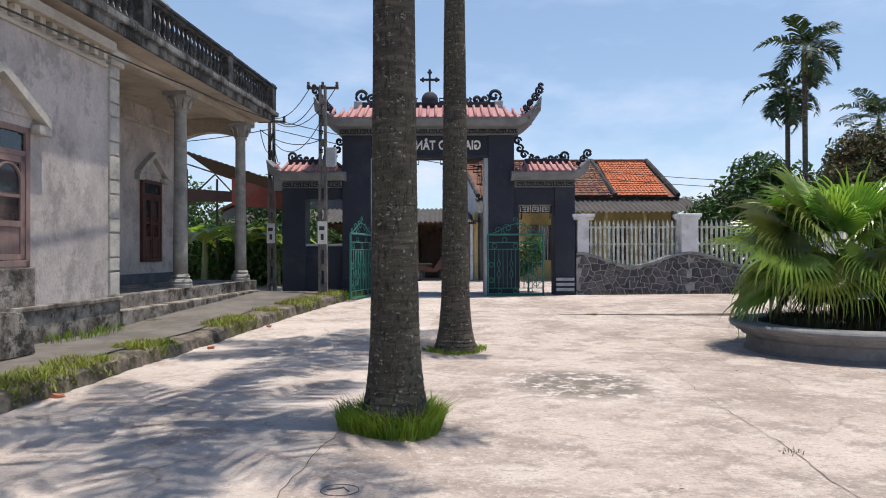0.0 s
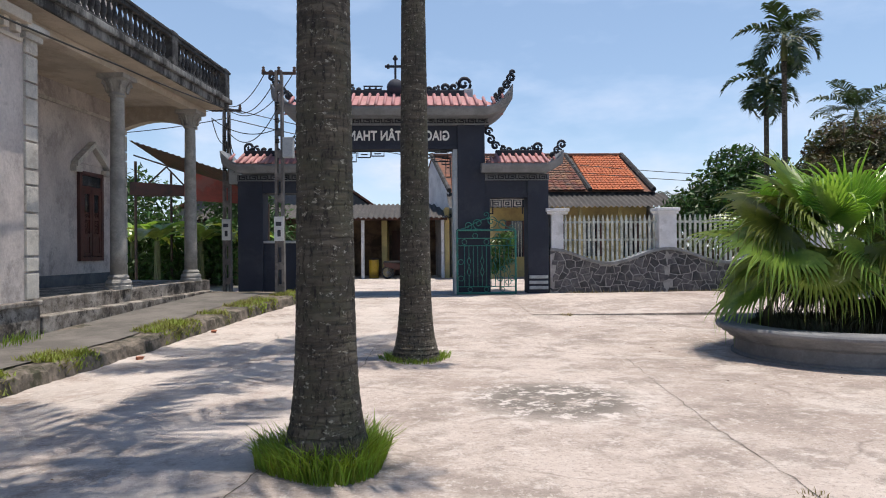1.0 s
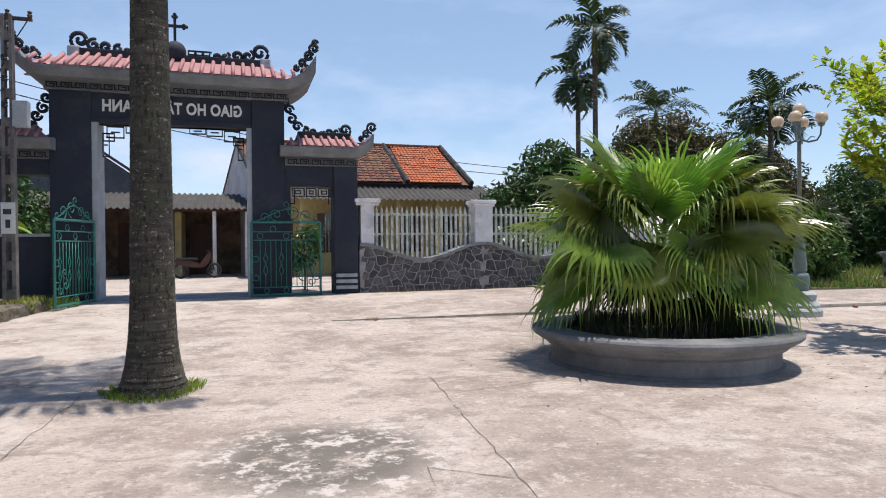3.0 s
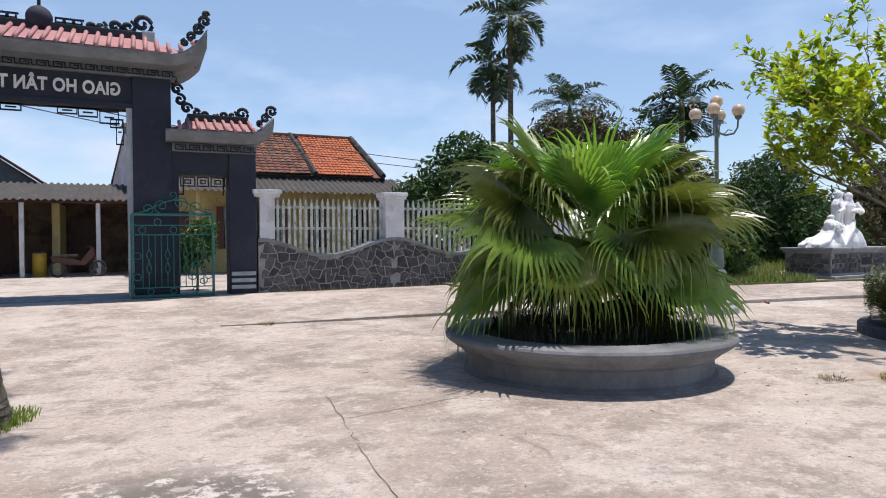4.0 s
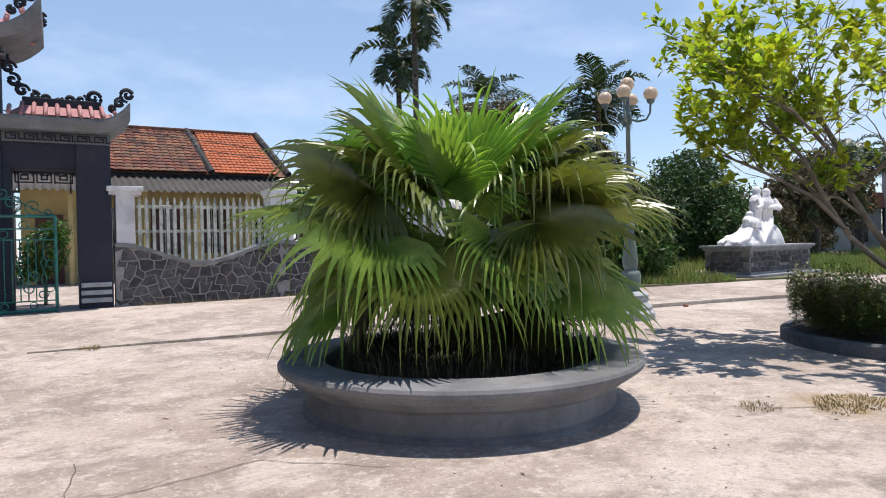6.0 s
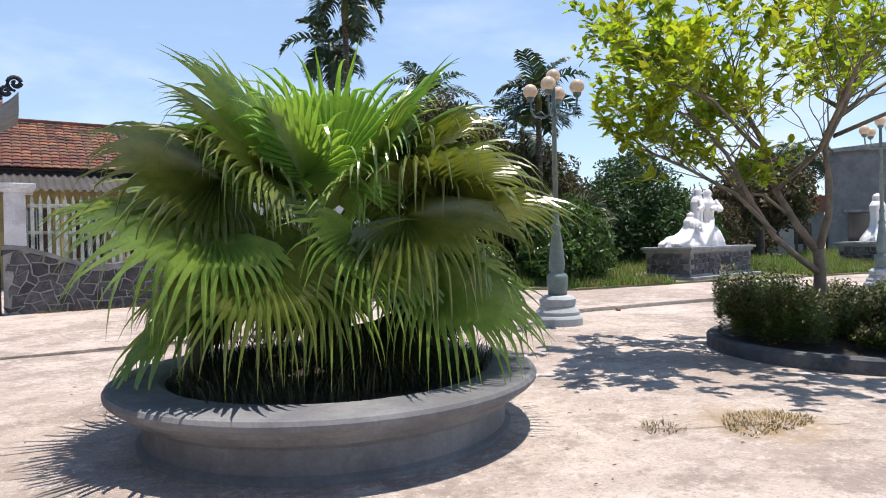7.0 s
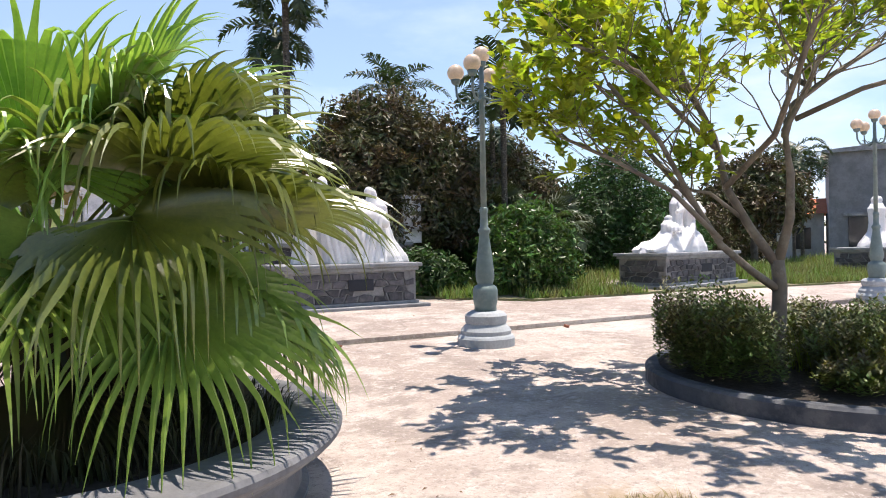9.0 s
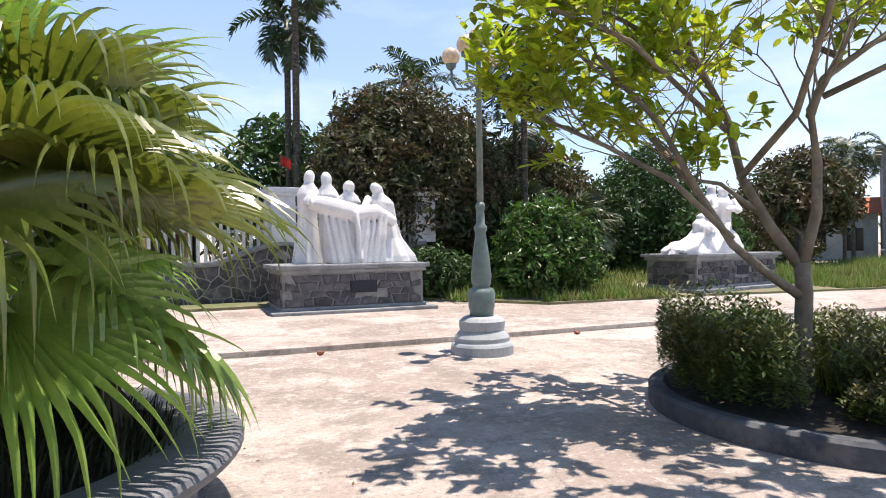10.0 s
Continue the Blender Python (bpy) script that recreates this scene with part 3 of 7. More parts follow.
def temple_roof(parent, cx, half, soffit, eave_z, ridge_z, overhang, depth, lift, curl, ridge_half, rows, ends=(1, 1)):
    """A curved-corner eave slab with tile rows on both slopes and a ridge. ends: which corners sweep up."""
    y0, y1 = -overhang, depth + overhang

    def up(x):
        side = ends[1] if x > 0 else ends[0]
        k = max(0.0, (abs(x) - (half - curl)) / curl)
        return side * lift * k ** 2.2

    n = 56
    xs = [-half + 2 * half * i / n for i in range(n + 1)]
    bm = bmesh.new()
    rings = []
    for x in xs:
        u = up(x)
        k = u / lift if lift else 0
        t = (eave_z - soffit)
        inset = 0.16
        lo = soffit + u * 0.72
        hi = eave_z + u
        rings.append([bm.verts.new(p) for p in ((x, y0 + inset, lo), (x, y0 + inset * 0.4, lo + (hi - lo) * 0.45), (x, y0, hi - 0.05), (x, y0, hi), (x, y0 + 0.3, hi + 0.05),
                                                (x, y1 - 0.3, hi + 0.05), (x, y1, hi), (x, y1, hi - 0.05), (x, y1 - inset * 0.4, lo + (hi - lo) * 0.45), (x, y1 - inset, lo))])
    for a, b in zip(rings, rings[1:]):
        for i in range(10):
            j = (i + 1) % 10
            bm.faces.new((a[i], a[j], b[j], b[i]))
    bm.faces.new(rings[0])
    bm.faces.new(rings[-1][::-1])
    bmesh.ops.translate(bm, vec=(cx, 0, 0), verts=bm.verts[:])
    bmesh.ops.recalc_face_normals(bm, faces=bm.faces[:])
    roof = part("roof", bm, EAVE_GREY, parent, "grey curved eave with upswept corners")
    # sloping bed under the tiles
    mid = depth / 2
    bm = bmesh.new()
    prism(bm, [(-half + 0.12, eave_z + 0.02), (half - 0.12, eave_z + 0.02), (ridge_half, ridge_z), (-ridge_half, ridge_z)], mid - 0.07, mid + 0.07)
    for s in (-1, 1):
        yb = mid + s * (depth / 2 + overhang - 0.02)
        q = [bm.verts.new(p) for p in ((-half + curl * 0.4, yb, eave_z + 0.03), (half - curl * 0.4, yb, eave_z + 0.03), (ridge_half, mid, ridge_z - 0.03), (-ridge_half, mid, ridge_z - 0.03))]
        bm.faces.new(q if s < 0 else q[::-1])
    bmesh.ops.translate(bm, vec=(cx, 0, 0), verts=bm.verts[:])
    part("roof_bed", bm, PINK_TILE, roof, "pink roof bed")
    # tile rows
    span = half - 0.18
    r = span / rows * 0.40
    for s in (-1, 1):
        for i in range(rows):
            x = -span + 2 * span * (i + 0.5) / rows
            yb = mid + s * (depth / 2 + overhang + 0.03)
            f = 1.0 if abs(x) <= ridge_half else max(0.12, (half - abs(x)) / (half - ridge_half))
            z0 = eave_z + up(x) + 0.05
            top = Vector((cx + x, yb + (mid - yb) * f, z0 + (ridge_z - eave_z - 0.04) * f - up(x) * f * 0.3))
            bot = Vector((cx + x, yb, z0 - 0.02))
            bm = bmesh.new()
            tube(bm, [bot + (top - bot) * k for k in (0, 0.5, 1)], r, 8)
            part("roof_tile", bm, PINK_TILE, roof, smooth=True)
    # ridge
    part("roof_ridge", boxed(cx - ridge_half - 0.06, cx + ridge_half + 0.06, mid - 0.11, mid + 0.11, ridge_z - 0.08, ridge_z + 0.09, 0.02), ORNAMENT, roof, "dark ridge beam")
    return roof


def build_gate():
    D = 0.85
    for x0, x1 in ((-2.53, -1.70), (1.76, 2.52)):
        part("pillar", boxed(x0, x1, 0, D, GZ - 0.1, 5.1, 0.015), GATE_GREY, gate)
        for k in range(3):
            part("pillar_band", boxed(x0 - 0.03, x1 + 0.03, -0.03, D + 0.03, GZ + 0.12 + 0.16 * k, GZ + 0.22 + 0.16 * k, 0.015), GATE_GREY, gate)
    for x0, x1 in ((-1.70, -1.58), (1.64, 1.76)):
        part("jamb", boxed(x0, x1, 0.05, D - 0.02, GZ, 4.33, 0.008), GATE_PALE, gate, "pale grey door jamb")
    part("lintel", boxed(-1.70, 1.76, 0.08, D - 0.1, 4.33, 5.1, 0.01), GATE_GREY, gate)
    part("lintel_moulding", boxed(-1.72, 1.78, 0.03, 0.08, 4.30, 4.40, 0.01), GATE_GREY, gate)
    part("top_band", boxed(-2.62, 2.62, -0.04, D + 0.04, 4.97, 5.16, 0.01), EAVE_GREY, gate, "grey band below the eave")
    key_band(gate, -2.6, 2.6, -0.04, 5.01, 0.12)
    # lattice under the lintel
    bm = bmesh.new()
    t = 0.03
    for s in (-1, 1):
        for x, z, w, h in ((1.28, 4.12, 0.30, 0.14), (0.88, 4.2, 0.3, 0.10), (0.5, 4.22, 0.3, 0.08), (1.48, 3.82, 0.12, 0.28), (1.42, 4.0, 0.2, 0.1)):
            x *= s
            x += 0.03
            for a, b, c, d in ((-w, w, h - t, h), (-w, w, -h, -h + t), (-w, -w + t, -h, h), (w - t, w, -h, h), (-w * 0.5, w * 0.5, -t / 2, t / 2)):
                box(bm, x + a * 0.62, x + b * 0.62, 0.3, 0.34, z + c, z + d)
    box(bm, -1.58, 1.64, 0.3, 0.34, 4.27, 4.30)
    part("lattice", bm, ORNAMENT, gate, "dark lattice hanging below the lintel")
    # lettering, seen from behind
    cu = bpy.data.curves.new("lettering", "FONT")
    cu.body = "GIAO HO T\u00c2N THANH"
    cu.size, cu.extrude, cu.align_x = 0.35, 0.02, "CENTER"
    cu.space_character = 1.05
    cu.offset = 0.010
    cu.materials.append(LETTER_WHITE)
    tx = new("lettering", cu)
    tx.parent = gate
    tx.matrix_basis = pose(0.03, 0.055, 4.56, 90, 0, 0) @ Matrix.Diagonal((-0.80, 1.04, 1, 1))
    tx["label"] = "raised white reversed lettering"
    # main roof
    roof = temple_roof(gate, 0, 3.22, 5.13, 5.33, 5.93, 0.75, D, 0.60, 0.80, 1.95, 27)
    my = D / 2
    for s in (-1, 1):
        c = [(s * 1.98, 6.22, 0.23, 1.5, -1.9 if s > 0 else -1.2, s), (s * 1.70, 6.12, 0.15, 1.3, 1.2, -s), (s * 1.44, 6.1, 0.13, 1.2, -1.2, s), (s * 1.18, 6.07, 0.11, 1.1, 1.2, -s),
             (s * 0.98, 6.04, 0.08, 1.0, 0, s)]
        scroll_crest(roof, c, my, 0.042)
        bm = bmesh.new()
        for k in range(3):
            x = s * (0.42 + 0.17 * k)
            for a, b, cc, d in ((-0.1, 0.1, 0.12, 0.15), (-0.1, -0.07, 0, 0.15), (0.04, 0.07, 0, 0.1), (-0.1, 0.07, 0.03, 0.06)):
                box(bm, x + a, x + b, my - 0.03, my + 0.03, 6.01 + cc, 6.01 + d)
        part("ridge_fret", bm, ORNAMENT, roof, "dark ridge fretwork")
        part("ridge_end", boxed(s * 2.1 - 0.13, s * 2.1 + 0.13, my - 0.12, my + 0.12, 5.78, 6.06, 0.03), GATE_PALE, roof, "pale grey ridge end")
        for yy in (-0.68, D + 0.68):
            scroll_crest(roof, [(s * 3.18, 6.10, 0.13, 1.4, -1.6, -s), (s * 3.06, 5.92, 0.11, 1.3, 1.5, s), (s * 2.92, 5.76, 0.10, 1.2, -1.5, -s), (s * 2.78, 5.62, 0.07, 1.2, 1.5, s), (s * 3.2, 6.24, 0.07, 1.0, 0, s)], yy, 0.035)
    # ball and cross
    bm = bmesh.new()
    bmesh.ops.create_uvsphere(bm, u_segments=24, v_segments=14, radius=0.25, matrix=Matrix.Translation((0.04, my, 6.1)))
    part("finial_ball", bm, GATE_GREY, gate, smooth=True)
    bm = bmesh.new()
    box(bm, 0.01, 0.07, my - 0.03, my + 0.03, 6.3, 6.95)
    box(bm, -0.18, 0.26, my - 0.028, my + 0.028, 6.68, 6.74)
    for x, z in ((-0.18, 6.71), (0.26, 6.71), (0.04, 6.95)):
        for a in range(3):
            q = math.pi * 2 * a / 3 + (0.5 * math.pi if z > 6.9 else (math.pi if x < 0 else 0))
            bmesh.ops.create_uvsphere(bm, u_segments=10, v_segments=6, radius=0.042, matrix=Matrix.Translation((x + 0.04 * math.cos(q), my, z + 0.04 * math.sin(q))))
    part("cross", bm, ORNAMENT, gate, "dark metal cross")
    # right wing with a side door
    d = 0.7
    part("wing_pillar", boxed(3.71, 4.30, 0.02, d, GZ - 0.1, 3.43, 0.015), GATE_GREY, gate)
    for k in range(3):
        part("pillar_band", boxed(3.74, 4.27, -0.03, 0.02, GZ + 0.12 + 0.15 * k, GZ + 0.21 + 0.15 * k, 0.015), GATE_PALE, gate, "pale grey pillar band")
    part("wing_lintel", boxed(2.52, 3.71, 0.08, d - 0.05, 2.95, 3.62, 0.01), GATE_GREY, gate)
    part("wing_jamb", boxed(2.52, 2.66, 0.06, d - 0.1, GZ, 2.95, 0.01), GATE_GREY, gate)
    part("wing_band", boxed(2.53, 4.31, -0.005, 0.075, 3.43, 3.61, 0.005), EAVE_GREY, gate)
    key_band(gate, 2.56, 4.28, -0.008, 3.46, 0.12)
    bm = bmesh.new()
    for x, w in ((2.86, 0.16), (3.18, 0.13), (3.5, 0.16)):
        for h in (0.11, 0.05):
            k = w * h / 0.11
            for a, b, c, e in ((-k, k, h - 0.025, h), (-k, k, -h, -h + 0.025), (-k, -k + 0.025, -h, h), (k - 0.025, k, -h, h)):
                box(bm, x + a, x + b, 0.3, 0.33, 2.8 + c, 2.8 + e)
    box(bm, 2.66, 2.78, 0.3, 0.33, 2.5, 2.53)
    box(bm, 2.75, 2.78, 0.3, 0.33, 2.5, 2.9)
    box(bm, 3.6, 3.63, 0.3, 0.33, 2.5, 2.9)
    part("lattice", bm, ORNAMENT, gate, "dark lattice above the side door")
    r2 = temple_roof(gate, 3.52, 1.12, 3.62, 3.84, 4.22, 0.45, d, 0.36, 0.62, 0.6, 10, (0, 1))
    scroll_crest(r2, [(4.05, 4.4, 0.16, 1.5, -1.9, 1), (3.84, 4.34, 0.11, 1.2, 1.2, -1), (3.64, 4.32, 0.09, 1.2, -1, 1), (3.46, 4.3, 0.07, 1.1, 1, -1)], d / 2, 0.034)
    scroll_crest(r2, [(2.66, 4.85, 0.12, 1.3, 0, 1), (2.72, 4.62, 0.13, 1.3, 2, -1), (2.86, 4.44, 0.12, 1.3, 0, 1), (3.06, 4.36, 0.09, 1.2, 2, -1), (3.24, 4.32, 0.07, 1.1, 0, 1), (2.62, 5.0, 0.08, 1.1, 1, 1)], d / 2, 0.034)
    scroll_crest(r2, [(4.60, 4.36, 0.14, 1.5, -1.6, -1), (4.46, 4.2, 0.09, 1.2, 1.5, 1), (4.34, 4.08, 0.07, 1.2, -1.5, -1)], -0.38, 0.032)
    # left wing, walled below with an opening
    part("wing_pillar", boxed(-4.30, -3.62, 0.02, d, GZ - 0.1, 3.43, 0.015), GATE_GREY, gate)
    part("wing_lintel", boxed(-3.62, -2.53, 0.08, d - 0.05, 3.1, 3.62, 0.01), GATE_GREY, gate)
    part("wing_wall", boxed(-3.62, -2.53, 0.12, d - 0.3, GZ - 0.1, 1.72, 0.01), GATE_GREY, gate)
    part("wing_sill", boxed(-3.66, -2.53, 0.08, d - 0.26, 1.72, 1.79, 0.01), GATE_PALE, gate)
    part("wing_band", boxed(-4.31, -2.54, -0.005, 0.075, 3.43, 3.61, 0.005), EAVE_GREY, gate)
    key_band(gate, -4.28, -2.56, -0.008, 3.46, 0.12)
    r3 = temple_roof(gate, -3.52, 1.12, 3.62, 3.84, 4.22, 0.45, d, 0.36, 0.62, 0.6, 10, (1, 0))
    scroll_crest(r3, [(-4.05, 4.4, 0.16, 1.5, -1.2, -1), (-3.84, 4.34, 0.11, 1.2, 1.2, 1), (-3.64, 4.32, 0.09, 1.2, -1, -1), (-3.46, 4.3, 0.07, 1.1, 1, 1)], d / 2, 0.034)
    scroll_crest(r3, [(-2.66, 4.85, 0.12, 1.3, 0, -1), (-2.72, 4.62, 0.13, 1.3, 2, 1), (-2.86, 4.44, 0.12, 1.3, 0, -1), (-3.06, 4.36, 0.09, 1.2, 2, 1), (-3.24, 4.32, 0.07, 1.1, 0, -1)], d / 2, 0.034)
    part("threshold", boxed(-1.7, 1.76, -0.1, D + 0.1, GZ - 0.2, GZ + 0.02, 0.01), WALL_CAP, gate, "low grey threshold")


build_gate()


# ---- iron gate leaves ----
def iron_leaf():
    g = thing("gate_leaf", "turquoise-green wrought iron gate leaf with scrolls, standing open", "gate", group="gate leaves")
    W, H = 1.62, 1.78
    bm = bmesh.new()
    for a, b in (((0, 0, 0), (0, 0, H)), ((W, 0, 0), (W, 0, H)), ((0, 0, 0.04), (W, 0, 0.04)), ((0, 0, H), (W, 0, H))):
        tube(bm, [a, b], 0.03, 8)
    part("frame", bm, GREEN_IRON, g)
    for z in (0.22, 1.35, 1.55):
        bm = bmesh.new()
        tube(bm, [(0, 0, z), (W, 0, z)], 0.014, 6)
        part("rail", bm, GREEN_IRON, g)
    for i in range(11):
        x = 0.2 + i * (W - 0.4) / 10
        bm = bmesh.new()
        top = 1.35
        if i % 3 == 1:
            pts = [(x, 0, 0.22), (x, 0, 0.5), (x - 0.05, 0, 0.62), (x, 0, 0.78), (x + 0.05, 0, 0.92), (x, 0, 1.05), (x, 0, top)]
            tube(bm, pts, 0.011, 6)
            tube(bm, [(2 * x - p[0], 0, p[2]) for p in pts], 0.011, 6)
        else:
            tube(bm, [(x, 0, 0.22), (x, 0, top)], 0.011, 6)
        part("bar", bm, GREEN_IRON, g, smooth=True)
    for x, z, r in ((0.2, 1.45, 0.07), (0.5, 1.62, 0.07), (0.81, 1.45, 0.07), (1.12, 1.62, 0.07), (1.42, 1.45, 0.07), (0.1, 0.9, 0.07), (1.52, 0.9, 0.07), (0.1, 0.45, 0.07), (1.52, 0.45, 0.07),
                    (0.35, 0.14, 0.06), (0.8, 0.14, 0.06), (1.25, 0.14, 0.06)):
        bm = bmesh.new()
        tube(bm, [(x + r * math.cos(k * math.pi / 7), 0, z + r * math.sin(k * math.pi / 7)) for k in range(15)], 0.010, 5)
        part("ring", bm, GREEN_IRON, g, smooth=True)
    for x, z, r, tn, st, sg in ((0.3, 1.9, 0.13, 1.4, -1.6, 1), (0.58, 1.96, 0.16, 1.4, -1.6, -1), (0.95, 2.02, 0.18, 1.4, -1.6, 1), (1.28, 1.95, 0.15, 1.4, -1.6, -1), (0.8, 2.2, 0.1, 1.2, -1.6, 1), (1.5, 1.86, 0.08, 1.2, -1.6, 1),
                                (1.2, 0.45, 0.12, 1.3, 1.5, 1), (1.4, 0.35, 0.1, 1.3, 0.5, -1), (1.25, 0.7, 0.1, 1.3, -1.5, 1)):
        bm = bmesh.new()
        tube(bm, spiral(x, z, r, tn, st, sg), 0.012, 5)
        part("scroll", bm, GREEN_IRON, g, smooth=True)
    bm = bmesh.new()
    tube(bm, [(W * i / 16, 0, H + 0.02 + 0.36 * math.sin(math.pi * i / 16) ** 2 * (0.6 + 0.4 * i / 16)) for i in range(17)], 0.013, 5)
    part("crest_bar", bm, GREEN_IRON, g, smooth=True)
    return g


leaf_r = iron_leaf()
leaf_r.matrix_basis = pose(1.30, 19.13, 0.26, 0, 0, 1.5)
leaf_l = copy_thing(leaf_r, pose(-2.06, 19.2, 0.26, 0, 0, -105))


# ---- boundary wall with pickets ----
def cap_height(u):
    return 1.53 - 0.40 * (0.5 - 0.5 * math.cos(2 * math.pi * u))


def boundary():
    P = [4.12, 7.25, 10.62, 13.9]
    wall = thing("wall_street", "rubble stone boundary wall with scalloped capping and pickets", "wall", pose(0, 19.3, 0), kind="structure")
    for i, x in enumerate(P):
        pil = part("wall_pillar", boxed(x - 0.17 if i == 0 else x - 0.25, x + 0.17 if i == 0 else x + 0.25, 0.0, 0.45, 1.5, 2.5, 0.012), WHITE_PILLAR, wall, "off-white painted pillar")
        part("pillar_cap", box(boxed(x - 0.33, x + 0.33, -0.08, 0.53, 2.54, 2.64, 0.02), x - 0.29, x + 0.29, -0.04, 0.49, 2.47, 2.545), WHITE_PILLAR, pil)
    rnd = random.Random(11)
    rest_v, rest_f = [], []
    count = 0
    for s, (xa, xb) in enumerate(zip(P, P[1:])):
        xa2 = xa - 0.2 if s == 0 else xa
        n = 28
        out = [(xa2, GZ - 0.1)] + [(xb, GZ - 0.1)] + [(xb + (xa2 - xb) * k / n, cap_height(min(1, max(0, 1 - (k / n)))) - 0.04) for k in range(n + 1)]
        part("wall_core", prism(bmesh.new(), out, 0.06, 0.38), MORTAR, wall)
        bm = bmesh.new()
        for k in range(n):
            x0, x1 = xa2 + (xb - xa2) * k / n, xa2 + (xb - xa2) * (k + 1) / n
            z0, z1 = cap_height(k / n), cap_height((k + 1) / n)
            q = [bm.verts.new(p) for p in ((x0, -0.02, z0 - 0.07), (x1, -0.02, z1 - 0.07), (x1, -0.02, z1), (x0, -0.02, z0), (x0, 0.45, z0 - 0.07), (x1, 0.45, z1 - 0.07), (x1, 0.45, z1), (x0, 0.45, z0))]
            for f in ((0, 1, 2, 3), (7, 6, 5, 4), (3, 2, 6, 7), (1, 0, 4, 5)):
                bm.faces.new([q[j] for j in f])
        bmesh.ops.remove_doubles(bm, verts=bm.verts[:], dist=0.001)
        part("wall_capping", bm, WALL_CAP, wall, "grey scalloped capping")
        # stones
        rows, cols = 7, int((xb - xa2) / 0.235)
        ch, cw = 1.34 / rows, (xb - xa2) / cols

        def jit(i, j):
            r = random.Random(i * 7919 + j * 104729 + s * 31)
            return (xa2 + cw * i * 0.5 + r.uniform(-0.36, 0.36) * cw * 0.9, GZ - 0.02 + ch * j + r.uniform(-0.44, 0.44) * ch)

        for r_ in range(rows):
            for c in range(cols):
                o = 2 * c + (r_ % 2)
                if o + 2 > 2 * cols:
                    continue
                poly = [jit(o, r_), jit(o + 1, r_), jit(o + 2, r_), jit(o + 2, r_ + 1), jit(o + 1, r_ + 1), jit(o, r_ + 1)]
                lim = lambda x: cap_height(min(1, max(0, (x - xa2) / (xb - xa2)))) - 0.085
                poly = [(x, min(z, lim(x))) for x, z in poly]
                cx, cz = sum(p[0] for p in poly) / 6, sum(p[1] for p in poly) / 6
                if max(p[1] for p in poly) - min(p[1] for p in poly) < 0.07 or cz > lim(cx) - 0.02:
                    continue
                k1, k2 = 1 - 0.011 / 0.1, 1 - 0.026 / 0.1
                d = rnd.uniform(0.010, 0.024)
                v = [(cx + (x - cx) * k1, 0.06, cz + (z - cz) * k1) for x, z in poly] + [(cx + (x - cx) * k2, 0.06 - d, cz + (z - cz) * k2) for x, z in poly]
                f = [(11, 10, 9, 8, 7, 6)] + [(k, k + 6, (k + 1) % 6 + 6, (k + 1) % 6) for k in range(6)]
                f = [t[::-1] for t in f]
                if s < 3 and count < 300:
                    raw("stone", v, f, STONE, wall)
                    count += 1
                else:
                    b = len(rest_v)
                    rest_v += v
                    rest_f += [tuple(b + j for j in t) for t in f]
        # pickets and rails
        for z in (1.72, 2.22):
            part("picket_rail", boxed(xa + 0.2, xb - 0.25, 0.20, 0.26, z, z + 0.06, 0.008), PICKET, wall)
        m = 20
        for k in range(m):
            x = xa + 0.27 + (xb - xa - 0.6) * k / (m - 1)
            zb = cap_height((x - xa2) / (xb - xa2)) - 0.01
            w = 0.030
            part("picket", prism(bmesh.new(), [(x - w, zb), (x + w, zb), (x + w, 2.34), (x, 2.46), (x - w, 2.34)], 0.16, 0.21), PICKET, wall)
    tagged(raw("stone_rest", rest_v, rest_f, STONE, wall), kind="stuff")


boundary()


# ---- palms ----
def palm_trunk(bm, x, y, base_r, top_r, height, seed, segs=28):
    rnd = random.Random(seed)
    prof = []
    z = -0.05
    while z < height:
        f = z / height
        r = top_r + (base_r * 0.72 - top_r) * max(0, 1 - f) ** 0.8 + base_r * 0.42 * math.exp(-max(z, 0) / 0.28)
        prof += [(r, z), (r * 0.984, z + 0.012), (r * 1.004, z + 0.022)]
        z += rnd.uniform(0.05, 0.13)
    rings = []
    for i, (r, z) in enumerate(prof):
        row = []
        for k in range(segs):
            a = 2 * math.pi * k / segs
            w = 1 + 0.02 * noise.noise((3 * math.cos(a), 3 * math.sin(a), z * 1.2 + seed)) + 0.012 * noise.noise((9 * math.cos(a), 9 * math.sin(a), z * 6))
            row.append(bm.verts.new((x + r * w * math.cos(a), y + r * w * math.sin(a), z + 0.012 * noise.noise((2 * math.cos(a), 2 * math.sin(a), z * 3 + 5)))))
        rings.append(row)
    for a, b in zip(rings, rings[1:]):
        for k in range(segs):
            j = (k + 1) % segs
            bm.faces.new((a[k], a[j], b[j], b[k]))
    return bm


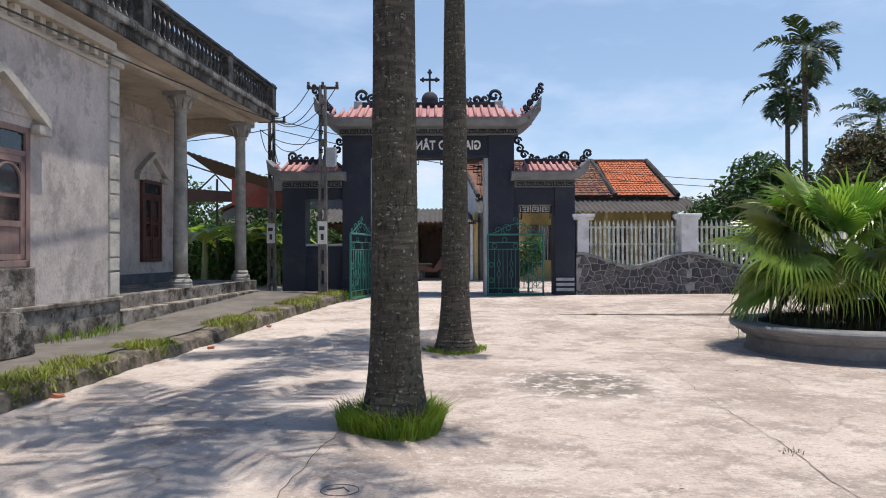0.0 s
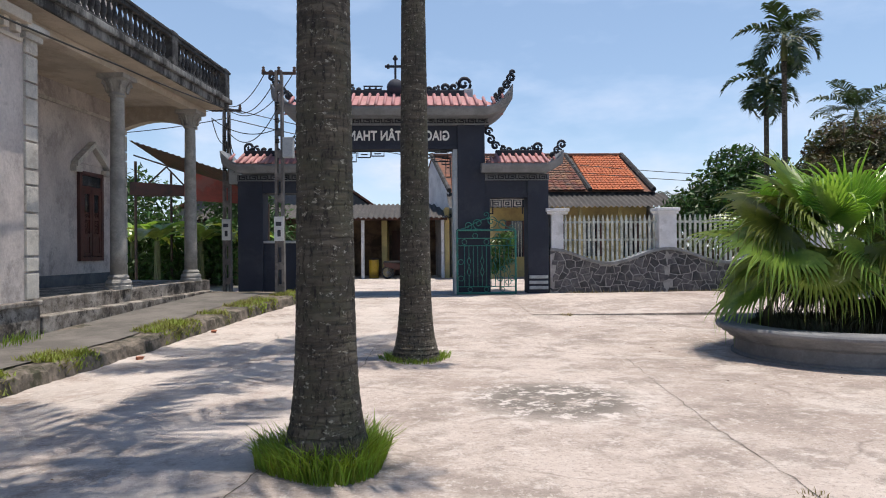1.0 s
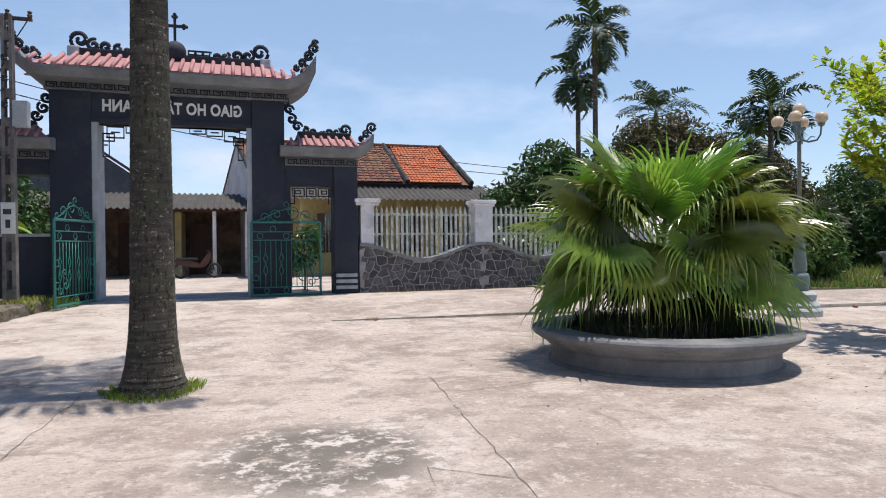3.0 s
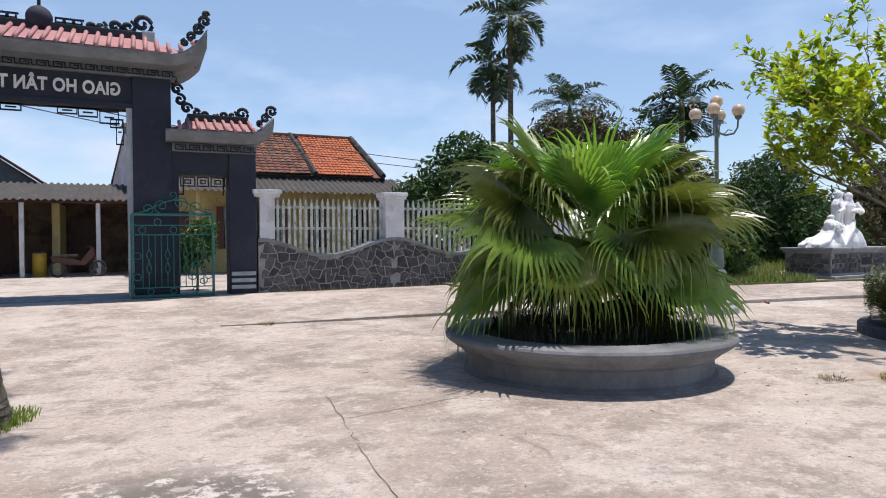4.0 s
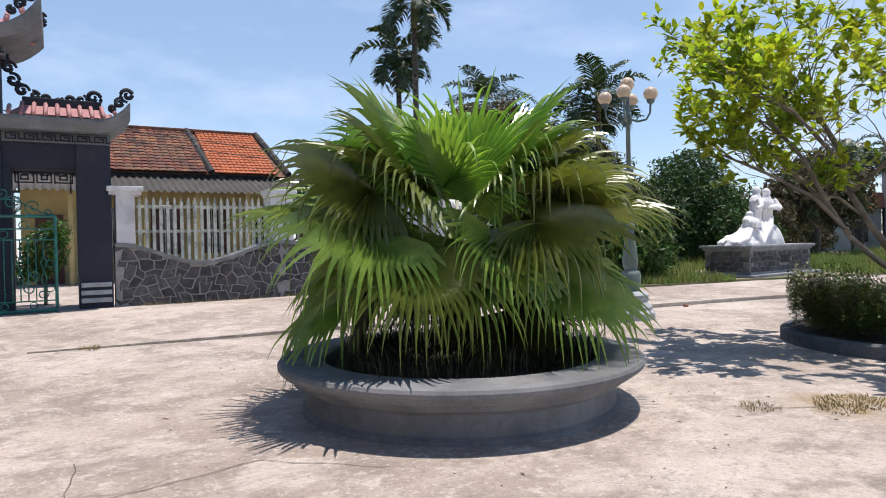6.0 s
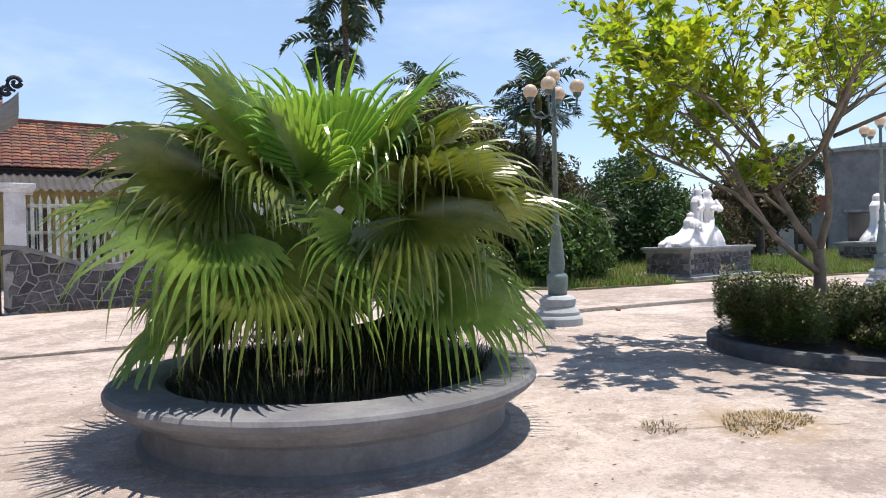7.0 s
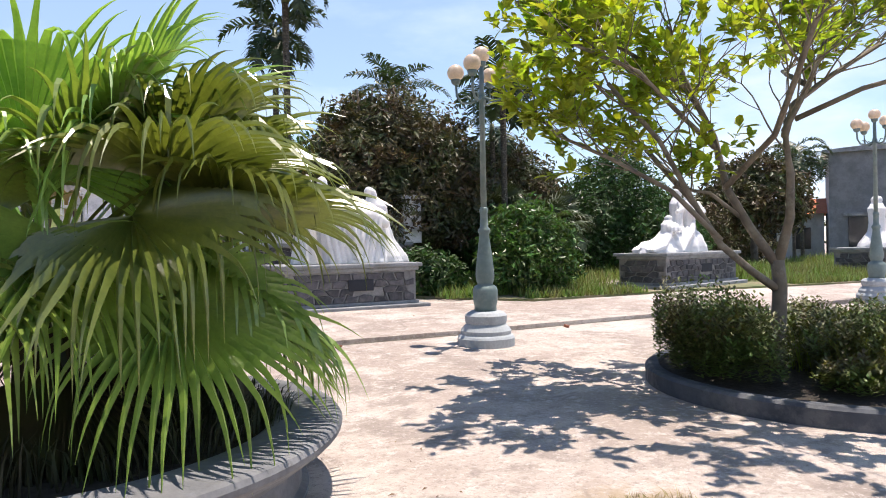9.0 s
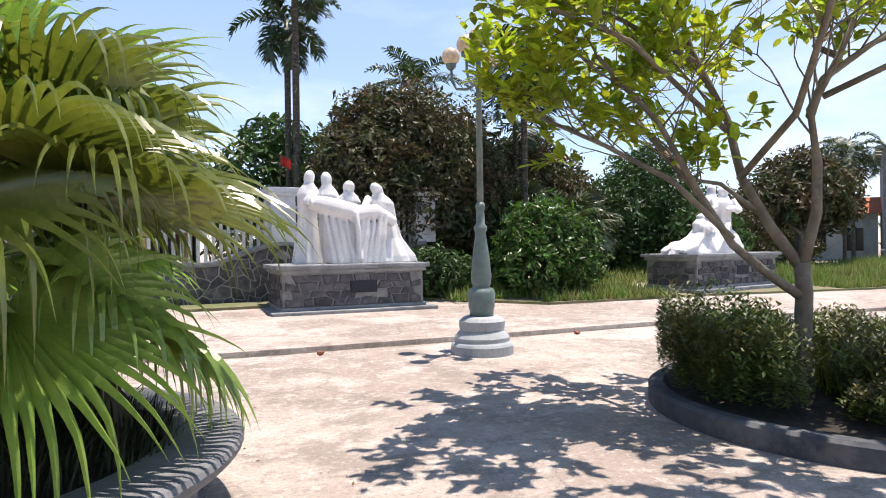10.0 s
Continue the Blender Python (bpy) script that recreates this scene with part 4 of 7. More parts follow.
def frond(V, Fc, origin, yaw, elev, length, pairs, leaflet, bend, rnd, width=0.052):
    """A feather frond: an arching rib with narrow drooping leaflets on both sides."""
    cy, sy = math.cos(yaw), math.sin(yaw)
    p = Vector(origin)
    e = elev
    n = 14
    ribs = []
    for i in range(n + 1):
        ribs.append((p.copy(), e))
        e -= bend / n * (0.5 + i / n)
        p = p + Vector((cy * math.cos(e), sy * math.cos(e), math.sin(e))) * (length / n)
    side = Vector((-sy, cy, 0))
    for (a, e0), (b, _) in zip(ribs, ribs[1:]):
        k = len(V)
        w = 0.02
        V += [a - side * w, a + side * w, b + side * w, b - side * w]
        Fc.append((k, k + 1, k + 2, k + 3))
    for i in range(pairs):
        f = 0.14 + 0.86 * (i + 0.5) / pairs
        q = f * n
        j = min(int(q), n - 1)
        a = ribs[j][0].lerp(ribs[j + 1][0], q - j)
        e0 = ribs[j][1]
        fwd = Vector((cy * math.cos(e0), sy * math.cos(e0), math.sin(e0)))
        upv = side.cross(fwd) * -1
        if upv.z < 0:
            upv = -upv
        ln = leaflet * (0.35 + 0.65 * math.sin(math.pi * min(1, 0.18 + 0.8 * f)))
        for s in (-1, 1):
            d = (side * s * 0.85 + fwd * rnd.uniform(0.35, 0.7) + upv * rnd.uniform(0.05, 0.4)).normalized()
            m1 = a + d * ln * 0.55
            t1 = a + d * ln * 0.95 + Vector((0, 0, -ln * rnd.uniform(0.15, 0.4)))
            wv = fwd * width * rnd.uniform(0.8, 1.2)
            k = len(V)
            V += [a - wv * 0.4, a + wv * 0.4, m1 + wv * 0.6, m1 - wv * 0.6, t1]
            Fc += [(k, k + 1, k + 2, k + 3), (k + 3, k + 2, k + 4)]


def feather_palm(name, label, x, y, z0, base_r, top_r, height, fronds, length, leaflet, seed, group="", lo=-0.3, hi=1.25, bend=1.1, pairs=26, shaft=0.0):
    rnd = random.Random(seed)
    t = thing(name, label, "palm tree", pose(x, y, z0), group)
    part("trunk", palm_trunk(bmesh.new(), 0, 0, base_r, top_r, height, seed), PALM_BARK, t, smooth=False)
    if shaft:
        bm = bmesh.new()
        lathe(bm, [(top_r * 1.15, height - 0.05), (top_r * 1.35, height + shaft * 0.3), (top_r * 0.8, height + shaft)], 14)
        part("crownshaft", bm, FAN_STALK, t, "smooth yellow-green crownshaft", smooth=True)
    V, Fc = [], []
    for i in range(fronds):
        yaw = i * 2.399 + rnd.uniform(-0.3, 0.3)
        el = lo + (hi - lo) * ((i + 0.5) / fronds) + rnd.uniform(-0.1, 0.1)
        frond(V, Fc, (0, 0, height + shaft * 0.9), yaw, el, length * rnd.uniform(0.85, 1.1), pairs, leaflet, bend * rnd.uniform(0.8, 1.2), rnd)
    raw("crown", V, Fc, PALM_LEAF, t)
    return t


def grass_ring(name, label, x, y, r0, r1, n, h0, h1, mat, seed, z=None, lean=0.5, category="grass", sx=1.0, sy=1.0):
    rnd = random.Random(seed)
    V, Fc = [], []
    for _ in range(n):
        a = rnd.uniform(0, 2 * math.pi)
        r = math.sqrt(rnd.uniform(r0 * r0, r1 * r1)) * (1 + 0.12 * math.sin(3 * a + seed))
        px, py = x + r * math.cos(a) * sx, y + r * math.sin(a) * sy
        pz = rise(py) if z is None else z
        h = rnd.uniform(h0, h1)
        d = a + rnd.uniform(-1.2, 1.2)
        l = rnd.uniform(0.1, lean) * h
        w = rnd.uniform(0.002, 0.0055) * (1 + h)
        q = rnd.uniform(0, 3.14)
        wx, wy = math.cos(q) * w, math.sin(q) * w
        mx, my, mz = px + math.cos(d) * l * 0.35, py + math.sin(d) * l * 0.35, pz + h * 0.6
        k = len(V)
        V += [(px - wx, py - wy, pz - 0.01), (px + wx, py + wy, pz - 0.01), (mx + wx * 0.8, my + wy * 0.8, mz), (mx - wx * 0.8, my - wy * 0.8, mz), (px + math.cos(d) * l, py + math.sin(d) * l, pz + h * rnd.uniform(0.8, 1))]
        Fc += [(k, k + 1, k + 2, k + 3), (k + 3, k + 2, k + 4)]
    return tagged(raw(name, V, Fc, mat), label, category, kind="stuff")


feather_palm("palm_tree", "tall palm with thick grey ringed trunk rising from grass", -0.42, 5.72, 0, 0.30, 0.10, 10.2, 14, 2.8, 0.7, 21, "courtyard palms", lo=0.0, pairs=30, shaft=0.8)
feather_palm("palm_tree", "tall palm with slimmer grey ringed trunk flaring at its foot", 0.19, 10.15, 0, 0.31, 0.08, 10.2, 13, 2.7, 0.7, 22, "courtyard palms", lo=-0.1, pairs=30, shaft=0.8)
grass_ring("grass_tuft", "bright green grass growing round a palm foot", -0.42, 5.72, 0.2, 0.45, 3600, 0.05, 0.27, GRASS, 5, lean=0.9)
grass_ring("grass_tuft", "low green weeds growing round a palm foot", 0.19, 10.15, 0.24, 0.48, 1200, 0.03, 0.10, GRASS, 6, lean=1.0)


# ---- planter and fan palm ----
PX, PY = 6.09, 9.99
planter = thing("planter", "round blue-grey cement planter with wide moulded rim", "planter", pose(PX, PY, 0))
part("bowl", lathe(bmesh.new(), [(1.40, -0.05), (1.40, 0.03), (1.36, 0.05), (1.36, 0.20), (1.38, 0.225), (1.43, 0.245), (1.45, 0.285), (1.47, 0.31), (1.22, 0.33), (1.2, 0.2)], 72, cap=False), PLANTER, planter, smooth=False)
part("rim", lathe(bmesh.new(), [(1.44, 0.30), (1.52, 0.31), (1.53, 0.335), (1.575, 0.35), (1.60, 0.375), (1.605, 0.405), (1.59, 0.43), (1.56, 0.44), (1.24, 0.44), (1.2, 0.42), (1.19, 0.3)], 72, cap=False), PLANTER, planter, "wide sun-faded cement rim", smooth=False)
part("soil", lathe(bmesh.new(), [(1.25, 0.33), (0.9, 0.40), (0.4, 0.46), (0.02, 0.48)], 40, cap=True), SOIL, planter, "dark soil")


def fan_leaf(blade, elev, stalk, rise_angle, seed, roll=0.0, segs=44, spread=2.15, droop=1.0, mat=None):
    """One fan leaf growing along +x: an arching stalk at elev, then a pleated plate whose split tips hang. rise_angle is the plate's own slope."""
    rnd = random.Random(seed)
    V, Fc = [], []
    e = elev + 0.12
    p = Vector((0.03, 0, 0))
    stalkpts = []
    for i in range(9):
        stalkpts.append(p.copy())
        p = p + Vector((math.cos(e), 0, math.sin(e))) * stalk / 8
        e -= 0.03
    for i, (a, b) in enumerate(zip(stalkpts, stalkpts[1:])):
        k = len(V)
        w0, w1 = 0.026 - 0.0017 * i, 0.026 - 0.0017 * (i + 1)
        V += [a + Vector((0, -w0, 0)), a + Vector((0, w0, 0)), a + Vector((0, 0, -w0)), b + Vector((0, -w1, 0)), b + Vector((0, w1, 0)), b + Vector((0, 0, -w1))]
        Fc += [(k, k + 1, k + 4, k + 3), (k + 1, k + 2, k + 5, k + 4), (k + 2, k, k + 3, k + 5)]
    hub = stalkpts[-1]
    ax = Vector((math.cos(rise_angle), 0, math.sin(rise_angle)))
    up0, lat0 = Vector((-math.sin(rise_angle), 0, math.cos(rise_angle))), Vector((0, 1, 0))
    nrm = up0 * math.cos(roll) + lat0 * math.sin(roll)
    lat = lat0 * math.cos(roll) - up0 * math.sin(roll)
    down = Vector((0, 0, -1))
    cup = rnd.uniform(0.05, 0.32)
    ring = [0.0, 0.10, 0.22, 0.34, 0.46, 0.58]
    wave = rnd.uniform(0, 6.28)

    def ray(th, reach, lift):
        """Points of the plate along one angle, sagging with the reach."""
        out = []
        side = abs(th) / spread
        for f in ring:
            d = ax * math.cos(th) + lat * math.sin(th)
            q = hub + d * (f * reach) + nrm * (cup * f * reach * (0.5 + 0.5 * side) + lift * min(1.0, 0.15 + f * 1.7))
            q += down * (0.17 * droop * f * f * reach * (0.55 + 0.6 * side) * max(0.15, math.cos(rise_angle)))
            q += nrm * (0.03 * math.sin(3.1 * th + wave) * f)
            out.append(q)
        return out

    reach = [blade * (0.70 + 0.30 * math.cos((-spread + 2 * spread * s / (2 * segs)) * 0.66)) for s in range(2 * segs + 1)]
    cols = []
    for s in range(2 * segs + 1):
        th = -spread + 2 * spread * s / (2 * segs)
        pleat = 0.021 if s % 2 else -0.021
        cols.append(ray(th, reach[s], pleat))
    base = len(V)
    nr = len(ring)
    for c in cols:
        V += c
    for s in range(2 * segs):
        for i in range(nr - 1):
            a = base + s * nr + i
            Fc.append((a, a + nr, a + nr + 1, a + 1))
    gust = rnd.uniform(0.6, 1.2)
    for s in range(segs):
        l, m, r = cols[2 * s], cols[2 * s + 1], cols[2 * s + 2]
        tip_len = reach[2 * s + 1] * ((0.54 if rise_angle < 0.2 else 0.44) + 0.08 * rnd.uniform(-1, 1))
        d = (m[-1] - m[-2]).normalized()
        half = (r[-1] - l[-1]) * 0.5
        crease = m[-1] - (l[-1] + r[-1]) * 0.5
        hang = rnd.choice((0.2, 0.45, 0.9, 1.6, 2.4)) * gust * max(0.55, droop)
        snap = rnd.randint(1, 5)
        q = (l[-1] + r[-1]) * 0.5
        prev = (base + 2 * s * nr + nr - 1, base + (2 * s + 1) * nr + nr - 1, base + (2 * s + 2) * nr + nr - 1)
        n = 6
        for i in range(1, n + 1):
            pull = 0.10 + (hang if i >= snap else hang * 0.15)
            d = (d + down * pull * 0.55 + half.normalized() * rnd.uniform(-0.05, 0.05)).normalized()
            q = q + d * tip_len / n
            w = max(0.03, 1 - i / n) * 0.85
            k = len(V)
            V += [q - half * w, q + crease * w, q + half * w]
            Fc += [(prev[0], prev[1], k + 1, k), (prev[1], prev[2], k + 2, k + 1)]
            prev = (k, k + 1, k + 2)
    me = bpy.data.meshes.new("fan_leaf")
    me.from_pydata([tuple(v) for v in V], [], Fc)
    me.materials.append(mat or FAN_LEAF)
    return me


def fan_palm(name, label, x, y, z0, seed, count, blade, stalk, group="", trunk_h=0.9, leading=(), skirt=0, segs=44, back=360, mat=None):
    """leading: single leaves as (compass angle, stalk elevation, stalk, blade, plate slope, roll), angles in degrees."""
    rnd = random.Random(seed)
    t = thing(name, label, "fan palm", pose(x, y, z0), group)
    bm = bmesh.new()
    lathe(bm, [(0.20, -0.1), (0.19, 0.2), (0.16, trunk_h * 0.7), (0.12, trunk_h), (0.05, trunk_h + 0.15)], 14)
    for v in bm.verts:
        v.co += Vector((noise.noise(v.co * 9), noise.noise(v.co * 9 + Vector((5, 0, 0))), 0)) * 0.05
    part("trunk", bm, FIBRE, t, "short fibrous brown trunk")
    for i, (yaw, el, st, bl, slope, roll) in enumerate(leading):
        me = fan_leaf(bl, radians(el), st, radians(slope), seed * 70 + i, radians(roll), segs, droop=1.1 if slope < 40 else 0.6)
        piece("leaf", me, t, pose(0, 0, trunk_h + rnd.uniform(-0.1, 0.06), 0, 0, yaw))
    for i in range(count):
        f = (i + 0.5) / count
        el = -0.2 + 1.35 * f + rnd.uniform(-0.12, 0.12)
        me = fan_leaf(blade * rnd.uniform(0.88, 1.08), el, stalk * rnd.uniform(0.8, 1.1), el - 0.55 + 0.35 * f + rnd.uniform(-0.2, 0.2), seed * 50 + i, rnd.uniform(-0.5, 0.5), segs, droop=1.25 - 0.5 * f, mat=mat)
        piece("leaf", me, t, pose(0, 0, trunk_h * (0.8 + 0.2 * f), 0, 0, (90 + (i * 137.5) % back - back / 2) + rnd.uniform(-12, 12)))
    for i in range(skirt):
        me = fan_leaf(blade * rnd.uniform(0.6, 0.75), rnd.uniform(-0.4, -0.1), stalk * rnd.uniform(0.6, 0.85), rnd.uniform(-1.25, -0.8), seed * 90 + i, rnd.uniform(-0.5, 0.5), segs, 1.7, 1.5, OLD_FAN_LEAF)
        piece("old_leaf", me, t, pose(0, 0, trunk_h * 0.75, 0, 0, i * 360 / skirt + rnd.uniform(-15, 15)), "dull hanging old leaf")
    return t


PALM_LEAVES = ((-106, 64, 0.72, 0.98, 72, 5), (-38, 60, 0.80, 1.0, 56, -20), (166, 62, 0.88, 1.04, 56, 30), (172, 36, 0.95, 1.12, 24, 36),
               (192, 12, 0.92, 1.02, -8, 30), (-156, 24, 0.68, 0.90, -26, 34), (-114, 6, 0.60, 0.84, -50, -12), (-144, -4, 0.80, 0.92, -38, 20),
               (-62, 24, 0.78, 0.98, -12, -25), (-54, -8, 0.86, 0.95, -34, -22), (-26, 16, 0.95, 1.06, -4, 14), (-86, 18, 0.58, 0.85, -44, 10),
               (-2, 36, 0.92, 1.06, 18, 16), (-20, -8, 0.9, 0.95, -34, 16))
UPPER_LEAVES = ((-168, 50, 0.80, 0.98, 40, 32), (-70, 54, 0.70, 0.92, 46, -25), (-140, 58, 0.66, 0.9, 56, 24), (-24, 46, 0.88, 1.0, 34, 10), (-46, 34, 0.86, 1.0, 10, 8))
fan_palm("fan_palm", "large bushy fan palm with drooping split leaves", PX, PY, 0.42, 3, 13, 1.02, 0.90, leading=PALM_LEAVES + UPPER_LEAVES, skirt=4, segs=46, back=170)
grass_ring("undergrowth", "grassy undergrowth filling the round planter, darkened for the shade under the palm", PX, PY, 0.2, 1.15, 3000, 0.06, 0.28, UNDERGROWTH, 9, z=0.40, lean=0.8, category="undergrowth")


# ---- old house with porch and balcony ----
house = thing("house", "weathered grey rendered house with porch columns and balcony", "house", pose(0, 0, 0, 0, 0, -4.9))


def pediment(parent, v, s, z, w, h):
    """A small gabled hood standing on a wall that faces +x, as two sloping mouldings and a face."""
    ped = part("pediment_face", prism(bmesh.new(), [(-w, 0), (w, 0), (0, h)], -0.02, 0.03), HOUSE_WALL, parent, m=pose(v, s, z, 0, 0, 90))
    for sg in (-1, 1):
        bm = bmesh.new()
        prism(bm, [(sg * (w + 0.14), -0.12), (sg * (w + 0.14), 0.0), (0, h + 0.12), (0, h - 0.02)], -0.16, 0.0)
        part("pediment_moulding", bm, HOUSE_TRIM, ped, "weathered sloping moulding")
        part("pediment_block", boxed(sg * (w + 0.05) - 0.12, sg * (w + 0.05) + 0.12, -0.14, 0.0, -0.22, -0.08, 0.015), HOUSE_TRIM, ped)


def shutter_window(parent, v, s0, s1, z0, z1, mat, arched):
    """A shuttered wooden window in a wall that faces +x."""
    w = part("window", boxed(v - 0.05, v + 0.02, s0 + 0.08, s1 - 0.08, z0 + 0.08, z1 - 0.08, 0.004), GLASS_DARK, parent, "dim window glass behind wooden leaves")
    for a, b, c, d in ((s0, s1, z1 - 0.09, z1), (s0, s1, z0, z0 + 0.09), (s0, s0 + 0.09, z0, z1), (s1 - 0.09, s1, z0, z1)):
        part("frame", boxed(v - 0.06, v + 0.06, a, b, c, d, 0.008), mat, w)
    zt = z1 - 0.42
    part("transom", boxed(v - 0.05, v + 0.055, s0 + 0.09, s1 - 0.09, zt, zt + 0.08, 0.006), mat, w)
    mid = (s0 + s1) / 2
    for a, b in ((s0 + 0.1, mid - 0.01), (mid + 0.01, s1 - 0.1)):
        bm = bmesh.new()
        box(bm, v, v + 0.05, a, a + 0.08, z0 + 0.1, zt, 0.004)
        box(bm, v, v + 0.05, b - 0.08, b, z0 + 0.1, zt, 0.004)
        box(bm, v, v + 0.05, a, b, z0 + 0.1, z0 + 0.18, 0.004)
        box(bm, v, v + 0.05, a, b, zt - 0.09, zt, 0.004)
        box(bm, v, v + 0.05, a, b, z0 + 0.55, z0 + 0.63, 0.004)
        box(bm, v, v + 0.035, a + 0.08, b - 0.08, z0 + 0.18, z0 + 0.55, 0.02)
        box(bm, v, v + 0.04, a, b, z0 + 0.95, z0 + 1.0, 0.003)
        if arched:
            n = 10
            for k in range(n):
                t0, t1 = math.pi * k / n, math.pi * (k + 1) / n
                c, r = (a + b) / 2, (b - a) / 2 - 0.06
                q = [((c + r * math.cos(t)), zt - 0.34 + r * math.sin(t)) for t in (t0, t1)]
                tube(bm, [(v + 0.03, q[0][0], q[0][1]), (v + 0.03, q[1][0], q[1][1])], 0.022, 5)
        part("shutter", bm, mat, w)
        part("shutter_panel", boxed(v - 0.01, v + 0.02, a + 0.06, b - 0.06, z0 + 0.15, zt - 0.5, 0.004), mat, w)


def build_house():
    FL, CEIL = 0.77, 5.2
    wv = -6.6
    S0, S1, SE = -9.0, 10.85, 17.95
    w0, w1, z0, z1 = 7.36, 8.74, 1.33, 3.28
    # near wall round its window
    part("wall", boxed(wv - 0.3, wv, S0, w0, 0.7, 5.0, 0), HOUSE_WALL, house)
    part("wall", boxed(wv - 0.3, wv, w1, S1 - 0.02, 0.7, 5.0, 0), HOUSE_WALL, house)
    part("wall", boxed(wv - 0.3, wv, w0, w1, 0.7, z0, 0), HOUSE_WALL, house)
    part("wall", boxed(wv - 0.3, wv, w0, w1, z1, 5.0, 0), HOUSE_WALL, house)
    part("end_wall", boxed(-9.1, wv - 0.31, S1 - 0.3, S1 - 0.02, 0.7, 5.2, 0), HOUSE_WALL, house)
    shutter_window(house, wv - 0.04, w0, w1, z0, z1, BROWN_WOOD, True)
    pediment(house, wv + 0.01, (w0 + w1) / 2, 3.42, 0.78, 0.5)
    part("window_apron", boxed(wv, wv + 0.05, w0 - 0.05, w1 + 0.05, 0.72, z0 - 0.02, 0.01), OLD_CEMENT, house, "dark stained panel below the window")
    part("plinth", boxed(wv - 0.25, wv + 0.07, S0, S1 + 0.02, 0.0, 0.74, 0.02), OLD_CEMENT, house, "peeling stained plinth")
    part("plinth_ledge", boxed(wv - 0.2, wv + 0.11, S0, S1 + 0.04, 0.70, 0.775, 0.02), OLD_CEMENT, house)
    # quoins
    zq, i = 0.80, 0
    while zq < 4.7:
        h = 0.42 if i % 2 == 0 else 0.24
        part("quoin", boxed(wv - 0.06, wv + 0.045, S1 - 0.24, S1 + 0.035, zq, zq + h - 0.03, 0.014), HOUSE_TRIM, house)
        zq += h
        i += 1
    part("quoin_capital", box(boxed(wv - 0.1, wv + 0.10, S1 - 0.3, S1 + 0.09, 4.72, 4.82, 0.02), wv - 0.1, wv + 0.17, S1 - 0.36, S1 + 0.15, 4.82, 4.95, 0.02), HOUSE_TRIM, house)
    # cornice and dentils
    part("cornice", box(boxed(wv, wv + 0.05, S0, S1 - 0.3, 4.64, 4.70, 0.015), wv, wv + 0.20, S0, S1 - 0.3, 4.90, 5.06, 0.02), SOFFIT, house, "moulded cornice")
    s = S1 - 0.42
    while s > 1.0:
        part("dentil", boxed(wv + 0.002, wv + 0.11, s - 0.11, s, 4.74, 4.90, 0.01), SOFFIT, house)
        s -= 0.25
    # porch
    part("porch_floor", boxed(-9.0, -6.78, S1 + 0.02, SE, 0.0, FL, 0.02), OLD_CEMENT, house)
    part("porch_step", boxed(-6.78, -6.50, S1 + 0.04, SE - 0.5, 0.0, 0.52, 0.02), OLD_CEMENT, house, "worn stained step")
    part("porch_wall", boxed(-9.1, -8.85, S1, SE - 0.35, FL, CEIL, 0), HOUSE_WALL, house)
    part("dado", boxed(-8.85, -8.82, S1, SE - 0.45, FL, 1.02, 0.005), GREY_WALL, house, "dark grey painted dado")
    shutter_window(house, -8.83, 15.55, 16.5, 1.31, 3.37, DARK_WOOD, False)
    pediment(house, -8.84, 16.02, 3.55, 0.55, 0.42)
    zq, i = 0.80, 0
    while zq < 4.6:
        h = 0.42 if i % 2 == 0 else 0.24
        part("quoin", boxed(-8.9, -8.79, SE - 0.6, SE - 0.33, zq, zq + h - 0.03, 0.014), HOUSE_TRIM, house)
        zq += h
        i += 1
    part("balcony_slab", boxed(-9.1, -6.34, S0, SE, CEIL, 5.42, 0.02), SOFFIT, house, "cream painted slab")
    part("slab_edge", box(boxed(-6.34, -6.27, S0, SE + 0.06, CEIL - 0.02, 5.34, 0.02), -6.36, -6.18, S0, SE + 0.12, 5.34, 5.47, 0.025), SLAB_EDGE, house, "black-streaked slab edge")
    part("porch_beam", prism(bmesh.new(), [(-8.85, 5.2), (-6.95, 5.2), (-6.95, 4.62)] + [(-6.95 - 1.9 * k / 10, 4.62 + 0.22 * math.sin(math.pi * k / 10)) for k in range(1, 11)], SE - 0.55, SE - 0.3), SOFFIT, house)
    part("porch_beam", boxed(-7.08, -6.8, S1, SE - 0.1, 5.02, 5.19, 0.01), SOFFIT, house)
    part("picture_rail", boxed(-8.85, -8.79, S1, SE - 0.6, 4.72, 4.80, 0.01), HOUSE_TRIM, house)
    for sc in (13.85, 17.2):
        col = part("column", lathe(bmesh.new(), [(0.155, FL + 0.28), (0.15, 1.6), (0.128, 4.5), (0.126, 4.62)], 24, (-6.95, sc)), COLUMN, house, "grey cement porch column", smooth=True)
        part("column_base", lathe(bmesh.new(), [(0.25, FL), (0.25, FL + 0.07), (0.235, FL + 0.08), (0.245, FL + 0.13), (0.22, FL + 0.18), (0.185, FL + 0.2), (0.2, FL + 0.24), (0.165, FL + 0.29)], 28, (-6.95, sc)), COLUMN, col, "moulded grey base", smooth=False)
        bm = bmesh.new()
        lathe(bm, [(0.13, 4.58), (0.165, 4.62), (0.14, 4.66), (0.15, 4.75), (0.22, 4.9), (0.25, 4.93)], 24, (-6.95, sc))
        box(bm, -7.22, -6.68, sc - 0.27, sc + 0.27, 4.93, 5.02, 0.01)
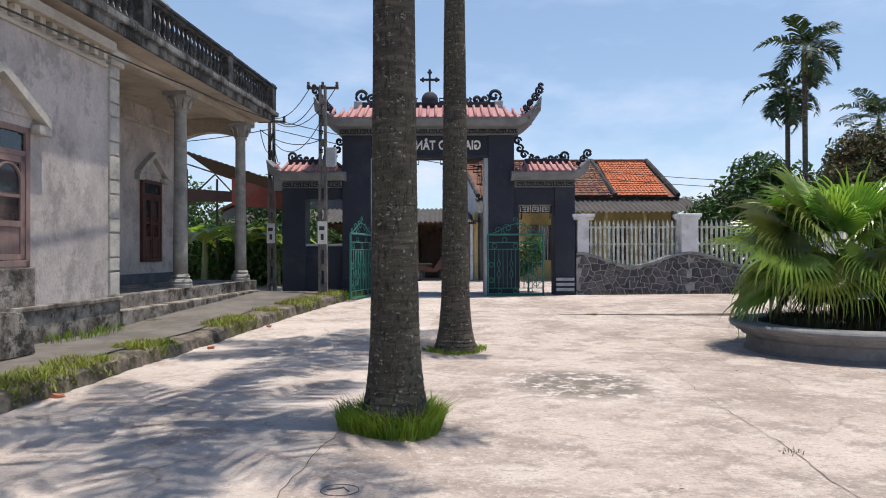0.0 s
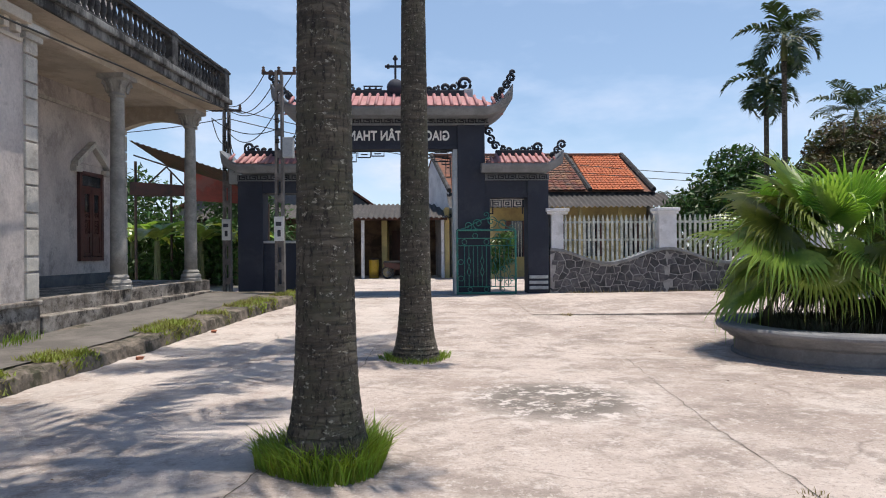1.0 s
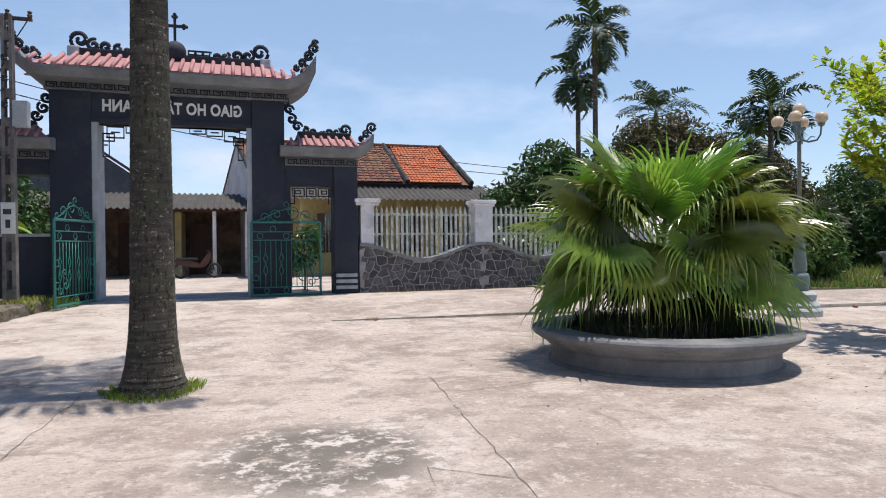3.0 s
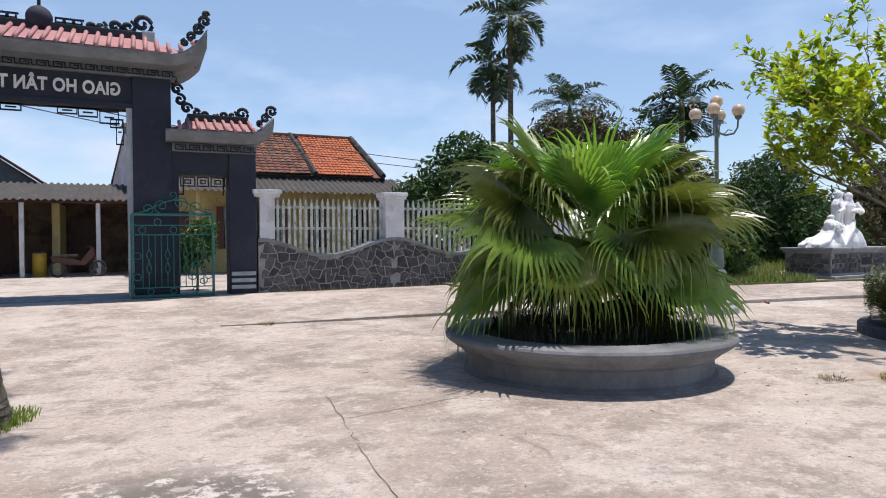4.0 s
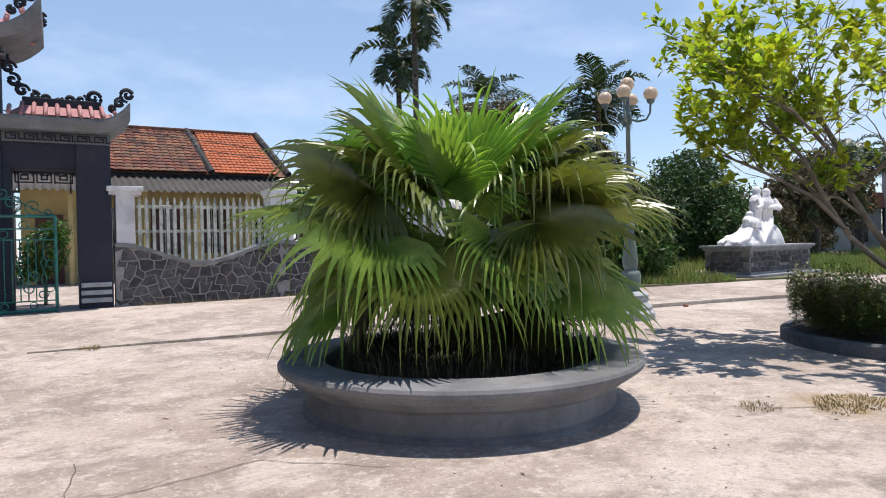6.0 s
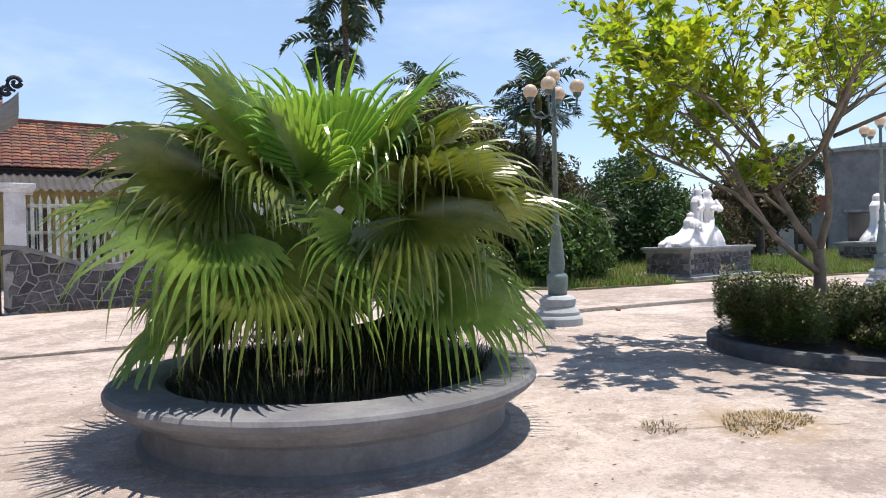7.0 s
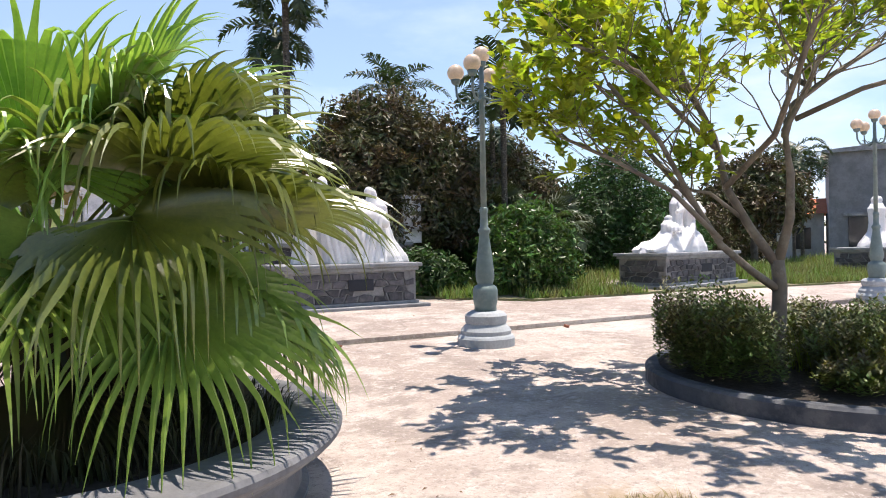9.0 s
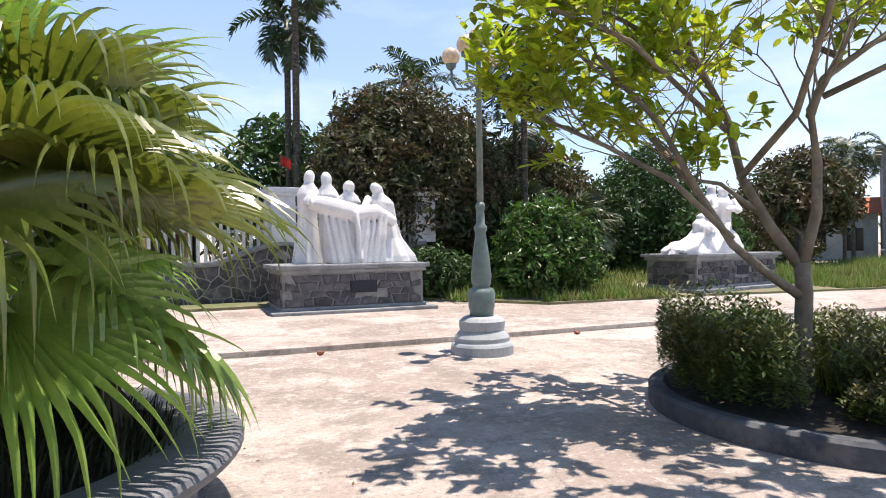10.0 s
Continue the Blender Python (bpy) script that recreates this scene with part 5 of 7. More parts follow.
        for k in range(8):
            a = k * math.pi / 4
            cx, cy = -6.95 + 0.19 * math.cos(a), sc + 0.19 * math.sin(a)
            tube(bm, [(cx, cy, 4.68), (cx + 0.03 * math.cos(a), cy + 0.03 * math.sin(a), 4.8), (cx + 0.09 * math.cos(a), cy + 0.09 * math.sin(a), 4.88), (cx + 0.08 * math.cos(a), cy + 0.08 * math.sin(a), 4.82)], 0.026, 6)
        part("capital", bm, COLUMN, col, "carved capital")
    # balustrade
    part("balustrade_foot", boxed(-6.42, -6.26, S0, SE, 5.47, 5.55, 0.015), BLACK_MOULD, house)
    part("handrail", box(boxed(-6.44, -6.24, S0, SE + 0.04, 6.05, 6.12, 0.015), -6.47, -6.21, S0, SE + 0.08, 6.12, 6.19, 0.02), BLACK_MOULD, house, "mould-blackened handrail")
    posts = [7.5, 11.2, 14.85, SE - 0.12]
    for sp in posts:
        part("balustrade_post", boxed(-6.46, -6.22, sp - 0.14, sp + 0.14, 5.47, 6.22, 0.02), BLACK_MOULD, house)
    bm = lathe(bmesh.new(), [(0.05, 0), (0.05, 0.05), (0.03, 0.07), (0.058, 0.16), (0.062, 0.22), (0.03, 0.36), (0.028, 0.40), (0.045, 0.43), (0.05, 0.5)], 10)
    first = part("baluster", bm, BLACK_MOULD, house, m=pose(-6.34, 6.0, 5.55), smooth=True)
    s = 6.2
    while s < SE - 0.3:
        if min(abs(s - sp) for sp in posts) > 0.2:
            piece("baluster", first.data, house, pose(-6.34, s, 5.55))
        s += 0.185
    part("end_handrail", boxed(-9.0, -6.47, SE - 0.02, SE + 0.14, 6.1, 6.19, 0.02), BLACK_MOULD, house)
    part("balcony_wall", boxed(-9.4, -9.1, S0, SE - 0.4, 5.42, 8.4, 0), HOUSE_WALL, house)


build_house()


KERB_WEED = material("kerb_weed_leaf", (0.22, 0.28, 0.04), (0.18, 0.17, 0.05), 3.0, 0.7, bump=0, vary=0.5, translucent=0.3, per="island")


def terrace():
    kerb = [(-4.3, -6), (-4.22, 3.0), (-4.15, 6.16), (-4.05, 8.55), (-3.78, 11.5), (-3.3, 14.6), (-2.85, 16.8), (-2.62, 17.9)]
    rnd = random.Random(2)
    bm = bmesh.new()
    prev = None
    pts = []
    for (x0, y0), (x1, y1) in zip(kerb, kerb[1:]):
        k = max(1, int((y1 - y0) / 0.11))
        pts += [(x0 + (x1 - x0) * i / k, y0 + (y1 - y0) * i / k) for i in range(k)]
    pts.append(kerb[-1])
    for x, y in pts:
        h = 0.2 + rise(y) * 0.6 - 0.1 * max(0, (y - 12) / 6)
        w = rnd.uniform(-0.03, 0.03) + 0.04 * noise.noise((y * 1.5, 0.3, 0.0))
        back = -6.6 + 0.086 * y + 0.1
        cur = [bm.verts.new(p) for p in ((x + w, y, rise(y) - 0.03), (x - 0.03 + w, y, rise(y) + h - 0.03 + rnd.uniform(-0.04, 0.01)), (x - 0.1 + w, y, rise(y) + h + rnd.uniform(-0.02, 0.008)), (x - 0.35, y, rise(y) + h + rnd.uniform(-0.01, 0.01)), (back, y, rise(y) + h + 0.04))]
        if prev:
            for i in range(4):
                bm.faces.new((prev[i], cur[i], cur[i + 1], prev[i + 1]))
        prev = cur
    bmesh.ops.recalc_face_normals(bm, faces=bm.faces[:])
    t = part("pavement_house", bm, MOSSY)
    tagged(t, "mossy dark cement walkway along the house", "pavement", kind="structure")
    top = raw("walkway_surface", [(-6.5 + 0.086 * y, y, rise(y) + 0.2 + rise(y) * 0.6 - 0.1 * max(0, (y - 12) / 6) + 0.045) if s == 0 else (-4.75 + 0.09 * max(0, y - 4) * 0.9, y, rise(y) + 0.2 + rise(y) * 0.6 - 0.1 * max(0, (y - 12) / 6) + 0.02) for y in (-6, 0, 4, 8, 11, 13, 15, 17.5) for s in (0, 1)],
              [(2 * i, 2 * i + 1, 2 * i + 3, 2 * i + 2) for i in range(7)], WALKWAY, t, "dark stained cement surface")
    # weeds along the kerb edge
    VV, FF = [], []
    for _ in range(17000):
        i = rnd.uniform(len(pts) * 0.42, len(pts) - 1.01)
        j = int(i)
        x = pts[j][0] + (pts[j + 1][0] - pts[j][0]) * (i - j)
        y = pts[j][1] + (pts[j + 1][1] - pts[j][1]) * (i - j)
        clump = noise.noise((x * 1.1, y * 1.3, 3.0)) + (0.2 if y > 11 else 0.03) + noise.noise((x * 4, y * 4, 1.0)) * 0.6
        if clump < 0.2:
            continue
        h = 0.2 + rise(y) * 0.6 - 0.1 * max(0, (y - 12) / 6)
        off = rnd.uniform(0.04, 0.6) if rnd.random() < 0.85 else rnd.uniform(0.0, 0.08)
        px, pz = x + 0.02 - off, rise(y) + (h if off > 0.08 else h * rnd.random())
        ln = rnd.uniform(0.02, 0.11)
        a = rnd.uniform(0, 6.28)
        l = ln * rnd.uniform(0.5, 1.3)
        w = rnd.uniform(0.005, 0.013)
        k = len(VV)
        VV += [(px - w * math.sin(a), y + w * math.cos(a), pz), (px + w * math.sin(a), y - w * math.cos(a), pz), (px + l * math.cos(a), y + l * math.sin(a), pz + ln)]
        FF.append((k, k + 1, k + 2))
    tagged(raw("weeds", VV, FF, KERB_WEED), "green weeds sprouting along the walkway kerb", "weeds", kind="stuff")


terrace()
grass_ring("weeds", "green weeds at the foot of the house plinth", -5.55, 10.2, 0.05, 0.35, 500, 0.05, 0.18, GRASS, 31, z=0.24, sy=2.6, category="weeds")
grass_ring("weeds", "green weeds beside the gateway", -2.75, 18.3, 0.05, 0.5, 700, 0.06, 0.3, GRASS, 32, category="weeds")
bm = bmesh.new()
prism(bm, [(-0.55, 0), (0.55, 0), (0.5, 0.35), (0.3, 0.62), (-0.55, 0.72)], -0.4, 0.4)
bmesh.ops.bevel(bm, geom=bm.edges[:], offset=0.05, segments=2, affect="EDGES")
tagged(part("cement_buttress", bm, OLD_CEMENT, m=pose(-5.62, 7.9, 0.2, 0, 0, 85)), "rough stained cement buttress against the house", "buttress")


# ---- poles, wires, awning ----
def utility_pole(x, y, z0, h, label):
    t = thing("utility_pole", label, "utility pole", pose(x, y, z0), "utility poles")
    bm = bmesh.new()
    for a, b in ((-0.12, -0.05), (0.05, 0.12)):
        prism(bm, [(a, -0.1), (b, -0.1), (b * 0.75, h), (a * 0.75, h)], -0.09, 0.09)
    z = 0.3
    while z < h:
        box(bm, -0.06, 0.06, -0.07, 0.07, z, z + 0.18)
        z += 0.55
    part("post", bm, POLE, t, "ladder-type concrete post")
    part("crossarm", boxed(-0.42, 0.42, -0.04, 0.04, h - 0.08, h - 0.02, 0.005), DARK_METAL, t)
    for a in (-0.38, 0.0, 0.38):
        part("insulator", lathe(bmesh.new(), [(0.03, h - 0.02), (0.05, h + 0.02), (0.03, h + 0.06), (0.045, h + 0.09), (0.01, h + 0.12)], 10, (a, 0)), DARK_METAL, t)
    for k in (0.9, 1.3, 1.8):
        part("spool", lathe(bmesh.new(), [(0.04, h - k), (0.06, h - k + 0.03), (0.04, h - k + 0.06), (0.06, h - k + 0.1)], 10, (-0.02, -0.14)), CABLE, t)
    part("meter_box", boxed(0.1, 0.36, -0.16, 0.06, h - 2.15, h - 1.65, 0.015), GATE_PALE, t, "grey meter box")
    s = part("notice", boxed(-0.12, 0.12, -0.125, -0.1, 1.55, 2.15, 0.003), PAPER, t, "white painted notice")
    part("notice_bar", boxed(-0.08, 0.06, -0.130, -0.126, 1.92, 2.02, 0.0), INK, s)
    part("notice_bar", boxed(-0.04, 0.04, -0.130, -0.126, 1.66, 1.82, 0.0), INK, s)
    return t


utility_pole(-3.18, 17.45, 0.2, 5.75, "dark concrete utility pole with crossarm and meter box")
utility_pole(-5.2, 20.0, 0.27, 5.3, "grey concrete utility pole hung with looped cables")


def cable(pts, sag, r=0.012):
    bm = bmesh.new()
    out = []
    for a, b in zip(pts, pts[1:]):
        for i in range(14):
            f = i / 14
            p = Vector(a).lerp(Vector(b), f)
            p.z -= sag * 4 * f * (1 - f)
            out.append(p)
    out.append(Vector(pts[-1]))
    tube(bm, out, r, 5)
    return tagged(part("cable", bm, CABLE), "black sagging overhead cable", "cable", "overhead cables")


cable([(-5.75, 3.0, 4.35), (-5.05, 13.0, 4.82), (-4.4, 18.6, 5.15)], 0.05, 0.016)
cable([(-4.4, 18.6, 5.15), (-3.2, 17.45, 5.9)], 0.25)
cable([(-3.5, 17.45, 5.95), (-5.2, 20.0, 5.65)], 0.3)
cable([(-2.8, 17.45, 5.95), (-5.1, 20.0, 5.5)], 0.5)
cable([(-3.2, 17.3, 5.0), (-5.2, 19.9, 5.0)], 0.6)
cable([(-3.2, 17.3, 4.5), (-5.0, 18.0, 4.9), (-5.2, 19.9, 4.6)], 0.25)
cable([(-14, 23.4, 6.0), (-5.2, 20.0, 5.6), (6, 27, 4.9), (24, 30, 4.7)], 0.3, 0.014)
cable([(-14, 23.4, 5.6), (-5.2, 20.0, 5.3), (6, 27, 4.6), (24, 30, 4.4)], 0.3, 0.014)
for i in range(7):
    r = random.Random(i)
    z = 4.4 + r.random() * 1.0
    cable([(-5.2 + r.uniform(-0.1, 0.15), 19.85, z), (-5.1 + r.uniform(-0.15, 0.25), 19.82, z - 0.8)], -0.12 + r.random() * 0.3, 0.014)

# dark brown puts the shade of the awning's underside into the colour
AWNING_SHADE_BROWN = material("shade_darkened_awning_brown", (0.075, 0.032, 0.026), (0.045, 0.03, 0.026), 3.0, 0.8, stain=(0.02, 0.018, 0.016), stain_scale=1.5)
awn = thing("awning", "faded red sheet awning on a dark steel frame", "awning", pose(-6.6, 20.8, 0.27))
bm = bmesh.new()
V, Fc = [], []
for i in range(41):
    x = -1.6 + 3.4 * i / 40
    for y, z in ((-0.2, 4.5 - 0.33 * (x + 1.6)), (3.0, 4.1 - 0.33 * (x + 1.6))):
        V.append((x, y, z + 0.03 * (i % 2)))
Fc = [(2 * i, 2 * i + 2, 2 * i + 3, 2 * i + 1) for i in range(40)]
raw("sheet", V, Fc, AWNING_SHADE_BROWN, awn, "red-brown corrugated sheet, darkened for its shaded underside")
part("front_beam", prism(bmesh.new(), [(-1.6, 3.30), (1.8, 3.06), (1.8, 2.80), (-1.6, 2.92)], -0.16, -0.12), AWNING_SHADE_BROWN, awn, "dark brown front beam")
part("valance", prism(bmesh.new(), [(0.0, 3.64), (1.8, 3.06), (1.8, 2.62), (0.0, 2.75)], -0.24, -0.21), RED_SHEET, awn, "faded red valance")
for x in (-1.5, 1.75):
    for y in (0.0, 2.8):
        bm = bmesh.new()
        tube(bm, [(x, y, 0), (x, y, 3.95 - 0.33 * (x + 1.6))], 0.04, 8)
        part("post", bm, DARK_METAL, awn)
for a, b in (((-1.55, 0, 2.9), (1.75, 0, 2.9)), ((-1.55, 0, 4.1), (1.75, 0, 3.0)), ((-1.5, 0, 2.9), (-0.6, 0, 3.75)), ((0.2, 0, 2.9), (0.2, 0, 3.55)), ((-0.6, 0, 3.75), (0.2, 0, 2.9))):
    bm = bmesh.new()
    tube(bm, [a, b], 0.025, 6)
    part("truss_bar", bm, DARK_METAL, awn)


# ---- houses across the street ----
def corrugated(parent, x0, x1, ya, za, yb, zb, mat, name="eave_sheet", label=""):
    n = int((x1 - x0) / 0.045)
    V = []
    for i in range(n + 1):
        x = x0 + (x1 - x0) * i / n
        d = 0.04 * math.cos(2 * math.pi * i / 5)
        for k in range(4):
            f = k / 3
            V.append((x, ya + (yb - ya) * f, za + (zb - za) * f + d))
    Fc = [(4 * i + k, 4 * i + 4 + k, 4 * i + 5 + k, 4 * i + 1 + k) for i in range(n) for k in range(3)]
    ob = raw(name, V, Fc, mat, parent, label, smooth=True)
    return ob


def roof_tiles(parent, x0, x1, ya, za, yb, zb, mat, tw, rows, separate):
    """Rows of overlapping half-round clay tiles from the eave (a) to the ridge (b)."""
    slope = math.atan2(zb - za, yb - ya)
    ln = math.hypot(zb - za, yb - ya) / rows
    cols = int((x1 - x0) / tw)
    shape = []
    k = 6
    for e, lift in ((0, 0.035), (1, 0.0)):
        for i in range(k + 1):
            a = math.pi * i / k
            shape.append((-tw * 0.5 * math.cos(a), e * ln * 1.08, lift + 0.045 * math.sin(a)))
    faces = [(i, i + 1, k + 2 + i, k + 1 + i) for i in range(k)] + [tuple(range(k, -1, -1))]
    me = bpy.data.meshes.new("roof_tile")
    me.from_pydata(shape, [], faces)
    me.materials.append(mat)
    V, Fc = [], []
    for r in range(rows):
        for c in range(cols):
            f = r / rows
            m = pose(x0 + tw * (c + 0.5), ya + (yb - ya) * f, za + (zb - za) * f + 0.02, math.degrees(slope))
            if separate:
                piece("roof_tile", me, parent, m)
            else:
                b = len(V)
                V += [m @ Vector(p) for p in shape]
                Fc += [tuple(b + i for i in t) for t in faces]
    if V:
        tagged(raw("tile_rest", V, Fc, mat, parent), kind="stuff")


def tiled_house():
    h = thing("house", "yellow house with orange and weathered tile roof", "house", pose(0, 0, 0.27))
    part("wall", boxed(1.9, 10.5, 30.3, 36.8, -0.1, 3.75, 0), YELLOW_WALL, h)
    for y0, y1, z0, z1 in ((29.9, 33.7, 3.75, 5.85), (37.5, 33.7, 3.75, 5.85)):
        raw("roof", [(1.7 if y0 < 33 else 0.2, y0, z0), (10.75, y0, z0), (10.45, y1, z1), (0.9, y1, z1)], [(0, 1, 2, 3)], OLD_TILE, h)
    raw("gable", [(1.75, 30.0, -0.1), (0.3, 37.3, -0.1), (0.3, 37.3, 3.8), (0.95, 33.7, 5.8), (1.75, 30.0, 3.8)], [(0, 1, 2, 3, 4)], WHITEWASH, h, "whitewashed gable wall")
    raw("gable", [(10.7, 30.0, -0.1), (10.4, 37.3, -0.1), (10.4, 37.3, 3.8), (10.45, 33.7, 5.8), (10.7, 30.0, 3.8)], [(0, 4, 3, 2, 1)], WHITEWASH, h)
    part("ridge", boxed(0.9, 10.5, 33.55, 33.85, 5.85, 6.0, 0.04), OLD_TILE, h)
    for xa, xb in ((7.85, 7.6), (10.7, 10.42), (1.6, 0.9)):
        bm = bmesh.new()
        tube(bm, [(xa, 29.9, 3.84), (xb, 33.7, 5.95)], 0.12, 6)
        part("verge", bm, BLACK_MOULD, h, "dark cement verge")
    roof_tiles(h, 1.75, 7.75, 29.9, 3.78, 33.7, 5.86, OLD_TILE, 0.27, 15, False)
    roof_tiles(h, 7.9, 10.4, 29.9, 3.78, 33.7, 5.86, TERRACOTTA, 0.17, 16, True)
    corrugated(h, 1.5, 11.2, 28.2, 2.98, 30.3, 3.72, FIBRE_CEMENT, "eave_sheet", "grey corrugated eave sheet")
    part("fascia", boxed(1.6, 10.8, 30.0, 30.1, 3.62, 3.76, 0.01), BLACK_MOULD, h)
    for x in (4.6, 6.3, 7.9, 9.6):
        w = part("window", boxed(x - 0.5, x + 0.5, 30.22, 30.3, 0.9, 2.5, 0.01), GLASS_DARK, h, "dark barred window")
        for k in range(2):
            part("shutter", boxed(x - 0.52 + k * 0.8, x - 0.26 + k * 0.8, 30.1, 30.22, 0.9, 2.5, 0.01), DARK_WOOD, w)
        for k in range(4):
            part("bar", boxed(x - 0.2 + k * 0.13, x - 0.17 + k * 0.13, 30.18, 30.21, 0.9, 2.5, 0.0), PICKET, w)
    for x in (3.3, 5.45, 7.1, 8.8):
        part("porch_post", boxed(x - 0.07, x + 0.07, 28.6, 28.74, -0.05, 3.05, 0.015), YELLOW_WALL, h, "yellow limewashed post")
    part("door", boxed(2.3, 3.1, 30.2, 30.3, 0, 2.3, 0.01), DARK_WOOD, h, "dark wooden door")


tiled_house()


SHED_WALL = material("brown_stained_limewash", (0.22, 0.15, 0.10), (0.13, 0.09, 0.065), 1.6, 0.9, stain=(0.06, 0.045, 0.04), stain_scale=0.8, stain_amount=0.7)


def shop_row():
    h = thing("shed", "low open-fronted shed with corrugated roof sheets", "shed", pose(0, 0, 0.27))
    part("wall", boxed(-9.5, 1.4, 33.4, 33.7, -0.1, 3.2, 0), SHED_WALL, h, "brown-stained back wall")
    part("side_wall", boxed(-9.7, -9.5, 30.2, 33.7, -0.1, 3.1, 0), GREY_WALL, h)
    part("side_wall", boxed(1.4, 1.6, 30.0, 33.7, -0.1, 3.1, 0), YELLOW_WALL, h)
    corrugated(h, -9.8, 1.7, 29.6, 2.64, 33.6, 3.5, FIBRE_CEMENT, "roof_sheet", "grey weathered corrugated roof")
    for x in (-6.2, -4.3, -2.2, 0.1, 1.3):
        part("post", boxed(x - 0.07, x + 0.07, 29.9, 30.04, -0.05, 2.7, 0.01), WHITE_PILLAR, h, "weathered pale post")
    part("partition", boxed(-1.45, -1.2, 31.2, 33.4, -0.05, 2.6, 0.01), YELLOW_WALL, h)
    for x in (-3.4, -0.6):
        part("door", boxed(x - 0.45, x + 0.45, 33.3, 33.4, 0, 2.2, 0.01), DARK_WOOD, h, "brown wooden door")
    part("beam", boxed(-9.5, 1.5, 29.88, 30.05, 2.55, 2.66, 0.01), DARK_WOOD, h)
    b = thing("house", "dark grey rendered house with a low gable", "house", pose(0, 0, 0.27))
    part("wall", prism(bmesh.new(), [(-12, -0.1), (-2.2, -0.1), (-2.2, 3.5), (-5.9, 6.1), (-12, 3.2)], 34.5, 42), GREY_WALL, b)
    for xa, za, xb, zb in ((-2.0, 3.45, -5.9, 6.18), (-5.9, 6.18, -12.2, 3.2)):
        part("roof", prism(bmesh.new(), [(xa, za), (xb, zb), (xb, zb + 0.12), (xa, za + 0.12)], 34.2, 42.2), OLD_TILE, b)


shop_row()


def motorbike(x, y, z, yaw):
    t = thing("motorbike", "dark parked motorbike under the shed roof", "motorbike", pose(x, y, z, 0, 0, yaw))
    for cx in (-0.6, 0.6):
        bm = bmesh.new()
        tube(bm, [(cx + 0.25 * math.cos(a * math.pi / 12), 0, 0.29 + 0.25 * math.sin(a * math.pi / 12)) for a in range(25)], 0.04, 8)
        w = part("wheel", bm, CABLE, t, "black tyre", smooth=True)
        bm = bmesh.new()
        for k in range(6):
            a = k * math.pi / 6
            tube(bm, [(cx - 0.23 * math.cos(a), 0, 0.29 - 0.23 * math.sin(a)), (cx + 0.23 * math.cos(a), 0, 0.29 + 0.23 * math.sin(a))], 0.006, 4)
        part("spokes", bm, GATE_PALE, w)
    part("body", prism(bmesh.new(), [(-0.75, 0.55), (-0.3, 0.42), (0.2, 0.4), (0.42, 0.62), (0.5, 0.95), (0.4, 0.95), (0.1, 0.55), (-0.3, 0.66), (-0.8, 0.72)], -0.1, 0.1), DARK_WOOD, t)
    part("seat", boxed(-0.75, 0.0, -0.13, 0.13, 0.68, 0.78, 0.04), CABLE, t)
    bm = bmesh.new()
    tube(bm, [(0.3, -0.32, 1.05), (0.42, -0.1, 1.0), (0.42, 0.1, 1.0), (0.3, 0.32, 1.05)], 0.015, 6)
    tube(bm, [(0.42, 0, 1.0), (0.6, 0, 0.29)], 0.03, 6)
    part("handlebar", bm, DARK_METAL, t)


motorbike(-0.5, 29.4, 0.27, 12)
drum = thing("drum", "yellow plastic drum standing under the shed roof", "drum", pose(-1.75, 30.4, 0.25))
YELLOW_PLASTIC = material("yellow_plastic", (0.55, 0.36, 0.03), (0.45, 0.28, 0.03), 4.0, 0.45, bump=0.05, stain=(0.2, 0.15, 0.06), stain_scale=4.0, stain_amount=0.4)
part("barrel", lathe(bmesh.new(), [(0.2, 0), (0.22, 0.03), (0.22, 0.27), (0.235, 0.3), (0.22, 0.33), (0.22, 0.56), (0.235, 0.59), (0.22, 0.62), (0.22, 0.8), (0.19, 0.85)], 24), YELLOW_PLASTIC, drum, smooth=True)
part("lid", lathe(bmesh.new(), [(0.205, 0.84), (0.205, 0.88), (0.18, 0.9)], 24), DARK_METAL, drum, "dark lid")


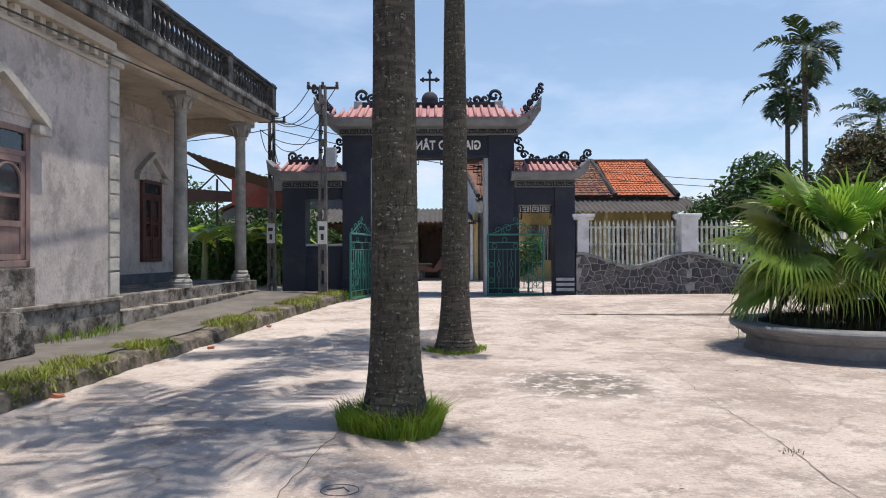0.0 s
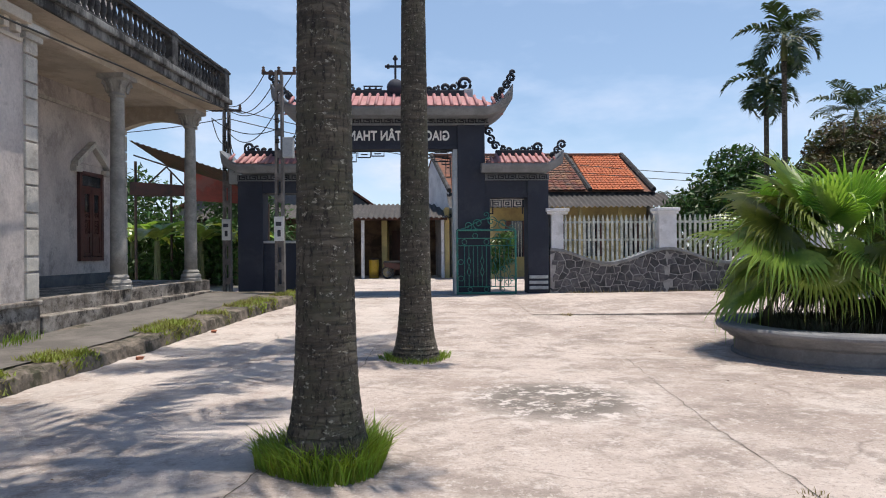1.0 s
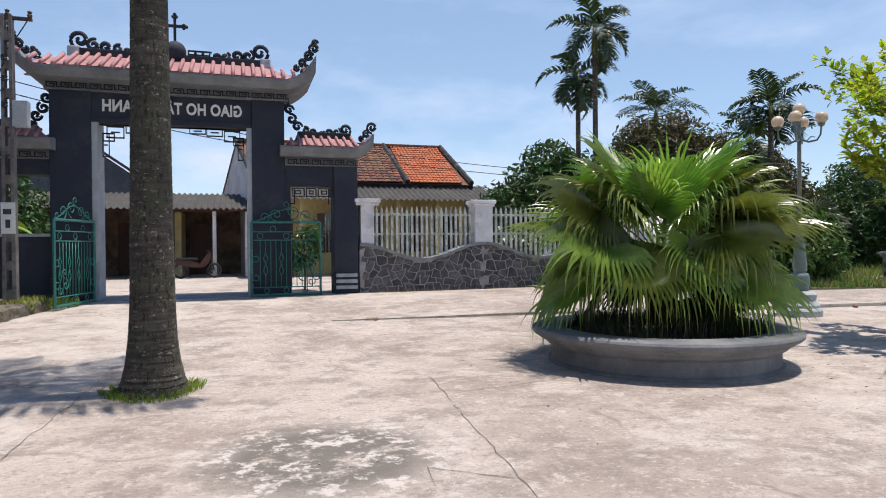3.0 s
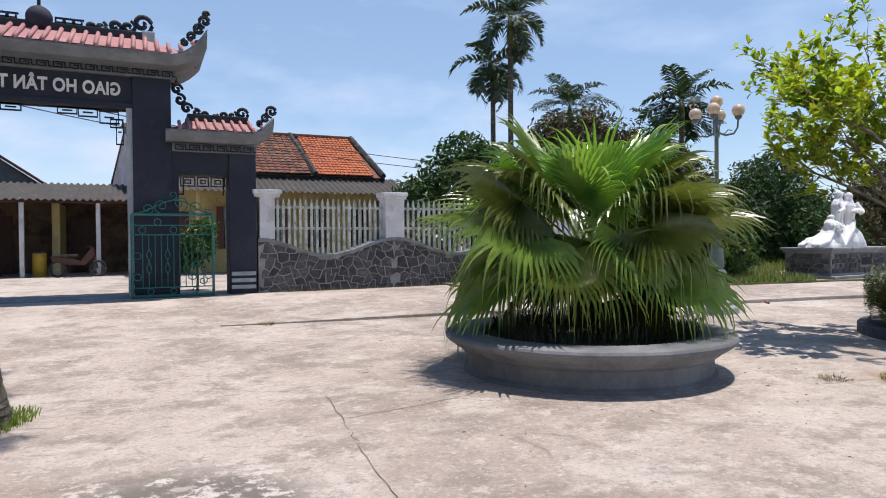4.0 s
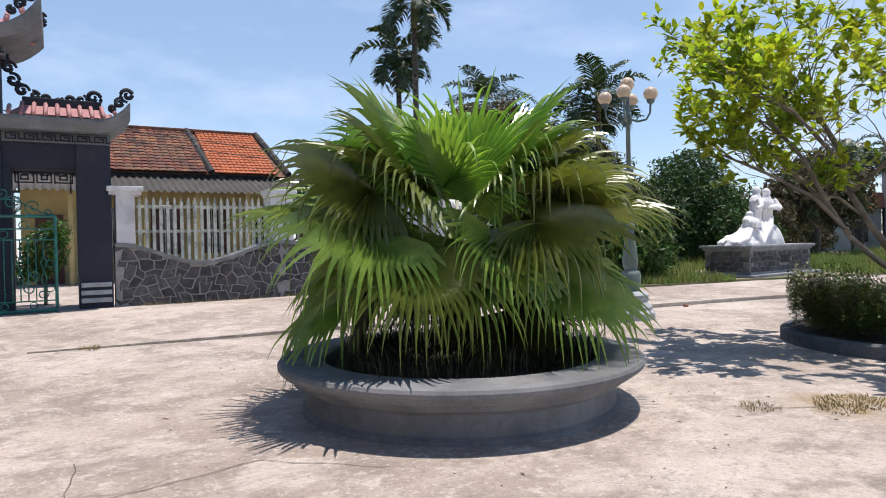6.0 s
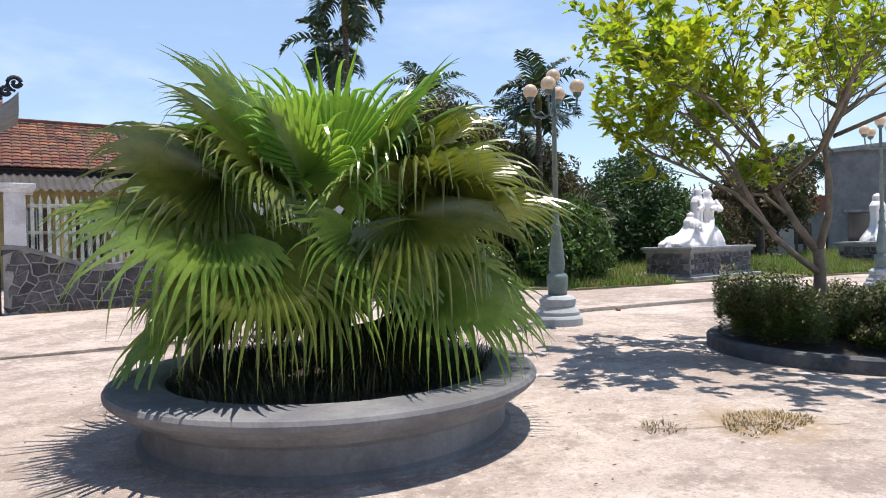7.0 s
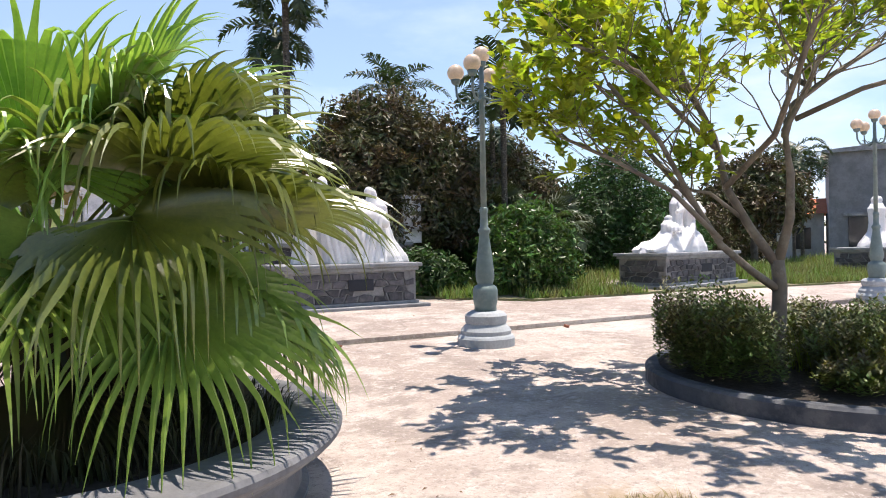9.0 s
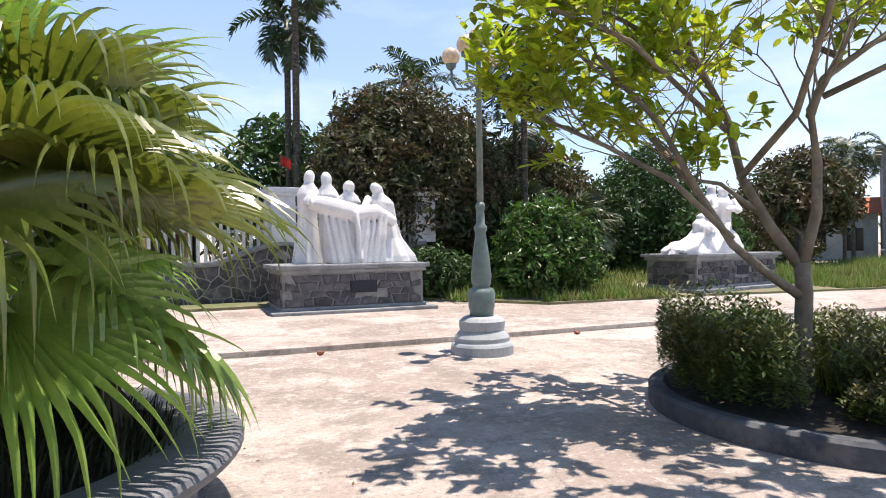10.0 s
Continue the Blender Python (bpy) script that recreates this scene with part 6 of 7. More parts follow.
# ---- foliage ----
def leaf_cloud(blobs, n, size, seed, flat=0.5, core=0.55):
    """Folded leaves scattered through the outer part of several ellipsoids: (x, y, z, rx, ry, rz) each."""
    rng = np.random.default_rng(seed)
    vol = np.array([b[3] * b[4] + b[3] * b[5] + b[4] * b[5] for b in blobs])
    pick = rng.choice(len(blobs), n, p=vol / vol.sum())
    B = np.array(blobs)[pick]
    d = rng.normal(size=(n, 3))
    d /= np.linalg.norm(d, axis=1, keepdims=True)
    rad = (core + (1 - core) * rng.random(n) ** 0.6)[:, None]
    lump = 1 + 0.18 * np.sin(d[:, :1] * 7 + pick[:, None]) * np.cos(d[:, 1:2] * 6 + 2 * pick[:, None]) + 0.10 * np.sin(d[:, 2:] * 13 + d[:, :1] * 9)
    c = B[:, :3] + d * rad * lump * B[:, 3:]
    nrm = rng.normal(size=(n, 3)) * 0.7 + d * 0.6 + np.array([0, 0, flat])
    nrm /= np.linalg.norm(nrm, axis=1, keepdims=True)
    a = np.cross(nrm, rng.normal(size=(n, 3)))
    a /= np.linalg.norm(a, axis=1, keepdims=True)
    b = np.cross(nrm, a)
    s = size * rng.uniform(0.6, 1.3, (n, 1))
    P = np.stack([c - a * s, c + b * s * 0.42 + nrm * s * 0.12, c + a * s * 1.1 - nrm * s * 0.2, c - b * s * 0.42 + nrm * s * 0.12], 1).reshape(-1, 3)
    idx = np.arange(n)[:, None] * 4
    F = np.concatenate([idx + np.array([[0, 1, 2]]), idx + np.array([[0, 2, 3]])])
    return P.tolist(), F.tolist()


def limbs(bm, start, dirv, length, radius, depth, rnd, tips, spread=0.7, lift=0.15, wob=0.16):
    p, d = Vector(start), Vector(dirv).normalized()
    pts, rad = [p.copy()], [radius]
    n = 5
    for i in range(n):
        d = (d + Vector((rnd.uniform(-wob, wob), rnd.uniform(-wob, wob), rnd.uniform(-wob, wob) + lift * 0.3))).normalized()
        p = p + d * length / n
        pts.append(p.copy())
        rad.append(radius * (1 - 0.42 * (i + 1) / n))
    tube(bm, pts, rad, 8 if radius > 0.03 else 5)
    if depth == 0:
        tips.append((p.copy(), d.copy()))
        return
    for k in range(3 if depth > 1 else 2 + rnd.randint(0, 1)):
        nd = (d + Vector((rnd.uniform(-1, 1), rnd.uniform(-1, 1), rnd.uniform(-0.5, 0.9))) * spread + Vector((0, 0, lift))).normalized()
        limbs(bm, p if k < 2 else pts[3], nd, length * rnd.uniform(0.55, 0.8), rad[-1] * 0.8, depth - 1, rnd, tips, spread, lift, wob)


def broadleaf(name, label, x, y, z0, trunk_h, trunk_r, blobs, n, size, mat, seed, group=""):
    t = thing(name, label, "tree", pose(x, y, z0), group)
    rnd = random.Random(seed)
    bm = bmesh.new()
    tips = []
    tube(bm, [(0, 0, -0.1), (0.02, 0.03, trunk_h * 0.5), (0, 0, trunk_h)], [trunk_r * 1.3, trunk_r, trunk_r * 0.9], 10)
    for b in blobs[:5]:
        v = Vector(b[:3]) - Vector((0, 0, trunk_h))
        limbs(bm, (0, 0, trunk_h * 0.95), v, v.length * 0.8, trunk_r * 0.6, 1, rnd, tips, 0.5)
    part("trunk", bm, BARK, t, smooth=True)
    V, F = leaf_cloud(blobs, n, size, seed)
    raw("crown", V, F, mat, t)
    return t


broadleaf("tree", "dense dark mango tree with reddish brown young leaves", 14.2, 20.9, 0.27, 1.3, 0.16,
          [(0, 0, 3.4, 2.0, 2.0, 1.75), (-1.3, -0.4, 2.8, 1.4, 1.5, 1.45), (1.5, -0.2, 2.8, 1.3, 1.5, 1.35), (-0.5, 0.2, 4.15, 1.2, 1.2, 0.95), (1.2, 0.4, 3.75, 1.1, 1.1, 0.95), (0, -0.8, 2.0, 2.1, 1.2, 1.1)], 34000, 0.09, DARK_LEAF, 61)
broadleaf("tree", "light leafy green tree beyond the boundary wall", 11.6, 25.0, 0.27, 1.5, 0.12,
          [(0, 0, 3.0, 1.6, 1.6, 1.2), (-1.2, 0, 2.5, 1.2, 1.2, 0.9), (1.4, 0, 3.4, 1.5, 1.3, 1.1), (0.4, 0, 4.3, 1.0, 1.0, 0.7)], 5200, 0.13, MID_LEAF, 62)
broadleaf("tree", "broad dark green tree beside the lawn", 31.5, 21.5, 0.27, 1.4, 0.15,
          [(0, 0, 3.0, 2.2, 2.0, 1.4), (-1.7, 0, 2.6, 1.3, 1.4, 1.1), (1.7, 0, 2.6, 1.4, 1.4, 1.2), (0.2, 0, 3.9, 1.3, 1.3, 0.9)], 9000, 0.14, DARK_LEAF, 63)
broadleaf("tree", "dark green tree at the back of the garden", 20.8, 25.5, 0.27, 1.6, 0.15,
          [(0, 0, 3.2, 2.2, 2.0, 1.5), (-1.9, 0, 2.7, 1.6, 1.5, 1.2), (2.2, 0, 2.7, 1.6, 1.6, 1.3), (0.4, 0.3, 4.2, 1.3, 1.3, 0.9)], 9000, 0.14, DARK_LEAF, 64)
broadleaf("round_bush", "clipped round glossy green bush beside the paving", 15.9, 17.6, 0.2, 0.5, 0.08,
          [(0, 0, 1.15, 1.15, 1.1, 1.05), (-0.4, -0.3, 0.75, 0.9, 0.9, 0.7), (0.45, -0.2, 0.8, 0.85, 0.9, 0.75), (0.1, 0, 1.6, 0.75, 0.75, 0.6), (-0.7, -0.5, 1.2, 0.4, 0.4, 0.4), (0.6, -0.6, 1.3, 0.4, 0.4, 0.4), (0.0, -0.9, 0.9, 0.45, 0.35, 0.4)], 12000, 0.08, BUSH_LEAF, 65)
broadleaf("shrub", "dark low shrub behind the pedestals", 13.5, 18.3, 0.22, 0.3, 0.05, [(0, 0, 0.6, 0.7, 0.6, 0.6), (0.6, 0, 0.5, 0.6, 0.5, 0.5)], 2600, 0.08, MID_LEAF, 66)
broadleaf("shrub", "small leafy green shrub behind the side doorway", 2.7, 20.9, 0.27, 0.7, 0.03, [(0, 0, 1.1, 0.45, 0.4, 0.5), (0.2, 0, 1.5, 0.3, 0.3, 0.3), (-0.25, 0, 0.75, 0.3, 0.3, 0.25)], 1500, 0.06, BUSH_LEAF, 69)
broadleaf("shrub", "tall dark columnar shrub", 27.2, 20.5, 0.25, 0.5, 0.06, [(0, 0, 1.2, 0.7, 0.7, 1.3), (0, 0, 0.6, 0.8, 0.8, 0.7)], 3000, 0.08, DARK_LEAF, 67)

for i, (x, y, k) in enumerate(((19.3, 22.8, 1.0), (23.6, 21.9, 0.95), (22.0, 27.0, 1.1), (17.4, 23.6, 0.9))):
    broadleaf("tree", "dark leafy tree at the back of the garden", x, y, 0.27, 1.4, 0.13, [(0, 0, 2.9 * k, 1.9, 1.7, 1.5 * k), (-1.3, 0, 2.3 * k, 1.2, 1.3, 1.2 * k), (1.3, 0.2, 2.4 * k, 1.3, 1.3, 1.2 * k), (0.2, 0, 3.9 * k, 1.1, 1.1, 0.8 * k), (0, -0.5, 1.3 * k, 1.7, 1.1, 1.0)], 13500, 0.09, (DARK_LEAF, MID_LEAF)[i % 2], 260 + i, "garden trees")
for i, (x, y, r, h) in enumerate(((16.9, 20.6, 1.3, 1.5), (18.6, 20.8, 1.2, 1.3), (24.3, 20.2, 1.5, 1.6), (26.0, 22.5, 1.6, 1.7), (22.4, 21.6, 1.5, 1.7), (29.0, 24.0, 1.7, 1.5), (25.4, 21.4, 1.6, 2.2), (28.6, 22.4, 1.7, 2.3), (21.6, 23.2, 1.6, 2.0), (34.0, 24.0, 1.8, 1.4))):
    broadleaf("shrub", "dark leafy shrub at the back of the garden", x, y, 0.27, 0.5, 0.06, [(0, 0, h * 0.6, r, r * 0.8, h * 0.7), (-r * 0.5, 0, h * 0.9, r * 0.6, r * 0.6, h * 0.5), (r * 0.5, -0.2, h * 0.7, r * 0.6, r * 0.6, h * 0.5)], 4200, 0.10, DARK_LEAF if i % 2 else MID_LEAF, 160 + i, "garden shrubs")
for i, (x, y, z) in enumerate(((18.3, 19.6, 1.5), (20.0, 21.2, 1.7), (17.6, 21.0, 1.9))):
    fan_palm("fan_palm", "dusty fan palm at the back of the garden", x, y, 0.27, 30 + i, 22, 0.75, 0.7, "garden fan palms", trunk_h=z, segs=24, mat=DUSTY_FAN_LEAF)
feather_palm("areca_palm", "tall slender areca palm with feathery crown", 11.25, 20.4, 0.27, 0.11, 0.075, 6.85, 14, 1.4, 0.52, 71, "areca palms", lo=-0.75, hi=1.25, bend=1.5, pairs=28, shaft=0.75)
feather_palm("areca_palm", "tall slender areca palm with ragged lower crown", 11.5, 21.9, 0.27, 0.11, 0.075, 6.05, 14, 1.4, 0.52, 72, "areca palms", lo=-0.9, hi=1.15, bend=1.6, pairs=28, shaft=0.6)
feather_palm("areca_palm", "areca palm rising above the dark mango tree", 16.6, 25.0, 0.27, 0.11, 0.08, 5.9, 13, 1.9, 0.62, 73, "areca palms", lo=-0.3, hi=1.35, bend=1.1, pairs=22, shaft=0.4)
feather_palm("areca_palm", "areca palm with dark spreading fronds", 16.7, 19.3, 0.27, 0.11, 0.08, 4.9, 14, 1.4, 0.6, 74, "areca palms", lo=-0.8, hi=1.35, bend=1.2, pairs=28, shaft=0.5)
feather_palm("areca_palm", "areca palm with dark spreading fronds", 18.4, 22.0, 0.27, 0.11, 0.08, 4.4, 10, 1.4, 0.6, 75, "areca palms", lo=-0.7, hi=1.3, bend=1.3, pairs=22, shaft=0.5)
feather_palm("areca_palm", "distant slender palm near the grey building", 37.0, 22.5, 0.27, 0.11, 0.08, 4.6, 12, 1.7, 0.62, 76, "areca palms", lo=-0.7, hi=1.2, bend=1.9, pairs=30, shaft=0.4)
feather_palm("areca_palm", "distant slender palm near the grey building", 39.0, 24.0, 0.27, 0.11, 0.08, 5.2, 12, 1.7, 0.62, 77, "areca palms", lo=-0.7, hi=1.2, bend=1.9, pairs=30, shaft=0.4)
for i, (x, y, z) in enumerate(((1.8, 44, 3.6), (3.4, 46, 3.9), (12.6, 34, 3.4), (14.6, 35, 3.0), (-0.4, 47, 3.4))):
    feather_palm("areca_palm", "far palm crown beyond the roofs", x, y, 0.27, 0.11, 0.09, z, 10, 1.7, 0.5, 80 + i, "areca palms", lo=-0.5, hi=1.2, bend=1.4, pairs=14)


def far_woods():
    rnd = random.Random(8)
    blobs = []
    for i in range(46):
        x = -45 + 2.8 * i + rnd.uniform(-1, 1)
        if -6 < x < 10.8:
            continue
        y = rnd.uniform(44, 58) if x < 12 else rnd.uniform(30, 44) + max(0, x - 30) * 0.1
        h = rnd.uniform(1.6, 3.0)
        blobs.append((x, y, h * 0.8, rnd.uniform(2.0, 3.4), 2.0, h))
    V, F = leaf_cloud(blobs, 30000, 0.26, 5, core=0.75)
    tagged(raw("far_woods", V, F, DARK_LEAF), "dark green belt of distant trees", "woods", kind="stuff")
    blobs = [(-10.5, 25.5, 1.6, 2.2, 1.5, 1.7), (-8.3, 26.5, 1.4, 1.6, 1.4, 1.4), (-13, 24, 2.0, 2.5, 1.6, 2.2), (-6.2, 27.5, 1.2, 1.5, 1.2, 1.2), (-9.2, 23.2, 0.7, 1.4, 0.9, 0.7), (-6.8, 24.6, 1.6, 0.9, 0.9, 1.2), (-11.5, 28, 3.4, 2.0, 1.5, 1.4), (-7.4, 29, 3.8, 1.6, 1.5, 1.2),
             (-9.5, 26.6, 1.4, 1.7, 0.9, 1.7), (-7.0, 27.0, 1.3, 1.7, 0.9, 1.6), (-5.0, 27.2, 1.2, 1.5, 0.9, 1.4), (-8.4, 25.2, 0.9, 1.2, 0.8, 1.0), (-6.0, 26.0, 0.8, 1.2, 0.8, 0.9), (-6.6, 28.5, 2.6, 1.6, 1.0, 1.2)]
    V, F = leaf_cloud(blobs, 22000, 0.13, 6, core=0.3)
    tagged(raw("thicket", V, F, MID_LEAF), "dense green thicket behind the porch", "thicket", kind="stuff")


far_woods()


def banana(x, y, z, seed):
    rnd = random.Random(seed)
    t = thing("banana_plant", "banana plant with broad torn green leaves", "banana plant", pose(x, y, z), "banana plants")
    bm = bmesh.new()
    tube(bm, [(0, 0, 0), (0.02, 0, 1.0), (0, 0.02, 1.7)], [0.13, 0.1, 0.07], 10)
    part("stem", bm, FAN_STALK, t)
    for i in range(8):
        yaw, el = i * 2.4, rnd.uniform(0.7, 1.3)
        p, e = Vector((0, 0, 1.5)), el
        V, Fc = [], []
        n = 10
        for k in range(n + 1):
            w = 0.26 * math.sin(math.pi * min(1, (k + 0.6) / (n + 0.8))) ** 0.7 * (1 if k > 1 else 0.2)
            sd = Vector((-math.sin(yaw), math.cos(yaw), 0))
            V += [p - sd * w + Vector((0, 0, 0.25 * w)), p, p + sd * w + Vector((0, 0, 0.25 * w))]
            e -= 0.17
            p = p + Vector((math.cos(yaw) * math.cos(e), math.sin(yaw) * math.cos(e), math.sin(e))) * 0.19
        for k in range(n):
            a = 3 * k
            Fc += [(a, a + 1, a + 4, a + 3), (a + 1, a + 2, a + 5, a + 4)]
        raw("leaf", V, Fc, FAN_LEAF, t)


for i, (x, y) in enumerate(((-8.2, 22.6), (-7.2, 23.8), (-9.4, 23.6), (-6.3, 25.0), (-7.7, 25.6))):
    banana(x, y, 0.3, i)


# ---- lawn ----
def lawn():
    V = [(8.5, 18.4), (13.2, 18.1), (15.0, 16.2), (19, 15.9), (24, 15.0), (31, 14.0), (44, 12.2), (60, 30), (30, 40), (8.5, 26)]
    bm = bmesh.new()
    turf = bm.faces.new([bm.verts.new((x, y, rise(y) + 0.10)) for x, y in V])
    for low in bmesh.ops.extrude_face_region(bm, geom=[turf])["geom"]:
        if isinstance(low, bmesh.types.BMVert):
            low.co.z -= 0.3
    bmesh.ops.recalc_face_normals(bm, faces=bm.faces[:])
    tagged(part("lawn", bm, material("lawn_soil", (0.13, 0.16, 0.06), (0.24, 0.20, 0.13), 1.5, 0.95, bump=0.5)), "weedy green lawn behind the paving", "lawn", kind="structure")
    rnd = random.Random(14)
    VV, FF = [], []
    for _ in range(34000):
        x = rnd.uniform(12.5, 42)
        y = rnd.uniform(0, 1)
        lo = 18.2 if x < 13.5 else (16.3 - (x - 15) * 0.135 if x > 15 else 17.2)
        y = lo + y ** 1.7 * 8
        if 18.2 < x < 23.2 and y < 19.2 - (x - 18) * 0.2:
            continue
        tall = noise.noise((x * 0.5, y * 0.5, 2)) + 0.3
        ln = rnd.uniform(0.05, 0.24) + max(0, tall) * 0.42 * min(1, (y - lo) / 1.2)
        a = rnd.uniform(0, 6.28)
        l, w = ln * rnd.uniform(0.2, 0.7), rnd.uniform(0.012, 0.03)
        z = rise(y) + 0.1
        k = len(VV)
        VV += [(x - w * math.sin(a), y + w * math.cos(a), z), (x + w * math.sin(a), y - w * math.cos(a), z), (x + l * math.cos(a), y + l * math.sin(a), z + ln)]
        FF.append((k, k + 1, k + 2))
    tagged(raw("grass", VV, FF, material("lawn_grass", (0.14, 0.24, 0.05), (0.21, 0.22, 0.08), 1.2, 0.7, bump=0, vary=0.4, translucent=0.3, per="island")), "long sunlit green grass and weeds", "grass", kind="stuff")


lawn()


FENCE_GREEN = material("faded_green_fence_paint", (0.16, 0.27, 0.19), (0.10, 0.19, 0.13), 4.0, 0.8, stain=(0.07, 0.1, 0.07), stain_scale=3.0, stain_amount=0.5)


def back_fence():
    f = thing("fence", "faded green picket fence behind the garden trees", "fence", pose(14.2, 22.8, 0.27, 0, 0, 4))
    for z in (0.5, 1.5):
        part("rail", boxed(0, 16, -0.03, 0.03, z, z + 0.08, 0.008), FENCE_GREEN, f)
    me = None
    for i in range(110):
        x = 0.1 + i * 0.145
        if me is None:
            me = part("picket", prism(bmesh.new(), [(-0.035, 0), (0.035, 0), (0.035, 1.75), (0, 1.85), (-0.035, 1.75)], -0.06, -0.03), FENCE_GREEN, f, m=pose(x, 0, 0)).data
        else:
            piece("picket", me, f, pose(x, 0, 0))


back_fence()


# ---- statues on pedestals ----
def pedestal(x, y, z, yaw, w, d, h, seed, label):
    t = thing("pedestal", label, "pedestal", pose(x, y, z, 0, 0, yaw), "stone pedestals")
    part("foot", box(boxed(-w / 2 - 0.22, w / 2 + 0.22, -d / 2 - 0.22, d / 2 + 0.22, -0.1, 0.14, 0.02), -w / 2 - 0.05, w / 2 + 0.05, -d / 2 - 0.05, d / 2 + 0.05, 0.14, 0.2, 0.01), WALL_CAP, t, "grey cement foot")
    part("body", boxed(-w / 2, w / 2, -d / 2, d / 2, 0.14, h - 0.14, 0.015), PED_MORTAR, t)
    part("top_slab", box(boxed(-w / 2 - 0.05, w / 2 + 0.05, -d / 2 - 0.05, d / 2 + 0.05, h - 0.15, h - 0.08, 0.015), -w / 2 - 0.11, w / 2 + 0.11, -d / 2 - 0.11, d / 2 + 0.11, h - 0.08, h, 0.02), WALL_CAP, t, "moulded grey top slab")
    rnd = random.Random(seed)

    def face(length, place):
        rows, cols = 4, max(3, int(length / 0.26))
        ch, cw = (h - 0.38) / rows, length / cols
        grid = {}

        def at(i, j):
            if (i, j) not in grid:
                edge_x, edge_z = i in (0, 2 * cols), j in (0, rows)
                grid[i, j] = (-length / 2 + cw * i / 2 + (0 if edge_x else rnd.uniform(-0.26, 0.26) * cw), 0.2 + ch * j + (0 if edge_z else rnd.uniform(-0.3, 0.3) * ch))
            return grid[i, j]

        for r in range(rows):
            for c in range(cols):
                o = 2 * c + (r % 2)
                if o + 2 > 2 * cols:
                    continue
                poly = [at(o, r), at(o + 1, r), at(o + 2, r), at(o + 2, r + 1), at(o + 1, r + 1), at(o, r + 1)]
                cx, cz = sum(p[0] for p in poly) / 6, sum(p[1] for p in poly) / 6
                if length > 2 and abs(cx - 0.15) < 0.28 and abs(cz - h * 0.55) < 0.16:
                    continue
                vs = [(cx + (a - cx) * 0.9, 0.0, cz + (b - cz) * 0.9) for a, b in poly] + [(cx + (a - cx) * 0.8, -0.025, cz + (b - cz) * 0.8) for a, b in poly]
                fs = [(6, 7, 8, 9, 10, 11)] + [(k, (k + 1) % 6, (k + 1) % 6 + 6, k + 6) for k in range(6)]
                raw("stone", vs, fs, STONE, t, m=place)

    face(w - 0.06, pose(0, -d / 2, 0))
    face(d - 0.06, pose(-w / 2, 0, 0, 0, 0, -90))
    part("plaque", boxed(-0.1, 0.4, -d / 2 - 0.035, -d / 2 - 0.005, h * 0.45, h * 0.68, 0.006), ORNAMENT, t, "dark blank plaque")
    return t


def robed(bm, x, y, z, h, lean=(0, 0), girth=0.3, seed=0, bow=0.0, base=1.25):
    """A plain robed upright form with a small rounded top."""
    rings = []
    segs = 22
    prof = [(base, 0), (base * 0.92, 0.08), (0.86, 0.3), (0.72, 0.48), (0.78, 0.62), (0.86, 0.74), (0.66, 0.805), (0.44, 0.84), (0.36, 0.865), (0.41, 0.90), (0.40, 0.945), (0.27, 0.98), (0.1, 1.0)]
    for r, f in prof:
        bend = f ** 1.8
        cx, cy = x + lean[0] * bend * h, y + lean[1] * bend * h
        cz = z + f * h - bow * bend * h * 0.3
        row = []
        for k in range(segs):
            a = 2 * math.pi * k / segs
            fold = 1 + (0.19 * math.sin(7 * a + seed + 3 * f) + 0.10 * math.sin(12 * a + 2 * seed)) * max(0, 0.84 - f)
            sq = 0.72 if f < 0.83 else 1.0
            row.append(bm.verts.new((cx + girth * r * fold * math.cos(a), cy + girth * r * fold * sq * math.sin(a), cz)))
        rings.append(row)
    for a, b in zip(rings, rings[1:]):
        for k in range(segs):
            j = (k + 1) % segs
            bm.faces.new((a[k], a[j], b[j], b[k]))
    bm.faces.new(rings[-1])
    bm.faces.new(rings[0][::-1])


def mound(bm, x, y, z, rx, ry, rz, seed, yaw=0.0):
    n0 = len(bm.verts)
    r = bmesh.ops.create_uvsphere(bm, u_segments=26, v_segments=14, radius=1.0)
    for v in r["verts"]:
        c = v.co.copy()
        k = 1 + 0.12 * math.sin(9 * math.atan2(c.y, c.x) + seed) + 0.12 * noise.noise(c * 3 + Vector((seed, 0, 0)))
        px, py = c.x * rx * k, c.y * ry * k
        v.co = Vector((x + px * math.cos(yaw) - py * math.sin(yaw), y + px * math.sin(yaw) + py * math.cos(yaw), z + max(-0.02, c.z * rz * k)))


def statue(name, label, m, build):
    bm = bmesh.new()
    build(bm)
    ob = part(name, bm, WHITE_STATUE, m=m, smooth=True)
    skin = ob.modifiers.new("skin", "REMESH")
    skin.mode, skin.voxel_size, skin.use_smooth_shade = "VOXEL", 0.018, True
    soft = ob.modifiers.new("soft", "SMOOTH")
    soft.iterations, soft.factor = 1, 0.5
    return tagged(ob, label, "statue", "white statues")


